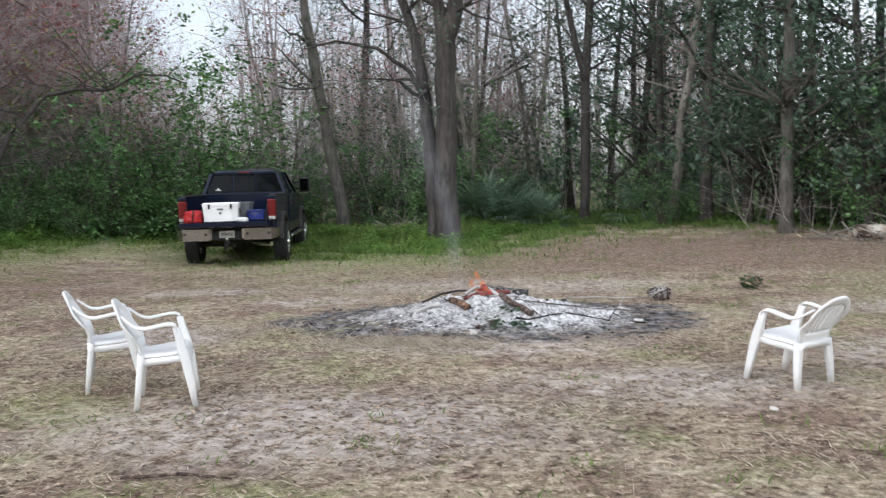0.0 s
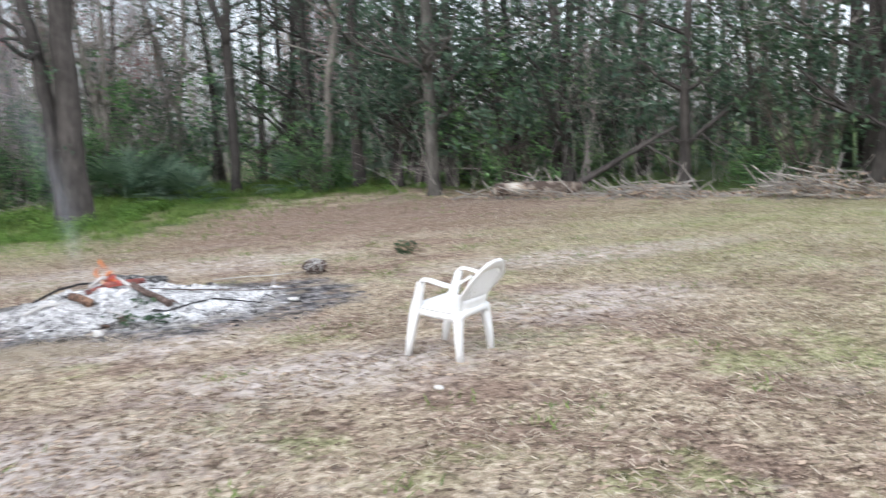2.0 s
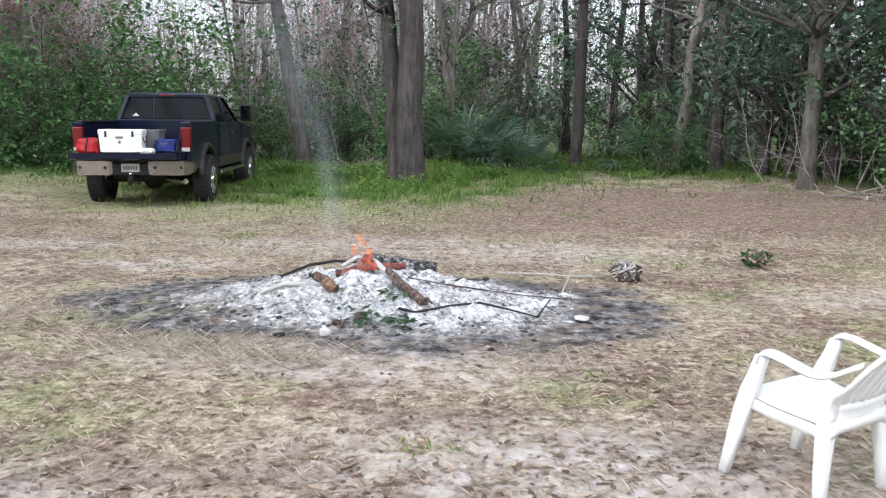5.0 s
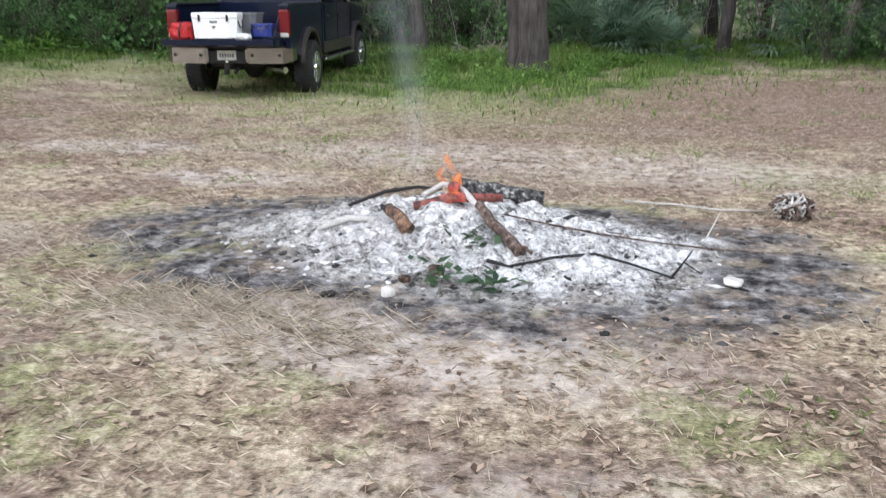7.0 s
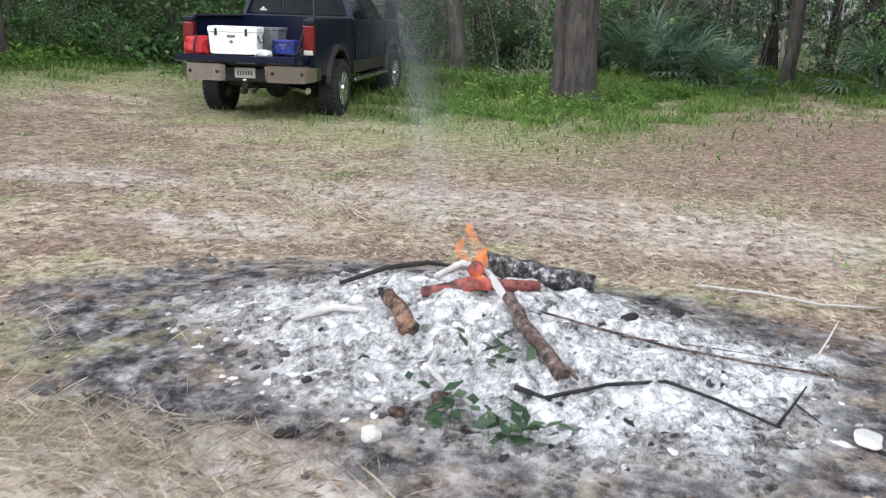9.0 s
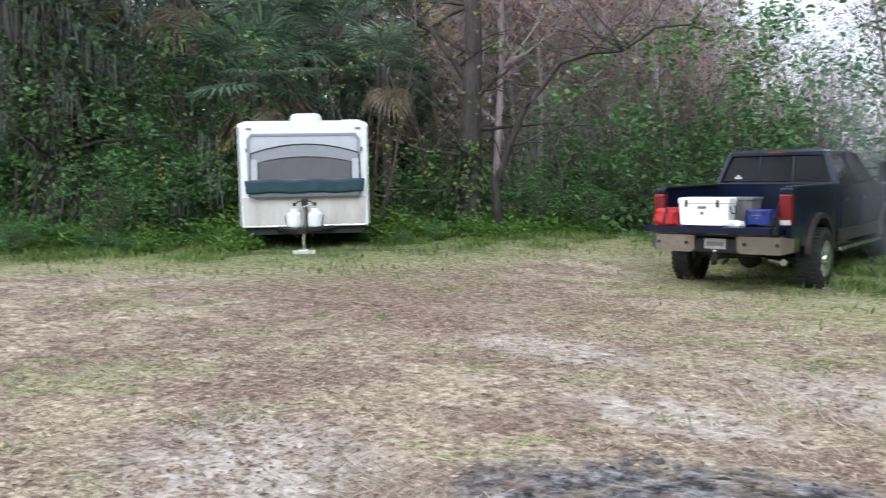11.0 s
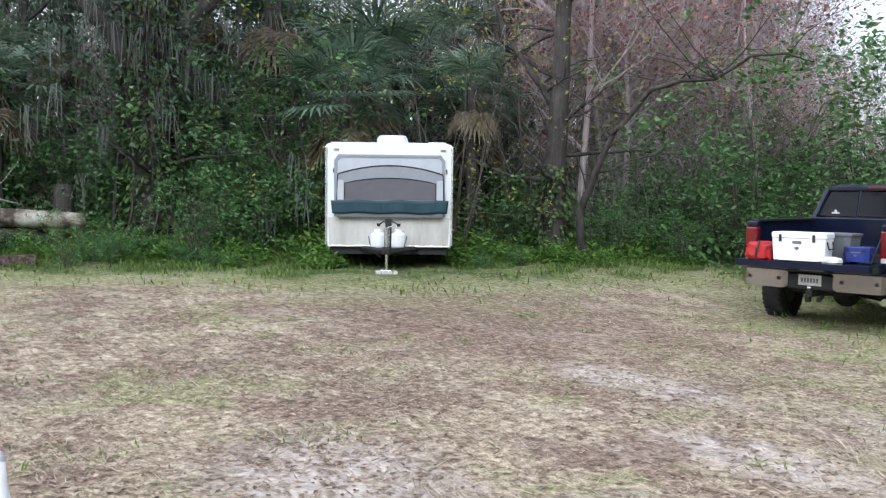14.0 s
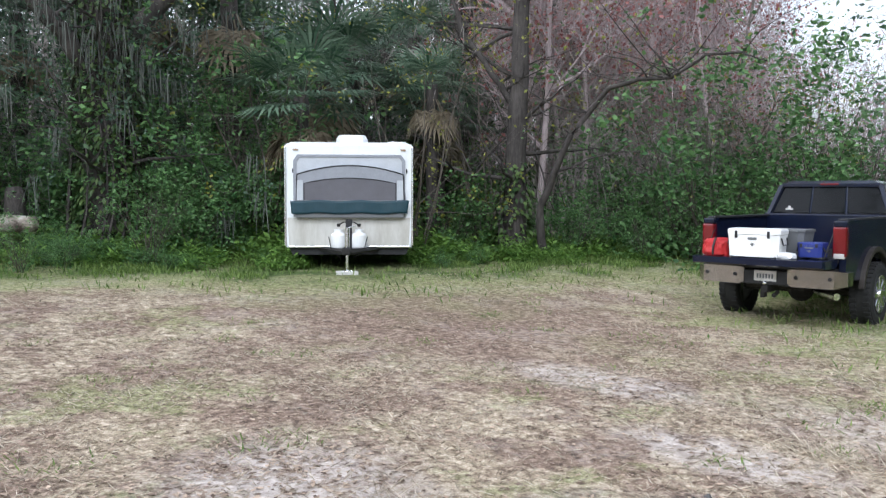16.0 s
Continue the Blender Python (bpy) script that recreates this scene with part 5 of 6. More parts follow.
cooler("ice_chest", ON_TRUCK @ pose(-0.06, -0.31, 0.99, 0, 0, 3), "large white hard-sided ice chest on the lowered tailgate", (0.7, 0.43, 0.39), PLASTIC, PLASTIC, BLACK)
cooler("lunch_cooler", ON_TRUCK @ pose(0.6, -0.1, 1.0, 0, 0, -4), "small dark blue cooler standing in the truck bed", (0.33, 0.25, 0.21), BLUE_PLASTIC, BLUE_PLASTIC, BLACK)


def crate():
    ob = thing("storage_bin", ON_TRUCK @ pose(0.24, 0.14, 1.0, 0, 0, -6), "grey plastic storage bin behind the ice chest", "bin")
    quick("body", ob, GREY_PLASTIC, lambda bm: loft(bm, [rect((0, 0, 0), 0.4, 0.34), rect((0, 0, 0.34), 0.48, 0.4)]))
    quick("rim", ob, GREY_PLASTIC, lambda bm: loft(bm, [rect((0, 0, 0.34), 0.51, 0.43), rect((0, 0, 0.37), 0.51, 0.43)]))


crate()


def soft_bag(name, m, size, material, label, category, seed):
    rng = random.Random(seed)
    ob = thing(name, m, label, category)

    def body(bm):
        bmesh.ops.create_icosphere(bm, subdivisions=4, radius=1.0)
        for v in bm.verts:
            p = v.co.copy()
            q = Vector([math.copysign(abs(c) ** 0.6, c) for c in p])
            k = 1 + 0.22 * noise.noise(p * 1.9 + Vector((seed, 0, 0))) + 0.11 * noise.noise(p * 5)
            v.co = Vector((q.x * size[0] * k, q.y * size[1] * k, max(0.0, (q.z * k + 0.86) * size[2])))
    quick("body", ob, material, body, "", True)
    return ob


_bag = soft_bag("duffel_bag", ON_TRUCK @ pose(-0.63, -0.3, 0.985), (0.19, 0.2, 0.13), RED_CLOTH, "crumpled bright red nylon bag on the tailgate", "bag", 3)
quick("strap", _bag, BLACK, lambda bm: pipe(bm, [(0.02, -0.205, 0.02), (0.03, -0.225, 0.14), (0.05, -0.18, 0.26)], [0.016, 0.016, 0.016], 5))
soft_bag("plastic_bag", ON_TRUCK @ pose(0.36, -0.38, 0.99), (0.11, 0.09, 0.045), PLASTIC, "crumpled white plastic bag lying on the tailgate", "bag", 9)


# ---- travel trailer ----
def arc_top(x0, x1, zs, rise, n=14):
    return [(x0 + (x1 - x0) * k / n, zs + rise * (1 - (2 * k / n - 1) ** 2)) for k in range(n + 1)]


def front_m(y):
    """Lays an outline of (across, up) onto the front at y, drawn out towards the viewer."""
    return Matrix(((1, 0, 0, 0), (0, 0, -1, y), (0, 1, 0, 0), (0, 0, 0, 1)))


def travel_trailer():
    tr = thing("travel_trailer", pose(*TRAILER_AT, 0, 0, TRAILER_YAW), "white travel trailer with grey tent bed front, parked in grass", "trailer")
    H = 1.225

    def outline(g):
        a, b = H - g, 0.42 + g
        return [(-a + 0.03, b), (a - 0.03, b), (a, b + 0.06), (a, 2.38 - g), (a - 0.04, 2.42 - g), (-a + 0.04, 2.42 - g), (-a, 2.38 - g), (-a, b + 0.06)]
    quick("body", tr, FIBREGLASS, lambda bm: loft(bm, [[(x, y, z) for x, z in outline(g)] for y, g in ((0.0, 0.035), (0.035, 0.0), (5.0, 0.0), (5.05, 0.04))]))
    quick("roof", tr, FIBREGLASS, lambda bm: loft(bm, [[(-1.2, y, 2.4), (1.2, y, 2.4), (1.1, y, 2.45), (-1.1, y, 2.45)] for y in (0.03, 5.0)]))
    quick("lower_front", tr, LOWER_SKIN, lambda bm: prism(bm, [(-1.15, 0.46), (1.15, 0.46), (1.18, 1.0), (-1.18, 1.0)], 0.012, front_m(0.0), 0.003))
    quick("corner_trim", tr, CHROME, lambda bm: (box(bm, (-H - 0.012, -0.012, 0.46), (-H + 0.03, 0.05, 2.36), 0.008), box(bm, (H - 0.03, -0.012, 0.46), (H + 0.012, 0.05, 2.36), 0.008), box(bm, (-1.17, -0.012, 0.42), (1.17, 0.05, 0.455), 0.008)))

    def ring(bm):
        o = [(-1.06, 1.02), (1.08, 1.02), (1.08, 2.1), (1.0, 2.21), (-0.98, 2.21), (-1.06, 2.1)]
        i = [(-1.0, 1.06), (1.02, 1.06), (1.02, 2.08), (0.96, 2.16), (-0.94, 2.16), (-1.0, 2.08)]
        for k in range(6):
            j = (k + 1) % 6
            prism(bm, [o[k], o[j], i[j], i[k]], 0.04, front_m(-0.004))
    frame_ob = quick("bed_frame", tr, CANVAS, ring)
    quick("upper_canvas", frame_ob, CANVAS_PALE, lambda bm: prism(bm, [(-1.0, 1.06), (1.02, 1.06), (1.02, 2.08), (0.96, 2.16), (-0.94, 2.16), (-1.0, 2.08)], 0.022, front_m(-0.005), 0.004))
    tent = quick("tent_canvas", tr, CANVAS, lambda bm: prism(bm, [(-1.04, 1.3), (1.1, 1.3)] + arc_top(-0.99, 1.05, 1.84, 0.17)[::-1], 0.1, front_m(-0.03), 0.02), "grey canvas tent end")
    quick("canvas_piping", tent, BLACK, lambda bm: (pipe(bm, [(x, -0.132, z) for x, z in arc_top(-0.98, 1.04, 1.83, 0.17)], [0.012] * 15, 5), pipe(bm, [(-1.0, -0.132, 1.32), (-0.98, -0.132, 1.83)], [0.01, 0.01], 5), pipe(bm, [(1.06, -0.132, 1.32), (1.04, -0.132, 1.83)], [0.01, 0.01], 5)))
    quick("window_screen", tent, MESH_DARK, lambda bm: prism(bm, [(-0.85, 1.33), (0.9, 1.33)] + arc_top(-0.85, 0.9, 1.66, 0.1)[::-1], 0.008, front_m(-0.13)), "dark mesh window")
    quick("screen_zip", tent, BLACK, lambda bm: pipe(bm, [(-0.85, -0.139, 1.33)] + [(x, -0.139, z) for x, z in arc_top(-0.85, 0.9, 1.66, 0.1)] + [(0.9, -0.139, 1.33)], [0.009] * 17, 5))
    for x in (-0.93, 0.98):
        quick("canvas_edge", tent, CANVAS_PALE, lambda bm: box(bm, (x - 0.06, -0.138, 1.33), (x + 0.06, -0.13, 1.72), 0.003))

    def skirt(bm):
        shell(bm, lambda u, v: (0.02 + u * (1.1 + 0.03 * v), -0.16 - 0.008 * math.sin(u * 11) * (1 - v) - 0.005 * math.sin(u * 27 + 2), 1.08 + 0.25 * v + 0.012 * math.sin(u * 9)), -1, 1, 0, 1, 60, 6, 0.02)
    quick("vinyl_skirt", tr, TEAL, skirt, "dark teal vinyl skirt", True)
    quick("bed_platform", tr, GREY_PLASTIC, lambda bm: (box(bm, (-1.0, -0.15, 1.0), (1.05, 0.0, 1.09), 0.015), box(bm, (-1.02, -0.145, 1.3), (1.07, -0.03, 1.34), 0.01)))
    for x in (-1.02, 1.04):
        quick("marker_light", tr, simple_amber, lambda bm: box(bm, (x - 0.05, -0.03, 2.29), (x + 0.05, 0.0, 2.32), 0.008), "small amber marker light")
    for s in (-1, 1):
        quick("latch", tr, BLACK, lambda bm: box(bm, (0.02 + s * 1.09 - 0.012, -0.04, 1.86), (0.02 + s * 1.09 + 0.012, 0.0, 1.94), 0.004))
    quick("air_conditioner", tr, FIBREGLASS, lambda bm: loft(bm, [rect((0.01, 1.7, 2.44), 0.66, 0.95), rect((0.01, 1.7, 2.6), 0.64, 0.9), rect((0.01, 1.72, 2.68), 0.54, 0.75)]), "white roof air conditioner")
    quick("roof_vent", tr, FIBREGLASS, lambda bm: loft(bm, [rect((0.93, 0.8, 2.44), 0.4, 0.4), rect((0.93, 0.8, 2.5), 0.36, 0.36)]))
    quick("underbody", tr, BLACK, lambda bm: loft(bm, [[(-1.1, y, 0.28), (1.1, y, 0.28), (1.16, y, 0.43), (-1.16, y, 0.43)] for y in (0.1, 4.9)]))
    for s in (-1, 1):
        for y in (2.6, 3.4):
            ob = quick("wheel", tr, RUBBER, lambda bm: pipe(bm, [(s * 1.0 - 0.1, y, 0.34), (s * 1.0 - 0.08, y, 0.34), (s * 1.0 + 0.08, y, 0.34), (s * 1.0 + 0.1, y, 0.34)], [0.28, 0.34, 0.34, 0.28], 20))
        quick("tongue_rail", tr, UNDER, lambda bm: pipe(bm, [(s * 0.62, 0.3, 0.4), (s * 0.05, -1.25, 0.42)], [0.05, 0.05], 4))
        tank = quick("propane_tank", tr, PLASTIC, lambda bm: pipe(bm, [(0.01 + s * 0.19, -0.42, z) for z in (0.44, 0.46, 0.48, 0.6, 0.68, 0.71, 0.73)], [0.13, 0.148, 0.152, 0.152, 0.15, 0.13, 0.09], 20), "white propane tank")
        quick("tank_collar", tank, PLASTIC, lambda bm: pipe(bm, [(0.01 + s * 0.19, -0.42, 0.72), (0.01 + s * 0.19, -0.42, 0.79)], [0.085, 0.085], 14))
        quick("tank_valve", tank, UNDER, lambda bm: (pipe(bm, [(0.01 + s * 0.19, -0.42, 0.84), (0.01 + s * 0.19, -0.42, 0.9)], [0.03, 0.04], 8), pipe(bm, [(0.01 + s * 0.19, -0.44, 0.87), (0.01 + s * 0.1, -0.47, 0.93), (0.01, -0.45, 0.93)], [0.012] * 3, 6)))
        quick("chain", tr, UNDER, lambda bm: pipe(bm, [(s * 0.36, -0.55, 0.66), (s * 0.3, -0.75, 0.42), (s * 0.12, -0.95, 0.3)], [0.009] * 3, 5))
    quick("tank_strap", tr, BLACK, lambda bm: (box(bm, (-0.05, -0.5, 0.44), (0.07, -0.36, 0.98), 0.01), box(bm, (-0.36, -0.6, 0.4), (0.38, -0.3, 0.44), 0.01)))
    quick("tongue_jack", tr, CHROME, lambda bm: (pipe(bm, [(0, -1.0, 0.06), (0, -1.0, 0.75)], [0.03, 0.03], 10), pipe(bm, [(0, -1.0, 0.45), (0, -1.0, 0.85)], [0.045, 0.045], 10), pipe(bm, [(0, -1.0, 0.84), (0.16, -1.0, 0.88)], [0.012, 0.012], 6), box(bm, (-0.1, -1.1, 0.05), (0.1, -0.9, 0.07), 0.005)))
    quick("coupler", tr, UNDER, lambda bm: box(bm, (-0.08, -1.5, 0.38), (0.08, -1.15, 0.5), 0.03))
    return tr


simple_amber = simple("amber_lens", (0.36, 0.24, 0.15), 0.25, 0, 0.1)
travel_trailer()
_jb = thing("jack_block", pose(*TRAILER_AT, 0, 0, TRAILER_YAW) @ pose(0, -1.0, 0.0, 0, 0, 4), "pale concrete block under the trailer jack", "block")
quick("block", _jb, CONCRETE, lambda bm: box(bm, (-0.2, -0.13, -0.06), (0.2, 0.13, 0.048), 0.01))


# ---- the fire ----
def log(name, pts, radii, material, label, category="log", sides=10, rough=0.12, seed=1, twigs=(), parent=None):
    """A crooked piece of wood along pts, with knots; twigs are (points, radius)."""
    def body(bm):
        fine, rad = [], []
        for i in range(len(pts) - 1):
            for k in range(4):
                t = k / 4
                fine.append(Vector(pts[i]).lerp(Vector(pts[i + 1]), t))
                rad.append(radii[i] + (radii[i + 1] - radii[i]) * t)
        fine.append(Vector(pts[-1]))
        rad.append(radii[-1])
        fine = [p + Vector((noise.noise((p.x * 5 + seed, p.y * 5, p.z * 5)), noise.noise((p.x * 5, p.y * 5 + seed, 3)), 0)) * r * 0.5 for p, r in zip(fine, rad)]
        vs = pipe(bm, fine, rad, sides)
        for v in vs:
            n = noise.noise(v.co * 22 + Vector((seed, 0, 0)))
            c = min(fine, key=lambda p: (p - v.co).length_squared)
            v.co = c + (v.co - c) * (1 + rough * 2.2 * n)
        for tp, tr_ in twigs:
            pipe(bm, [Vector(p) for p in tp], [tr_ * (1 - 0.6 * k / (len(tp) - 1)) for k in range(len(tp))], 5)
    bm = bmesh.new()
    body(bm)
    ob = part(name, bm, material, parent, "", True)
    if parent is None:
        tagged(ob, label, category)
    return ob


def on(x, y, up=0.0):
    return (x, y, height(x, y) + up + 0.012)


log("firewood", [on(-1.36, 6.62, 0.05), on(-1.27, 6.51, 0.05), on(-1.15, 6.38, 0.05)], [0.034, 0.04, 0.044], BURNT_WOOD, "short scorched brown log in the ash", seed=2)
log("branch", [on(-0.8, 6.7, 0.05), on(-0.7, 6.55, 0.04), on(-0.58, 6.42, 0.035), on(-0.46, 6.3, 0.04)], [0.03, 0.032, 0.03, 0.036], BROWN_WOOD, "rough brown branch half covered with ash", "branch", seed=3, twigs=[([on(-0.48, 6.33, 0.05), on(-0.44, 6.28, 0.08), on(-0.4, 6.27, 0.05)], 0.016)])
log("arched_branch", [on(-1.22, 6.88, 0.02), on(-1.1, 6.93, 0.06), on(-0.95, 6.86, 0.08), on(-0.85, 6.75, 0.06), on(-0.79, 6.68, 0.03)], [0.016, 0.018, 0.02, 0.02, 0.02], ASH_WOOD, "thin bent branch coated with white ash", "branch", seed=4)
log("ember_log", [on(-1.22, 6.72, 0.035), on(-1.0, 6.78, 0.045), on(-0.72, 6.93, 0.03)], [0.026, 0.03, 0.025], EMBER, "glowing red log in the middle of the fire", seed=5)
log("burning_log", [on(-1.05, 6.98, 0.06), on(-1.0, 6.8, 0.1)], [0.034, 0.036], EMBER, "short burning log end with glowing embers", seed=6)
log("charred_log", [on(-1.08, 7.2, 0.07), on(-0.85, 7.24, 0.06), on(-0.52, 7.3, 0.05)], [0.055, 0.062, 0.045], CHAR_CRACKED, "thick charred log with cracked black surface", seed=7, rough=0.2)
log("charred_branch", [on(-1.72, 6.85, 0.03), on(-1.5, 6.95, 0.06), on(-1.32, 7.05, 0.07), on(-1.15, 7.06, 0.05)], [0.01, 0.012, 0.012, 0.009], CHAR, "thin black burnt branch on the ash heap", "branch", seed=8)
log("pale_log", [on(-1.74, 6.42, 0.02), on(-1.55, 6.46, 0.03), on(-1.38, 6.5, 0.03)], [0.015, 0.018, 0.017], ASH_WOOD, "grey-brown stick lying on the ash", "stick", seed=9)
log("black_stick", [on(-0.62, 6.14, 0.02), on(-0.5, 6.14, 0.015), on(-0.3, 6.33, 0.02), on(-0.08, 6.44, 0.02), on(0.12, 6.42, 0.02), on(0.36, 6.34, 0.015)], [0.013, 0.008, 0.008, 0.008, 0.007, 0.005], CHAR, "long crooked black stick across the ash", "stick", 8, seed=10, twigs=[([on(0.34, 6.35, 0.01), on(0.4, 6.45, 0.06), on(0.44, 6.52, 0.11)], 0.008), ([on(0.4, 6.45, 0.06), on(0.5, 6.4, 0.03)], 0.005)])
log("thin_stick", [on(-0.66, 6.72, 0.03), on(-0.4, 6.72, 0.02), on(-0.1, 6.72, 0.02), on(0.25, 6.82, 0.02), on(0.6, 6.9, 0.015), on(0.95, 6.95, 0.01)], [0.006, 0.006, 0.006, 0.005, 0.005, 0.003], BROWN_WOOD, "long thin twig lying over the ash", "twig", 6, seed=11, twigs=[([on(-0.3, 6.72, 0.02), on(0.0, 6.83, 0.02), on(0.4, 6.95, 0.02)], 0.004)])
log("pale_twig", [on(-0.05, 8.0, 0.015), on(0.3, 8.02, 0.02), on(0.6, 7.95, 0.02), on(0.95, 8.08, 0.01)], [0.008, 0.008, 0.007, 0.005], ASH_WOOD, "pale dry twig beside the burnt patch", "twig", 6, seed=12)
log("upright_twig", [on(0.5, 7.02, -0.01), on(0.55, 7.05, 0.1), on(0.59, 7.1, 0.2)], [0.006, 0.005, 0.003], ASH_WOOD, "pale twig sticking up out of ash", "twig", 5, seed=13)
log("green_twig", [on(-1.0, 6.3, 0.03), on(-0.98, 6.15, 0.03), on(-0.88, 6.05, 0.03), on(-0.75, 6.0, 0.02)], [0.012, 0.013, 0.012, 0.009], ASH_WOOD, "bent pale green-grey twig on the ash", "twig", 7, seed=14)
log("dead_stick", [on(-2.6, 1.5, 0.012), on(-2.3, 1.58, 0.015), on(-2.0, 1.54, 0.01)], [0.008, 0.01, 0.006], BROWN_WOOD, "short dead stick on sandy ground", "stick", 6, seed=15)


def ash_heap():
    """The heap of ash over the burnt ground, crusted and crumbling."""
    step, x0, x1, y0, y1 = 0.03, -3.0, 1.3, 5.35, 7.95
    nx, ny = int((x1 - x0) / step) + 1, int((y1 - y0) / step) + 1
    verts, mask, kept = [], [], []
    for j in range(ny):
        for i in range(nx):
            x, y = x0 + i * step, y0 + j * step
            n2 = noise.noise((x * 1.3, y * 1.3, 4))
            q = math.hypot((x + 0.85) / 1.68, (y - 6.65) / 0.94) + 0.24 * n2 + 0.14 * noise.noise((x * 5, y * 5, 2))
            w = smooth(1.1, 0.55, q)
            ridge = noise.multi_fractal((x * 9, y * 9, 3), 0.75, 2.1, 5)
            crust = abs(noise.noise((x * 4.2, y * 6.5, 9)))
            bump = 0.035 * (ridge - 0.85) + 0.03 * (crust - 0.2) + 0.02 * noise.noise((x * 28, y * 28, 1))
            verts.append((x + 0.012 * noise.noise((x * 40, y * 40, 0)), y + 0.012 * noise.noise((x * 40, y * 40, 7)), height(x, y) - 0.03 + 0.036 * min(1, w * 2.5) + bump * (0.25 + 0.75 * w) * min(1, w * 4)))
            mask.append(0.92 * smooth(0.2, 0.9, w + 0.35 * noise.noise((x * 3.1, y * 3.1, 6))) * (0.5 + 0.5 * smooth(-2.0, -0.7, x + 0.8 * noise.noise((x * 1.7, y * 1.7, 14)))))
            kept.append(w > 0.01)
    faces = []
    for j in range(ny - 1):
        for i in range(nx - 1):
            f = (j * nx + i, j * nx + i + 1, (j + 1) * nx + i + 1, (j + 1) * nx + i)
            if any(kept[k] for k in f):
                faces.append(f)
    me = mesh("ash_heap", verts, faces, [ASH_CRUST], None, False)
    me.attributes.new("white", "FLOAT", "POINT").data.foreach_set("value", mask)
    tagged(new("ash_heap", me), "spread heap of white and grey wood ash", "ash", kind="stuff")


ash_heap()


def rubble():
    rng = random.Random(44)
    ash, coal = Pile(), Pile()

    def lump(pile, x, y, r):
        z = height(x, y)
        vs = []
        h, turn, long = r * rng.uniform(0.25, 0.7), rng.uniform(0, 3.1), rng.uniform(0.9, 2.2)
        for ring, up in ((1.0, -0.006), (0.85, h * 0.6), (0.4, h)):
            for a in range(6):
                t = 2 * math.pi * a / 6
                u, v = r * ring * math.cos(t) * long * rng.uniform(0.5, 1.5), r * ring * math.sin(t) * rng.uniform(0.5, 1.5)
                vs.append(Vector((x + u * math.cos(turn) - v * math.sin(turn), y + u * math.sin(turn) + v * math.cos(turn), z + up * rng.uniform(0.6, 1.5))))
        pile.add(vs, [(i * 6 + k, i * 6 + (k + 1) % 6, i * 6 + 6 + (k + 1) % 6, i * 6 + 6 + k) for i in range(2) for k in range(6)] + [tuple(range(12, 18))])
    for _ in range(1500):
        x, y = rng.gauss(-1.0, 0.85), rng.gauss(6.6, 0.45)
        q = math.hypot((x + 0.9) / 2.0, (y - 6.6) / 1.1)
        if q < 0.8:
            lump(ash if rng.random() < 0.86 else coal, x, y, abs(rng.gauss(0.006, 0.008)) + 0.003)
    for _ in range(500):
        x, y = rng.uniform(-3.2, 1.4), rng.uniform(5.4, 7.9)
        if pit(x, y) < 1.05:
            lump(coal, x, y, abs(rng.gauss(0.008, 0.008)) + 0.004)
    tagged(new("ash_lumps", ash.mesh("ash_lumps", [ASH_LUMP])), "crumbling lumps of pale grey ash", "ash", kind="stuff")
    tagged(new("charcoal", coal.mesh("charcoal", [COAL_BIT])), "small black pieces of charcoal in the ash", "charcoal", kind="stuff")


rubble()


def stone(name, x, y, size, material, label, category, seed):
    bm = bmesh.new()
    bmesh.ops.create_icosphere(bm, subdivisions=3, radius=1.0)
    for v in bm.verts:
        q = Vector([math.copysign(abs(c) ** 0.7, c) for c in v.co])
        k = 1 + 0.22 * noise.noise(v.co * 1.7 + Vector((seed, 0, 0)))
        v.co = Vector((q.x * size[0] * k, q.y * size[1] * k, q.z * size[2] * k))
    ob = part(name, bm, material, None, "", True)
    ob.matrix_basis = pose(x, y, height(x, y) + size[2] * 0.6, 5, 8, seed * 40)
    return tagged(ob, label, category)


stone("concrete_chunk", -1.04, 5.72, (0.035, 0.03, 0.03), CONCRETE, "small white lump beside the ash", "lump", 1)
stone("flat_stone", 0.66, 6.39, (0.085, 0.05, 0.018), CONCRETE, "flat pale stone at the edge of ash", "stone", 2)
stone("clod", -0.86, 5.98, (0.05, 0.04, 0.03), BROWN_WOOD, "brown clod of earth on the ash", "clod", 3)
stone("orange_stone", -1.0, 5.86, (0.03, 0.025, 0.02), BURNT_WOOD, "small orange-brown stone in the ash", "stone", 4)
stone("burnt_lump", -1.33, 5.62, (0.045, 0.03, 0.016), CHAR, "black burnt lump at the ash edge", "lump", 5)
stone("burnt_lump", -0.3, 7.0, (0.05, 0.03, 0.022), CHAR, "black lump of charcoal on white ash", "lump", 6)
stone("burnt_lump", -0.1, 7.26, (0.05, 0.035, 0.022), CHAR, "black lump of charcoal near the rim", "lump", 7)
stone("pale_stone", 1.16, 3.0, (0.03, 0.02, 0.012), CONCRETE, "small pale stone in dry grass", "stone", 8)
stone("litter_scrap", -5.05, 21.0, (0.16, 0.11, 0.07), PLASTIC, "white plastic scrap in the green grass", "litter", 9)


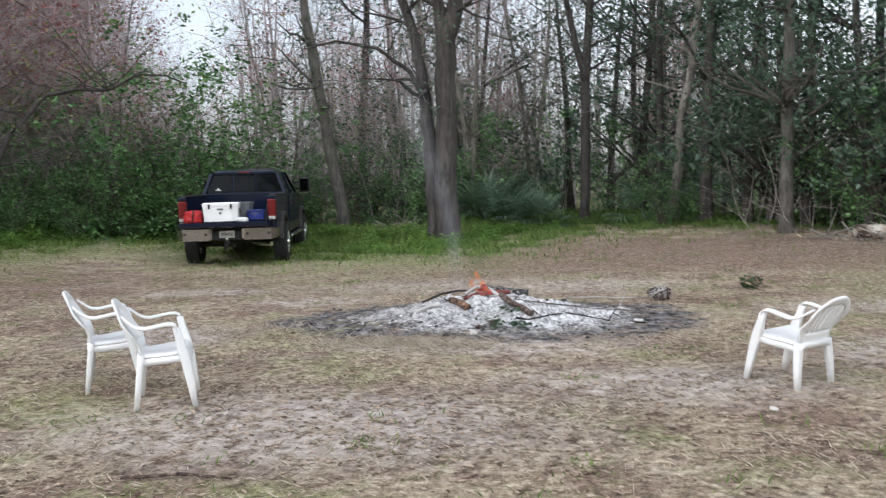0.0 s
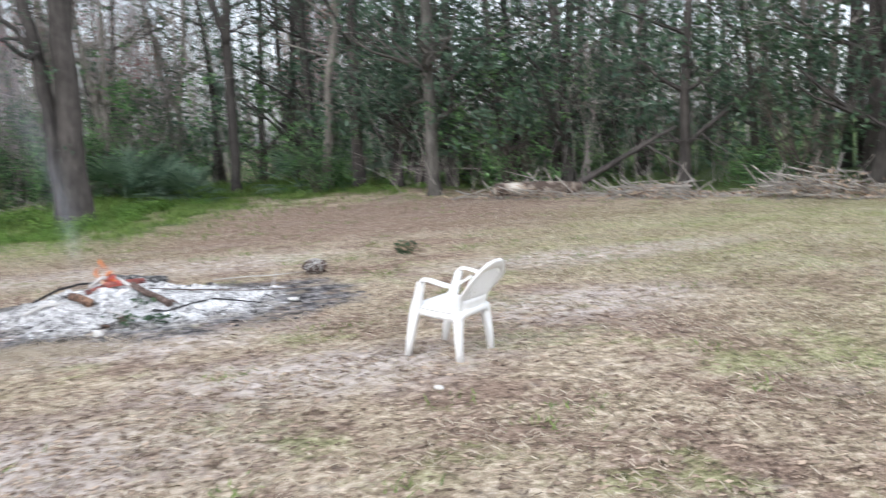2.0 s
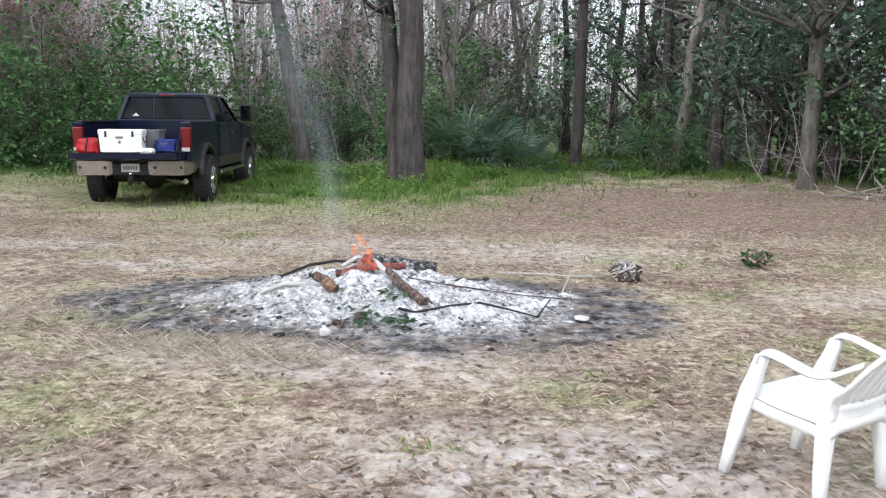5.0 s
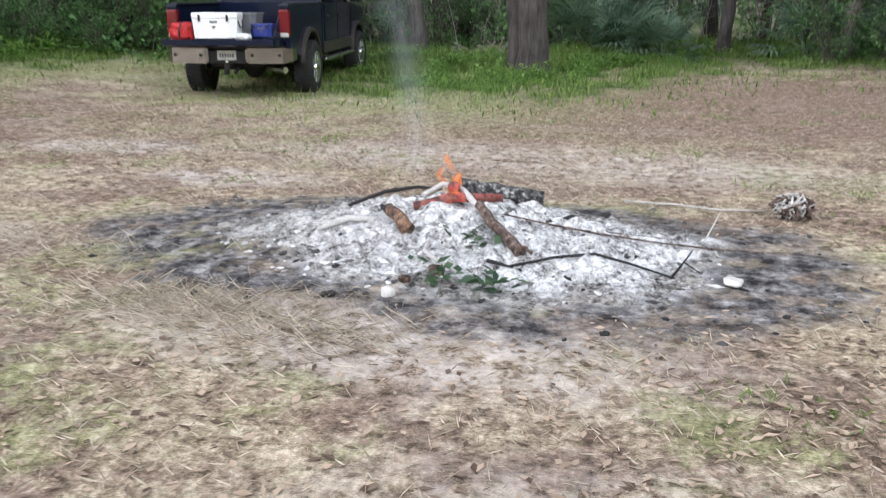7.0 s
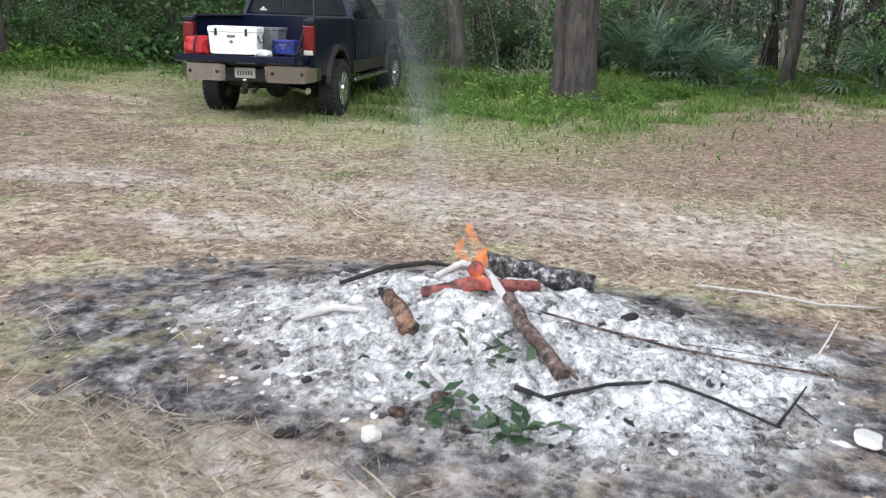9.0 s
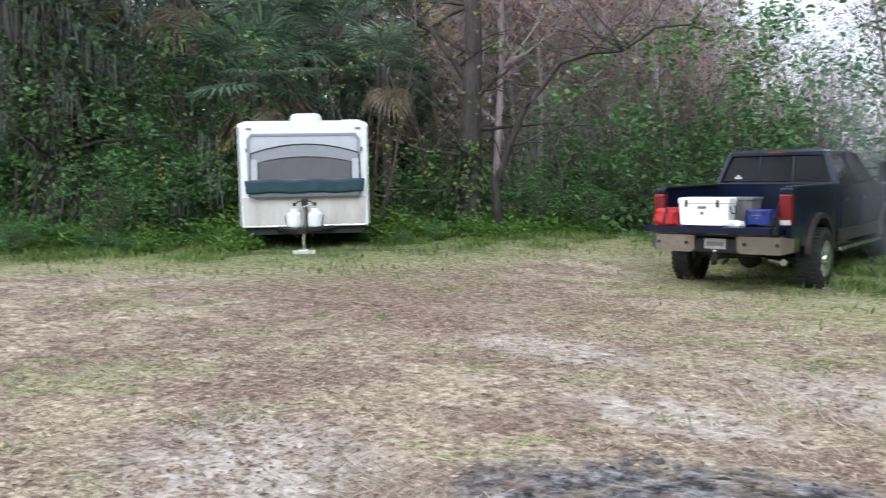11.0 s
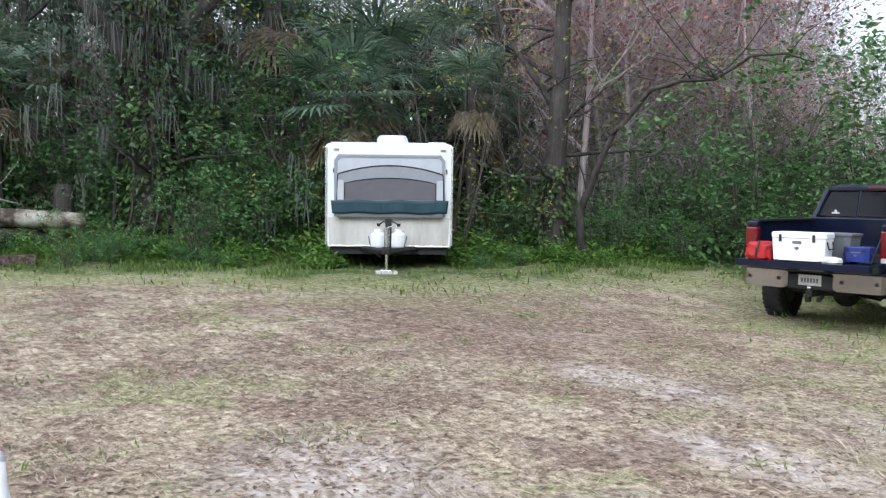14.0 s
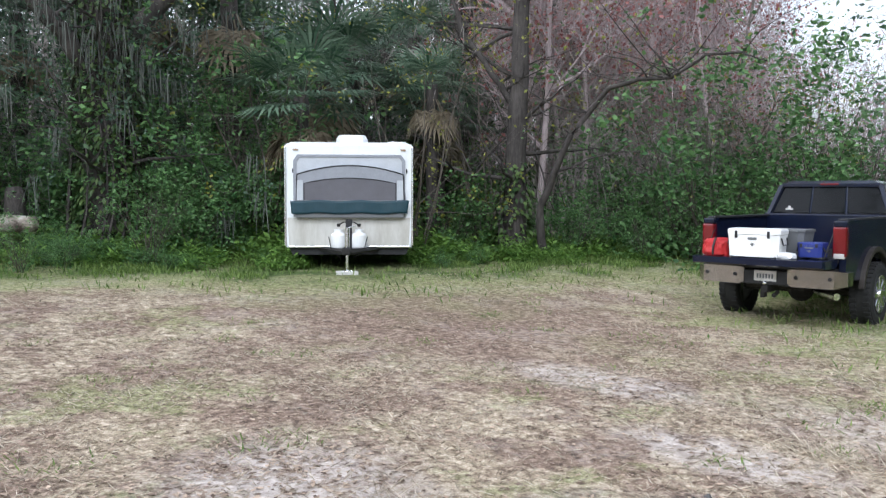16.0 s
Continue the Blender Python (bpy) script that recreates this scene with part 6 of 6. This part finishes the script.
def tangle(name, x, y, label, category, mats, seed):
    rng = random.Random(seed)
    pile = Pile()
    c = Vector(on(x, y, 0.08))
    for _ in range(90):
        d = unit(rng)
        e = unit(rng)
        p = c + Vector((d.x * 0.13, d.y * 0.1, d.z * 0.085))
        q = c + Vector((e.x * 0.15, e.y * 0.11, e.z * 0.09))
        m = (p + q) / 2 + unit(rng) * 0.05
        for v in (p, q, m):
            v.z = max(v.z, height(x, y) - 0.005)
        pile.tube([p, m, q], [0.009, 0.011, 0.006], 4, rng.randrange(2))
    tagged(new(name, pile.mesh(name, mats)), label, category)


tangle("root_ball", 1.08, 7.95, "round tangle of pale dry roots on the ground", "root ball", [ASH_WOOD, BROWN_WOOD], 8)
tangle("weed_clump", 2.4, 8.9, "dark clump of dead weeds in the grass", "weed", [DEAD_LEAF, SHRUB_DARK], 9)


def fresh_leaves():
    rng = random.Random(12)
    pile = Pile()
    for cx, cy, n, s in ((-0.68, 5.88, 34, 0.1), (-0.9, 5.95, 10, 0.06), (-0.72, 6.33, 16, 0.08), (-0.55, 5.9, 14, 0.06)):
        for _ in range(n):
            x, y = cx + rng.gauss(0, s), cy + rng.gauss(0, s * 0.7)
            a = rng.uniform(0, 6.3)
            d = Vector((math.cos(a), math.sin(a), rng.uniform(-0.1, 0.7))).normalized()
            nrm = Vector((rng.gauss(0, 0.5), rng.gauss(0, 0.5), 1)).normalized()
            pile.leaf(Vector(on(x, y, rng.uniform(0.01, 0.06))), d, nrm, rng.uniform(0.05, 0.11), rng.uniform(0.03, 0.06))
    tagged(new("leafy_sprig", pile.mesh("leafy_sprig", [SHRUB_DARK])), "wilted green leafy sprig thrown on the ash", "leaves", kind="stuff")


fresh_leaves()


def flames():
    rng = random.Random(3)
    fl = thing("flame", pose(-1.08, 7.05, height(-1.08, 7.05)), "small orange flame rising from the embers", "flame")
    for k, (dx, dy, h, w) in enumerate(((0, 0, 0.3, 0.035), (-0.05, 0.03, 0.2, 0.028), (0.05, -0.02, 0.17, 0.025), (0.08, -0.26, 0.11, 0.022))):
        def tongue(bm):
            rings = []
            for j in range(7):
                t = j / 6
                r = w * (0.55 + 1.1 * t) * (1 - t) ** 0.7 * 1.25 + 0.003
                cx, cy = dx + 0.035 * math.sin(t * 5 + k), dy + 0.02 * math.sin(t * 4 + 2 * k)
                rings.append([(cx + r * math.cos(a), cy + r * 0.6 * math.sin(a), h * t) for a in [2 * math.pi * i / 8 for i in range(8)]])
            loft(bm, rings)
        quick("tongue", fl, FLAME, tongue, "", True)
    sm = Pile()
    thick = []
    for k in range(3):
        a = k * 1.05 + 0.1
        s = Vector((math.cos(a), math.sin(a), 0))
        for j in range(17):
            t = j / 16
            c = Vector((-1.35 - 0.45 * t + 0.08 * math.sin(t * 6), 7.05 + 0.1 * math.sin(t * 5 + 1), 0.12 + 3.1 * t))
            w = 0.12 + 0.3 * t
            for i in range(9):
                u = i / 4 - 1
                sm.v.append(c + s * u * w)
                thick.append((1 - u * u) ** 2 * min(1, t * 6) * (1 - t))
        o = k * 17 * 9
        for j in range(16):
            for i in range(8):
                b = o + j * 9 + i
                sm.f.append((b, b + 1, b + 10, b + 9))
                sm.s.append(0)
    me = sm.mesh("smoke", [SMOKE], True)
    me.attributes.new("thick", "FLOAT", "POINT").data.foreach_set("value", thick)
    tagged(new("smoke", me), "thin blue-grey smoke drifting up from the fire", "smoke", kind="stuff")


flames()


# ---- single trees and woodland things ----
def big_tree(name, label, stems, bark, crown=None, leafm=OAK_LEAF, seed=1, per=12, twig=2, leaf=0.105):
    """A tree of given stems; each is (points, radii, from which share branches leave, how many)."""
    rng = random.Random(seed)
    ob = thing(name, pose(*stems[0][0][0]), label, "tree")
    base = Vector(stems[0][0][0])
    tips = []
    for pts, radii, start, count in stems:
        pile = Pile()
        pts = [Vector(p) - base for p in pts]
        fine, rad = [], []
        for i in range(len(pts) - 1):
            for k in range(4):
                t = k / 4
                fine.append(pts[i].lerp(pts[i + 1], t) + Vector((rng.gauss(0, 0.02), rng.gauss(0, 0.02), 0)))
                rad.append(radii[i] + (radii[i + 1] - radii[i]) * t)
        fine.append(pts[-1])
        rad.append(radii[-1])
        pile.tube(fine, rad, 12)
        for _ in range(count):
            k = rng.randrange(int(start * len(fine)), len(fine))
            a = rng.uniform(0, 2 * math.pi)
            d = Vector((math.cos(a), math.sin(a), rng.uniform(-0.1, 0.8))).normalized()
            grow(pile, rng, fine[k], d, rng.uniform(1.4, 3.0), min(rad[k] * 0.4, 0.06), twig, tips, 5, 0.05, (3, 4), 0, 0.28)
        piece("trunk", pile.mesh("trunk", [bark], True), ob)
    if crown and tips:
        piece("crown", leaves_at(tips, rng, per, 0.4, leaf, leaf * 0.5).mesh("crown", [leafm]), ob)
    return ob, tips


def rise(x, y, dz=-0.2):
    return (x, y, height(x, y, False) + dz)


big_tree("oak_tree", "large dark oak with two grown-together trunks beside the fire clearing", [
    ([rise(-2.68, 18.35), (-2.68, 18.35, 0.5), (-2.68, 18.35, 3.0), (-2.6, 18.35, 5.0), (-2.2, 18.3, 6.2), (-1.6, 18.2, 8.5)], [0.38, 0.29, 0.26, 0.25, 0.17, 0.1], 0.55, 9),
    ([rise(-2.98, 18.55), (-3.0, 18.55, 0.4), (-3.06, 18.6, 2.2), (-3.2, 18.65, 3.6), (-3.4, 18.7, 5.0), (-3.8, 18.8, 6.4), (-4.2, 19.0, 8.5)], [0.28, 0.2, 0.18, 0.15, 0.13, 0.11, 0.06], 0.5, 8),
    ([(-2.62, 18.35, 4.5), (-2.75, 18.3, 5.6), (-3.0, 18.2, 6.8), (-3.1, 18.2, 8.6)], [0.17, 0.15, 0.12, 0.08], 0.4, 5),
    ([(-3.2, 18.65, 3.5), (-3.5, 18.4, 4.2), (-4.2, 17.9, 4.75), (-5.2, 17.8, 4.95), (-6.0, 17.8, 4.8)], [0.07, 0.055, 0.045, 0.03, 0.015], 0.4, 4),
], BARK, True, OAK_LEAF, 51, 7)
big_tree("leaning_tree", "grey leaning trunk rising out of green grass", [([rise(-6.35, 22.6), (-6.35, 22.6, 0.6), (-6.75, 22.5, 3.2), (-7.1, 22.4, 5.6), (-7.4, 22.3, 8.5)], [0.28, 0.19, 0.175, 0.15, 0.09], 0.45, 12)], BARK_LICHEN, True, OAK_LEAF, 52, 6)
big_tree("forked_tree", "dark forked trunk at the edge of woods", [([rise(0.9, 22.85), (0.9, 22.85, 0.5), (0.98, 22.85, 3.0), (1.0, 22.85, 4.6), (1.2, 22.8, 7.0), (1.3, 22.8, 9.5)], [0.2, 0.15, 0.14, 0.13, 0.11, 0.06], 0.5, 10), ([(0.98, 22.85, 4.3), (0.72, 22.8, 5.4), (0.45, 22.75, 6.6), (0.2, 22.7, 9)], [0.11, 0.1, 0.08, 0.05], 0.3, 6)], BARK, True, OAK_LEAF, 53, 12)
big_tree("slanting_tree", "slim slanting trunk among undergrowth", [([rise(3.36, 22.0), (3.4, 22.0, 1.0), (3.6, 22.0, 3.2), (4.0, 21.9, 5.4), (4.25, 21.9, 8.5)], [0.17, 0.13, 0.12, 0.11, 0.06], 0.55, 8)], BARK_GREY, True, OAK_LEAF, 54, 10)
big_tree("straight_tree", "tall dark straight trunk in the woods", [([rise(4.22, 21.8), (4.22, 21.8, 1.0), (4.3, 21.8, 4.0), (4.5, 21.8, 9.0)], [0.22, 0.165, 0.15, 0.1], 0.6, 8)], BARK, True, OAK_LEAF, 55, 10)
big_tree("grey_trunk_tree", "grey trunk with dense dark evergreen boughs", [([rise(5.45, 18.4), (5.45, 18.4, 0.6), (5.47, 18.4, 3.0), (5.5, 18.4, 6.0), (5.6, 18.4, 9.0)], [0.21, 0.165, 0.15, 0.12, 0.06], 0.36, 26)], BARK_LICHEN, True, OAK_LEAF, 56, 20)
big_tree("thin_tree", "thin dark trunk standing behind others", [([rise(3.2, 23.6), (3.2, 23.6, 3.0), (3.25, 23.6, 9.0)], [0.14, 0.11, 0.07], 0.6, 6)], BARK, True, OAK_LEAF, 57, 10)
big_tree("branching_tree", "half-bare tree with ivy and a long reaching limb", [
    ([rise(-14.85, 16.7), (-14.85, 16.7, 0.8), (-14.8, 16.7, 3.2), (-14.75, 16.75, 5.4), (-14.5, 16.8, 7.6), (-14.3, 16.8, 9.5)], [0.34, 0.27, 0.23, 0.19, 0.13, 0.07], 0.3, 22),
    ([rise(-14.1, 16.9), (-13.9, 16.6, 1.4), (-13.1, 16.7, 2.9), (-12.2, 16.9, 3.85), (-11.4, 16.9, 3.95), (-10.6, 16.9, 3.9), (-9.9, 17.0, 4.25), (-9.2, 17.0, 4.2), (-8.7, 17.05, 4.0)], [0.11, 0.085, 0.065, 0.05, 0.045, 0.038, 0.03, 0.022, 0.01], 0.2, 18),
    ([(-14.8, 16.7, 3.6), (-15.2, 16.3, 4.4), (-15.8, 15.9, 5.4), (-16.2, 15.6, 7.0)], [0.09, 0.07, 0.06, 0.03], 0.2, 10),
], BARK, True, YELLOW_LEAF, 58, 1, 2, 0.1)
_vine_tree, _tips = big_tree("vine_covered_tree", "huge trunk wrapped in vines and hanging moss", [
    ([rise(-19.4, 8.9), (-19.4, 8.9, 1.4), (-19.4, 8.85, 4.0), (-19.2, 8.8, 6.5), (-18.9, 8.8, 9.5)], [0.62, 0.5, 0.46, 0.4, 0.2], 0.35, 24),
    ([(-19.3, 8.9, 4.4), (-18.9, 9.6, 5.4), (-18.4, 10.4, 6.4), (-18.0, 11.2, 7.6)], [0.24, 0.2, 0.16, 0.1], 0.2, 5),
    ([(-19.4, 8.8, 3.8), (-19.2, 8.0, 5.0), (-19.0, 7.0, 5.9), (-18.8, 6.0, 6.5)], [0.22, 0.18, 0.14, 0.08], 0.2, 7),
], BARK, True, OAK_LEAF, 59, 12)
piece("hanging_moss", moss_mesh(21, _tips, 120, 1.0), _vine_tree)


def vines(ob, radius, z0, z1, count, seed, lean=(0, 0), base=0.9):
    """Climbing leaves round a trunk, in the space of the tree."""
    rng = random.Random(seed)
    pile, stem = Pile(), Pile()
    for _ in range(count):
        a, z = rng.uniform(0, 2 * math.pi), rng.uniform(z0, z1)
        r = radius * (1.25 - 0.25 * z / z1) + abs(rng.gauss(0, 0.14))
        p = Vector((math.cos(a) * r + lean[0] * z, math.sin(a) * r + lean[1] * z, z))
        d = Vector((math.cos(a) * 0.6, math.sin(a) * 0.6, rng.uniform(-1.2, 0.2))).normalized()
        pile.leaf(p, d, Vector((math.cos(a), math.sin(a), 0.5)).normalized(), rng.uniform(0.09, 0.2), rng.uniform(0.06, 0.12))
    for _ in range(count // 170):
        a = rng.uniform(0, 2 * math.pi)
        r = radius * 1.3
        pts = [Vector((math.cos(a + 0.3 * math.sin(k)) * (r + 0.5 * radius * (1 - k / 6) ** 2), math.sin(a + 0.3 * math.sin(k)) * (r + 0.5 * radius * (1 - k / 6) ** 2), z1 * 0.8 * k / 6)) for k in range(7)]
        stem.tube(pts, [0.03, 0.026, 0.022, 0.02, 0.016, 0.014, 0.01], 4)
    tagged(piece("vine_foliage", pile.mesh("vine_foliage", [VINE]), ob), kind="stuff")
    if stem.v:
        tagged(piece("vine_stem", stem.mesh("vine_stem", [BARK]), ob), kind="stuff")


vines(_vine_tree, 0.5, 0.6, 7.5, 5200, 61)
for _o in [o for o in scene.objects if o.name == "branching_tree"]:
    vines(_o, 0.26, 0.1, 2.4, 700, 62)

# fallen wood at the west edge
log("fallen_log", [(-18.7, 7.3, 1.02), (-18.75, 6.7, 1.06), (-18.8, 6.1, 1.1), (-18.9, 5.5, 1.12)], [0.17, 0.175, 0.18, 0.18], BIRCH, "thick fallen log with peeling pale bark in weeds", sides=14, rough=0.05, seed=20)
log("log_support", [(-18.95, 7.0, 0.5), (-18.95, 6.4, 0.72), (-18.95, 5.4, 0.75), (-19.1, 4.4, 0.5)], [0.17, 0.18, 0.18, 0.16], BARK, "dark rotting log under a fallen one", sides=10, rough=0.1, seed=21)
log("tree_stump", [(-20.2, 7.2, 0.3), (-20.2, 7.2, 1.0), (-20.25, 7.2, 1.7)], [0.26, 0.22, 0.2], BARK, "broken dark tree stump in undergrowth", "stump", 12, 0.12, 22)
log("dead_branch", [(-18.6, 3.6, 0.8), (-18.7, 4.6, 1.35), (-18.8, 5.4, 1.55), (-19.0, 6.2, 1.35)], [0.03, 0.035, 0.03, 0.015], BARK_PALE, "bare bleached branch on a heap of wood", "branch", 7, 0.1, 23, twigs=[([(-18.7, 4.6, 1.35), (-18.5, 5.0, 1.75), (-18.6, 5.6, 2.0)], 0.02), ([(-18.8, 5.4, 1.55), (-18.6, 5.8, 1.8), (-18.7, 6.1, 2.2)], 0.015), ([(-18.6, 4.0, 1.0), (-18.4, 4.5, 1.1), (-18.4, 5.2, 1.05)], 0.016)])
log("rail_branch", [(-18.7, 9.9, 0.85), (-18.4, 10.6, 0.92), (-18.1, 11.4, 0.93), (-17.9, 11.8, 0.9)], [0.035, 0.04, 0.035, 0.03], BARK_PALE, "grey fallen pole lying across shrubs", "branch", 7, 0.1, 24)


def timber():
    ob = thing("timber_beam", pose(-17.05, 5.1, height(-17.05, 5.1), 0, 0, 84), "weathered dark timber beam lying on the ground", "beam")
    quick("beam", ob, BROWN_WOOD, lambda bm: box(bm, (-1.2, -0.11, 0.0), (1.0, 0.11, 0.19), 0.012))


timber()


def brush_heap(name, x, y, long, wide, tall, turn, seed, label, leaf=DEAD_LEAF):
    rng = random.Random(seed)
    ob = thing(name, pose(x, y, height(x, y, False), 0, 0, turn), label, "brush pile", "brush piles")
    pile, lv = Pile(), Pile()
    for _ in range(150):
        u = rng.gauss(0, 0.4)
        p = Vector((u * long, rng.gauss(0, 0.35) * wide, abs(rng.gauss(0, 0.3)) * tall * max(0.2, 1 - abs(u))))
        d = Vector((rng.gauss(0, 1), rng.gauss(0, 0.6), rng.gauss(0.05, 0.25))).normalized()
        l = rng.uniform(0.4, 1.5)
        a, b = p - d * l / 2, p + d * l / 2
        m = p + unit(rng) * 0.08
        a.z, b.z, m.z = max(a.z, 0.01), max(b.z, 0.01), max(m.z, 0.01)
        r = rng.uniform(0.006, 0.022)
        pile.tube([a, m, b], [r, r * 0.8, r * 0.4], 4)
    for _ in range(1100):
        u = rng.gauss(0, 0.42)
        p = Vector((u * long, rng.gauss(0, 0.4) * wide, abs(rng.gauss(0, 0.28)) * tall * max(0.15, 1 - abs(u))))
        lv.leaf(p, unit(rng), unit(rng), rng.uniform(0.06, 0.15), rng.uniform(0.03, 0.06))
    tagged(piece("brushwood", pile.mesh("brushwood", [BARK_PALE]), ob), kind="stuff")
    tagged(piece("leaf_litter", lv.mesh("leaf_litter", [leaf]), ob), kind="stuff")


brush_heap("brush_pile", 7.0, 16.3, 1.7, 0.7, 0.45, -52, 70, "low heap of cut branches and dead leaves")
brush_heap("brush_pile", 8.9, 13.9, 1.5, 0.7, 0.4, -55, 71, "low heap of grey sticks along the woods")
brush_heap("brush_pile", 10.9, 11.4, 1.8, 0.9, 0.75, -52, 72, "tall heap of tangled pale brushwood")
brush_heap("brush_pile", 12.2, 9.0, 1.5, 0.8, 0.5, -60, 73, "heap of dry branches at the wood's edge")
brush_heap("brush_pile", -4.4, 22.0, 0.8, 0.5, 0.5, 10, 74, "small dark heap of sticks in the grass")
log("cut_log", [(6.4, 16.6, 0.18), (7.2, 16.0, 0.2), (8.0, 15.3, 0.18)], [0.15, 0.16, 0.14], BIRCH, "short cut tree trunk lying on the litter", sides=12, rough=0.06, seed=25)
log("leaning_branch", [(7.9, 15.8, 0.15), (8.7, 15.5, 0.6), (9.4, 15.1, 1.05), (10.0, 14.8, 1.4)], [0.08, 0.07, 0.06, 0.04], BARK, "broken branch leaning over the brush heap", "branch", 8, 0.08, 26, twigs=[([(9.4, 15.1, 1.05), (10.0, 14.7, 1.1), (10.6, 14.3, 1.1)], 0.03), ([(8.9, 15.4, 0.7), (8.95, 15.3, 0.4), (9.0, 15.2, 0.05)], 0.025), ([(9.4, 15.1, 1.05), (9.9, 14.6, 0.6), (10.3, 14.3, 0.05)], 0.03)])


# ---- plants of the edge that stand out ----
def extra_plants():
    rng = random.Random(91)
    for x, y, key, size in ((-1.2, 21.4, "palmetto", 0.9), (-0.4, 21.1, "palmetto", 0.75), (2.6, 22.2, "palmetto", 0.9), (3.0, 21.2, "shrub", 0.55), (-16.6, 15.6, "palm", 0.75), (-17.3, 12.5, "palm", 0.95), (-20.5, 12.2, "palm", 1.15), (-19.9, 11.0, "palmetto", 1.4), (-19.4, 14.2, "palm", 1.2), (-18.2, 17.0, "palm", 0.9), (-21.5, 6.0, "palm", 1.0), (-22.0, 4.0, "palm", 1.2), (-18.4, 10.5, "shrub", 0.8), (-17.9, 9.8, "shrub", 0.55), (-19.5, 10.3, "shrub", 1.2), (-18.9, 11.6, "shrub", 1.25), (-20.2, 9.9, "dark", 1.3),
                            (-9.6, 20.9, "shrub", 1.25), (-11.0, 20.4, "shrub", 1.1), (-12.3, 20.2, "shrub", 1.3), (-13.6, 20.0, "shrub", 1.0), (-12.8, 18.9, "shrub", 0.55), (-14.3, 18.0, "shrub", 0.6), (-15.5, 17.6, "shrub", 0.8), (-11.6, 19.6, "shrub", 0.5), (-10.2, 20.2, "shrub", 0.6), (-16.6, 6.6, "shrub", 0.3), (-18.6, 7.5, "shrub", 0.4), (-18.4, 5.6, "shrub", 0.42), (-18.2, 4.2, "shrub", 0.5), (-15.4, 15.6, "shrub", 0.35), (-8.9, 21.8, "yellow", 0.9), (-16.2, 17.0, "yellow", 1.3), (-15.6, 14.4, "yellow", 1.1), (-18.0, 12.2, "yellow", 1.4), (-12.5, 21.5, "yellow", 0.9), (-10.5, 22.0, "shrub", 1.4), (-17.5, 10.1, "shrub", 0.9), (-17.0, 9.0, "shrub", 0.5), (-18.2, 11.3, "shrub", 1.1), (-16.4, 16.0, "shrub", 1.1), (-17.6, 8.3, "shrub", 0.35), (-16.9, 7.4, "shrub", 0.28), (-19.0, 21.0, "bare", 1.0), (-17.6, 22.0, "red", 1.1), (-16.4, 21.4, "bare", 0.95), (-20.5, 22.5, "red", 1.15), (-18.6, 24.0, "bare", 1.0), (-16.0, 23.5, "red", 1.05), (-21.0, 25.0, "bare", 1.05), (-15.0, 22.2, "red", 1.0), (-22.5, 21.0, "bare", 1.1), (-14.2, 23.5, "bare", 0.9), (-19.5, 19.0, "thicket", 1.3), (-17.8, 20.2, "thicket", 1.4), (-16.0, 20.0, "thicket", 1.2), (-14.6, 21.2, "thicket", 1.2), (-13.4, 22.5, "red", 0.9), (-20.2, 17.6, "palm", 1.0), (6.6, 20.6, "oak", 1.25), (7.6, 18.9, "oak", 1.2), (5.3, 21.8, "oak", 1.3), (8.7, 17.6, "oak", 1.2), (6.2, 23.6, "oak", 1.4), (9.5, 20.0, "oak", 1.4), (3.4, 24.6, "oak", 1.3)):
        put_plant(key, rng, x, y, size)
    # a bank of sunlit shrubs between the vine-covered trunk and the trailer
    for _ in range(16):
        y = rng.uniform(9.6, 14.0)
        x = -19.3 + 0.25 * (y - 9.6) + rng.uniform(-1.6, 0.6)
        if free(x, y, 0.5):
            put_plant("shrub", rng, x, y, rng.uniform(0.8, 1.15))
    # reddish maples behind the limb of the half-bare tree, low ones under the gap
    for _ in range(20):
        a, r = rng.uniform(0.585, 0.83), rng.uniform(20, 33)
        put_plant("red", rng, -1 - r * math.sin(a), 4 + r * math.cos(a), rng.uniform(1.15, 1.5))
    for _ in range(8):
        a, r = rng.uniform(0.42, 0.58), rng.uniform(24, 36)
        put_plant("red", rng, -1 - r * math.sin(a), 4 + r * math.cos(a), 1.0)
    # a belt of weeds at the foot of the woods
    for k in range(len(LUSH) - 2):
        (ax, ay), (bx, by) = LUSH[k], LUSH[k + 1]
        l = math.hypot(bx - ax, by - ay)
        if ax > 4:
            continue
        for _ in range(int(l * 7)):
            t, d = rng.random(), rng.uniform(0.5, 5.0) if ax > -10 else rng.uniform(0.6, 3.6)
            x, y = ax + (bx - ax) * t - (by - ay) / l * d, ay + (by - ay) * t + (bx - ax) / l * d
            if free(x, y, -0.3) and beyond(LUSH, x, y) > 0.4 and noise.noise((x * 0.5, y * 0.5, 21)) > -0.25:
                put_plant("weed", rng, x, y, rng.uniform(0.75, 1.3) * (0.45 + 0.55 * smooth(0.4, 2.2, beyond(LUSH, x, y))) * (1.0 if x < -10 else 0.6))
    # weeds along the front of the green strip
    for k in range(26):
        i = rng.randrange(2, 9)
        t = rng.random()
        (ax, ay), (bx, by) = LUSH[i], LUSH[i + 1]
        x, y = ax + (bx - ax) * t, ay + (by - ay) * t
        d = rng.uniform(0.5, 2.2)
        l = math.hypot(bx - ax, by - ay)
        x, y = x - (by - ay) / l * d, y + (bx - ax) / l * d
        if free(x, y, 0.2):
            put_plant("shrub", rng, x, y, rng.uniform(0.16, 0.3), 1)


extra_plants()
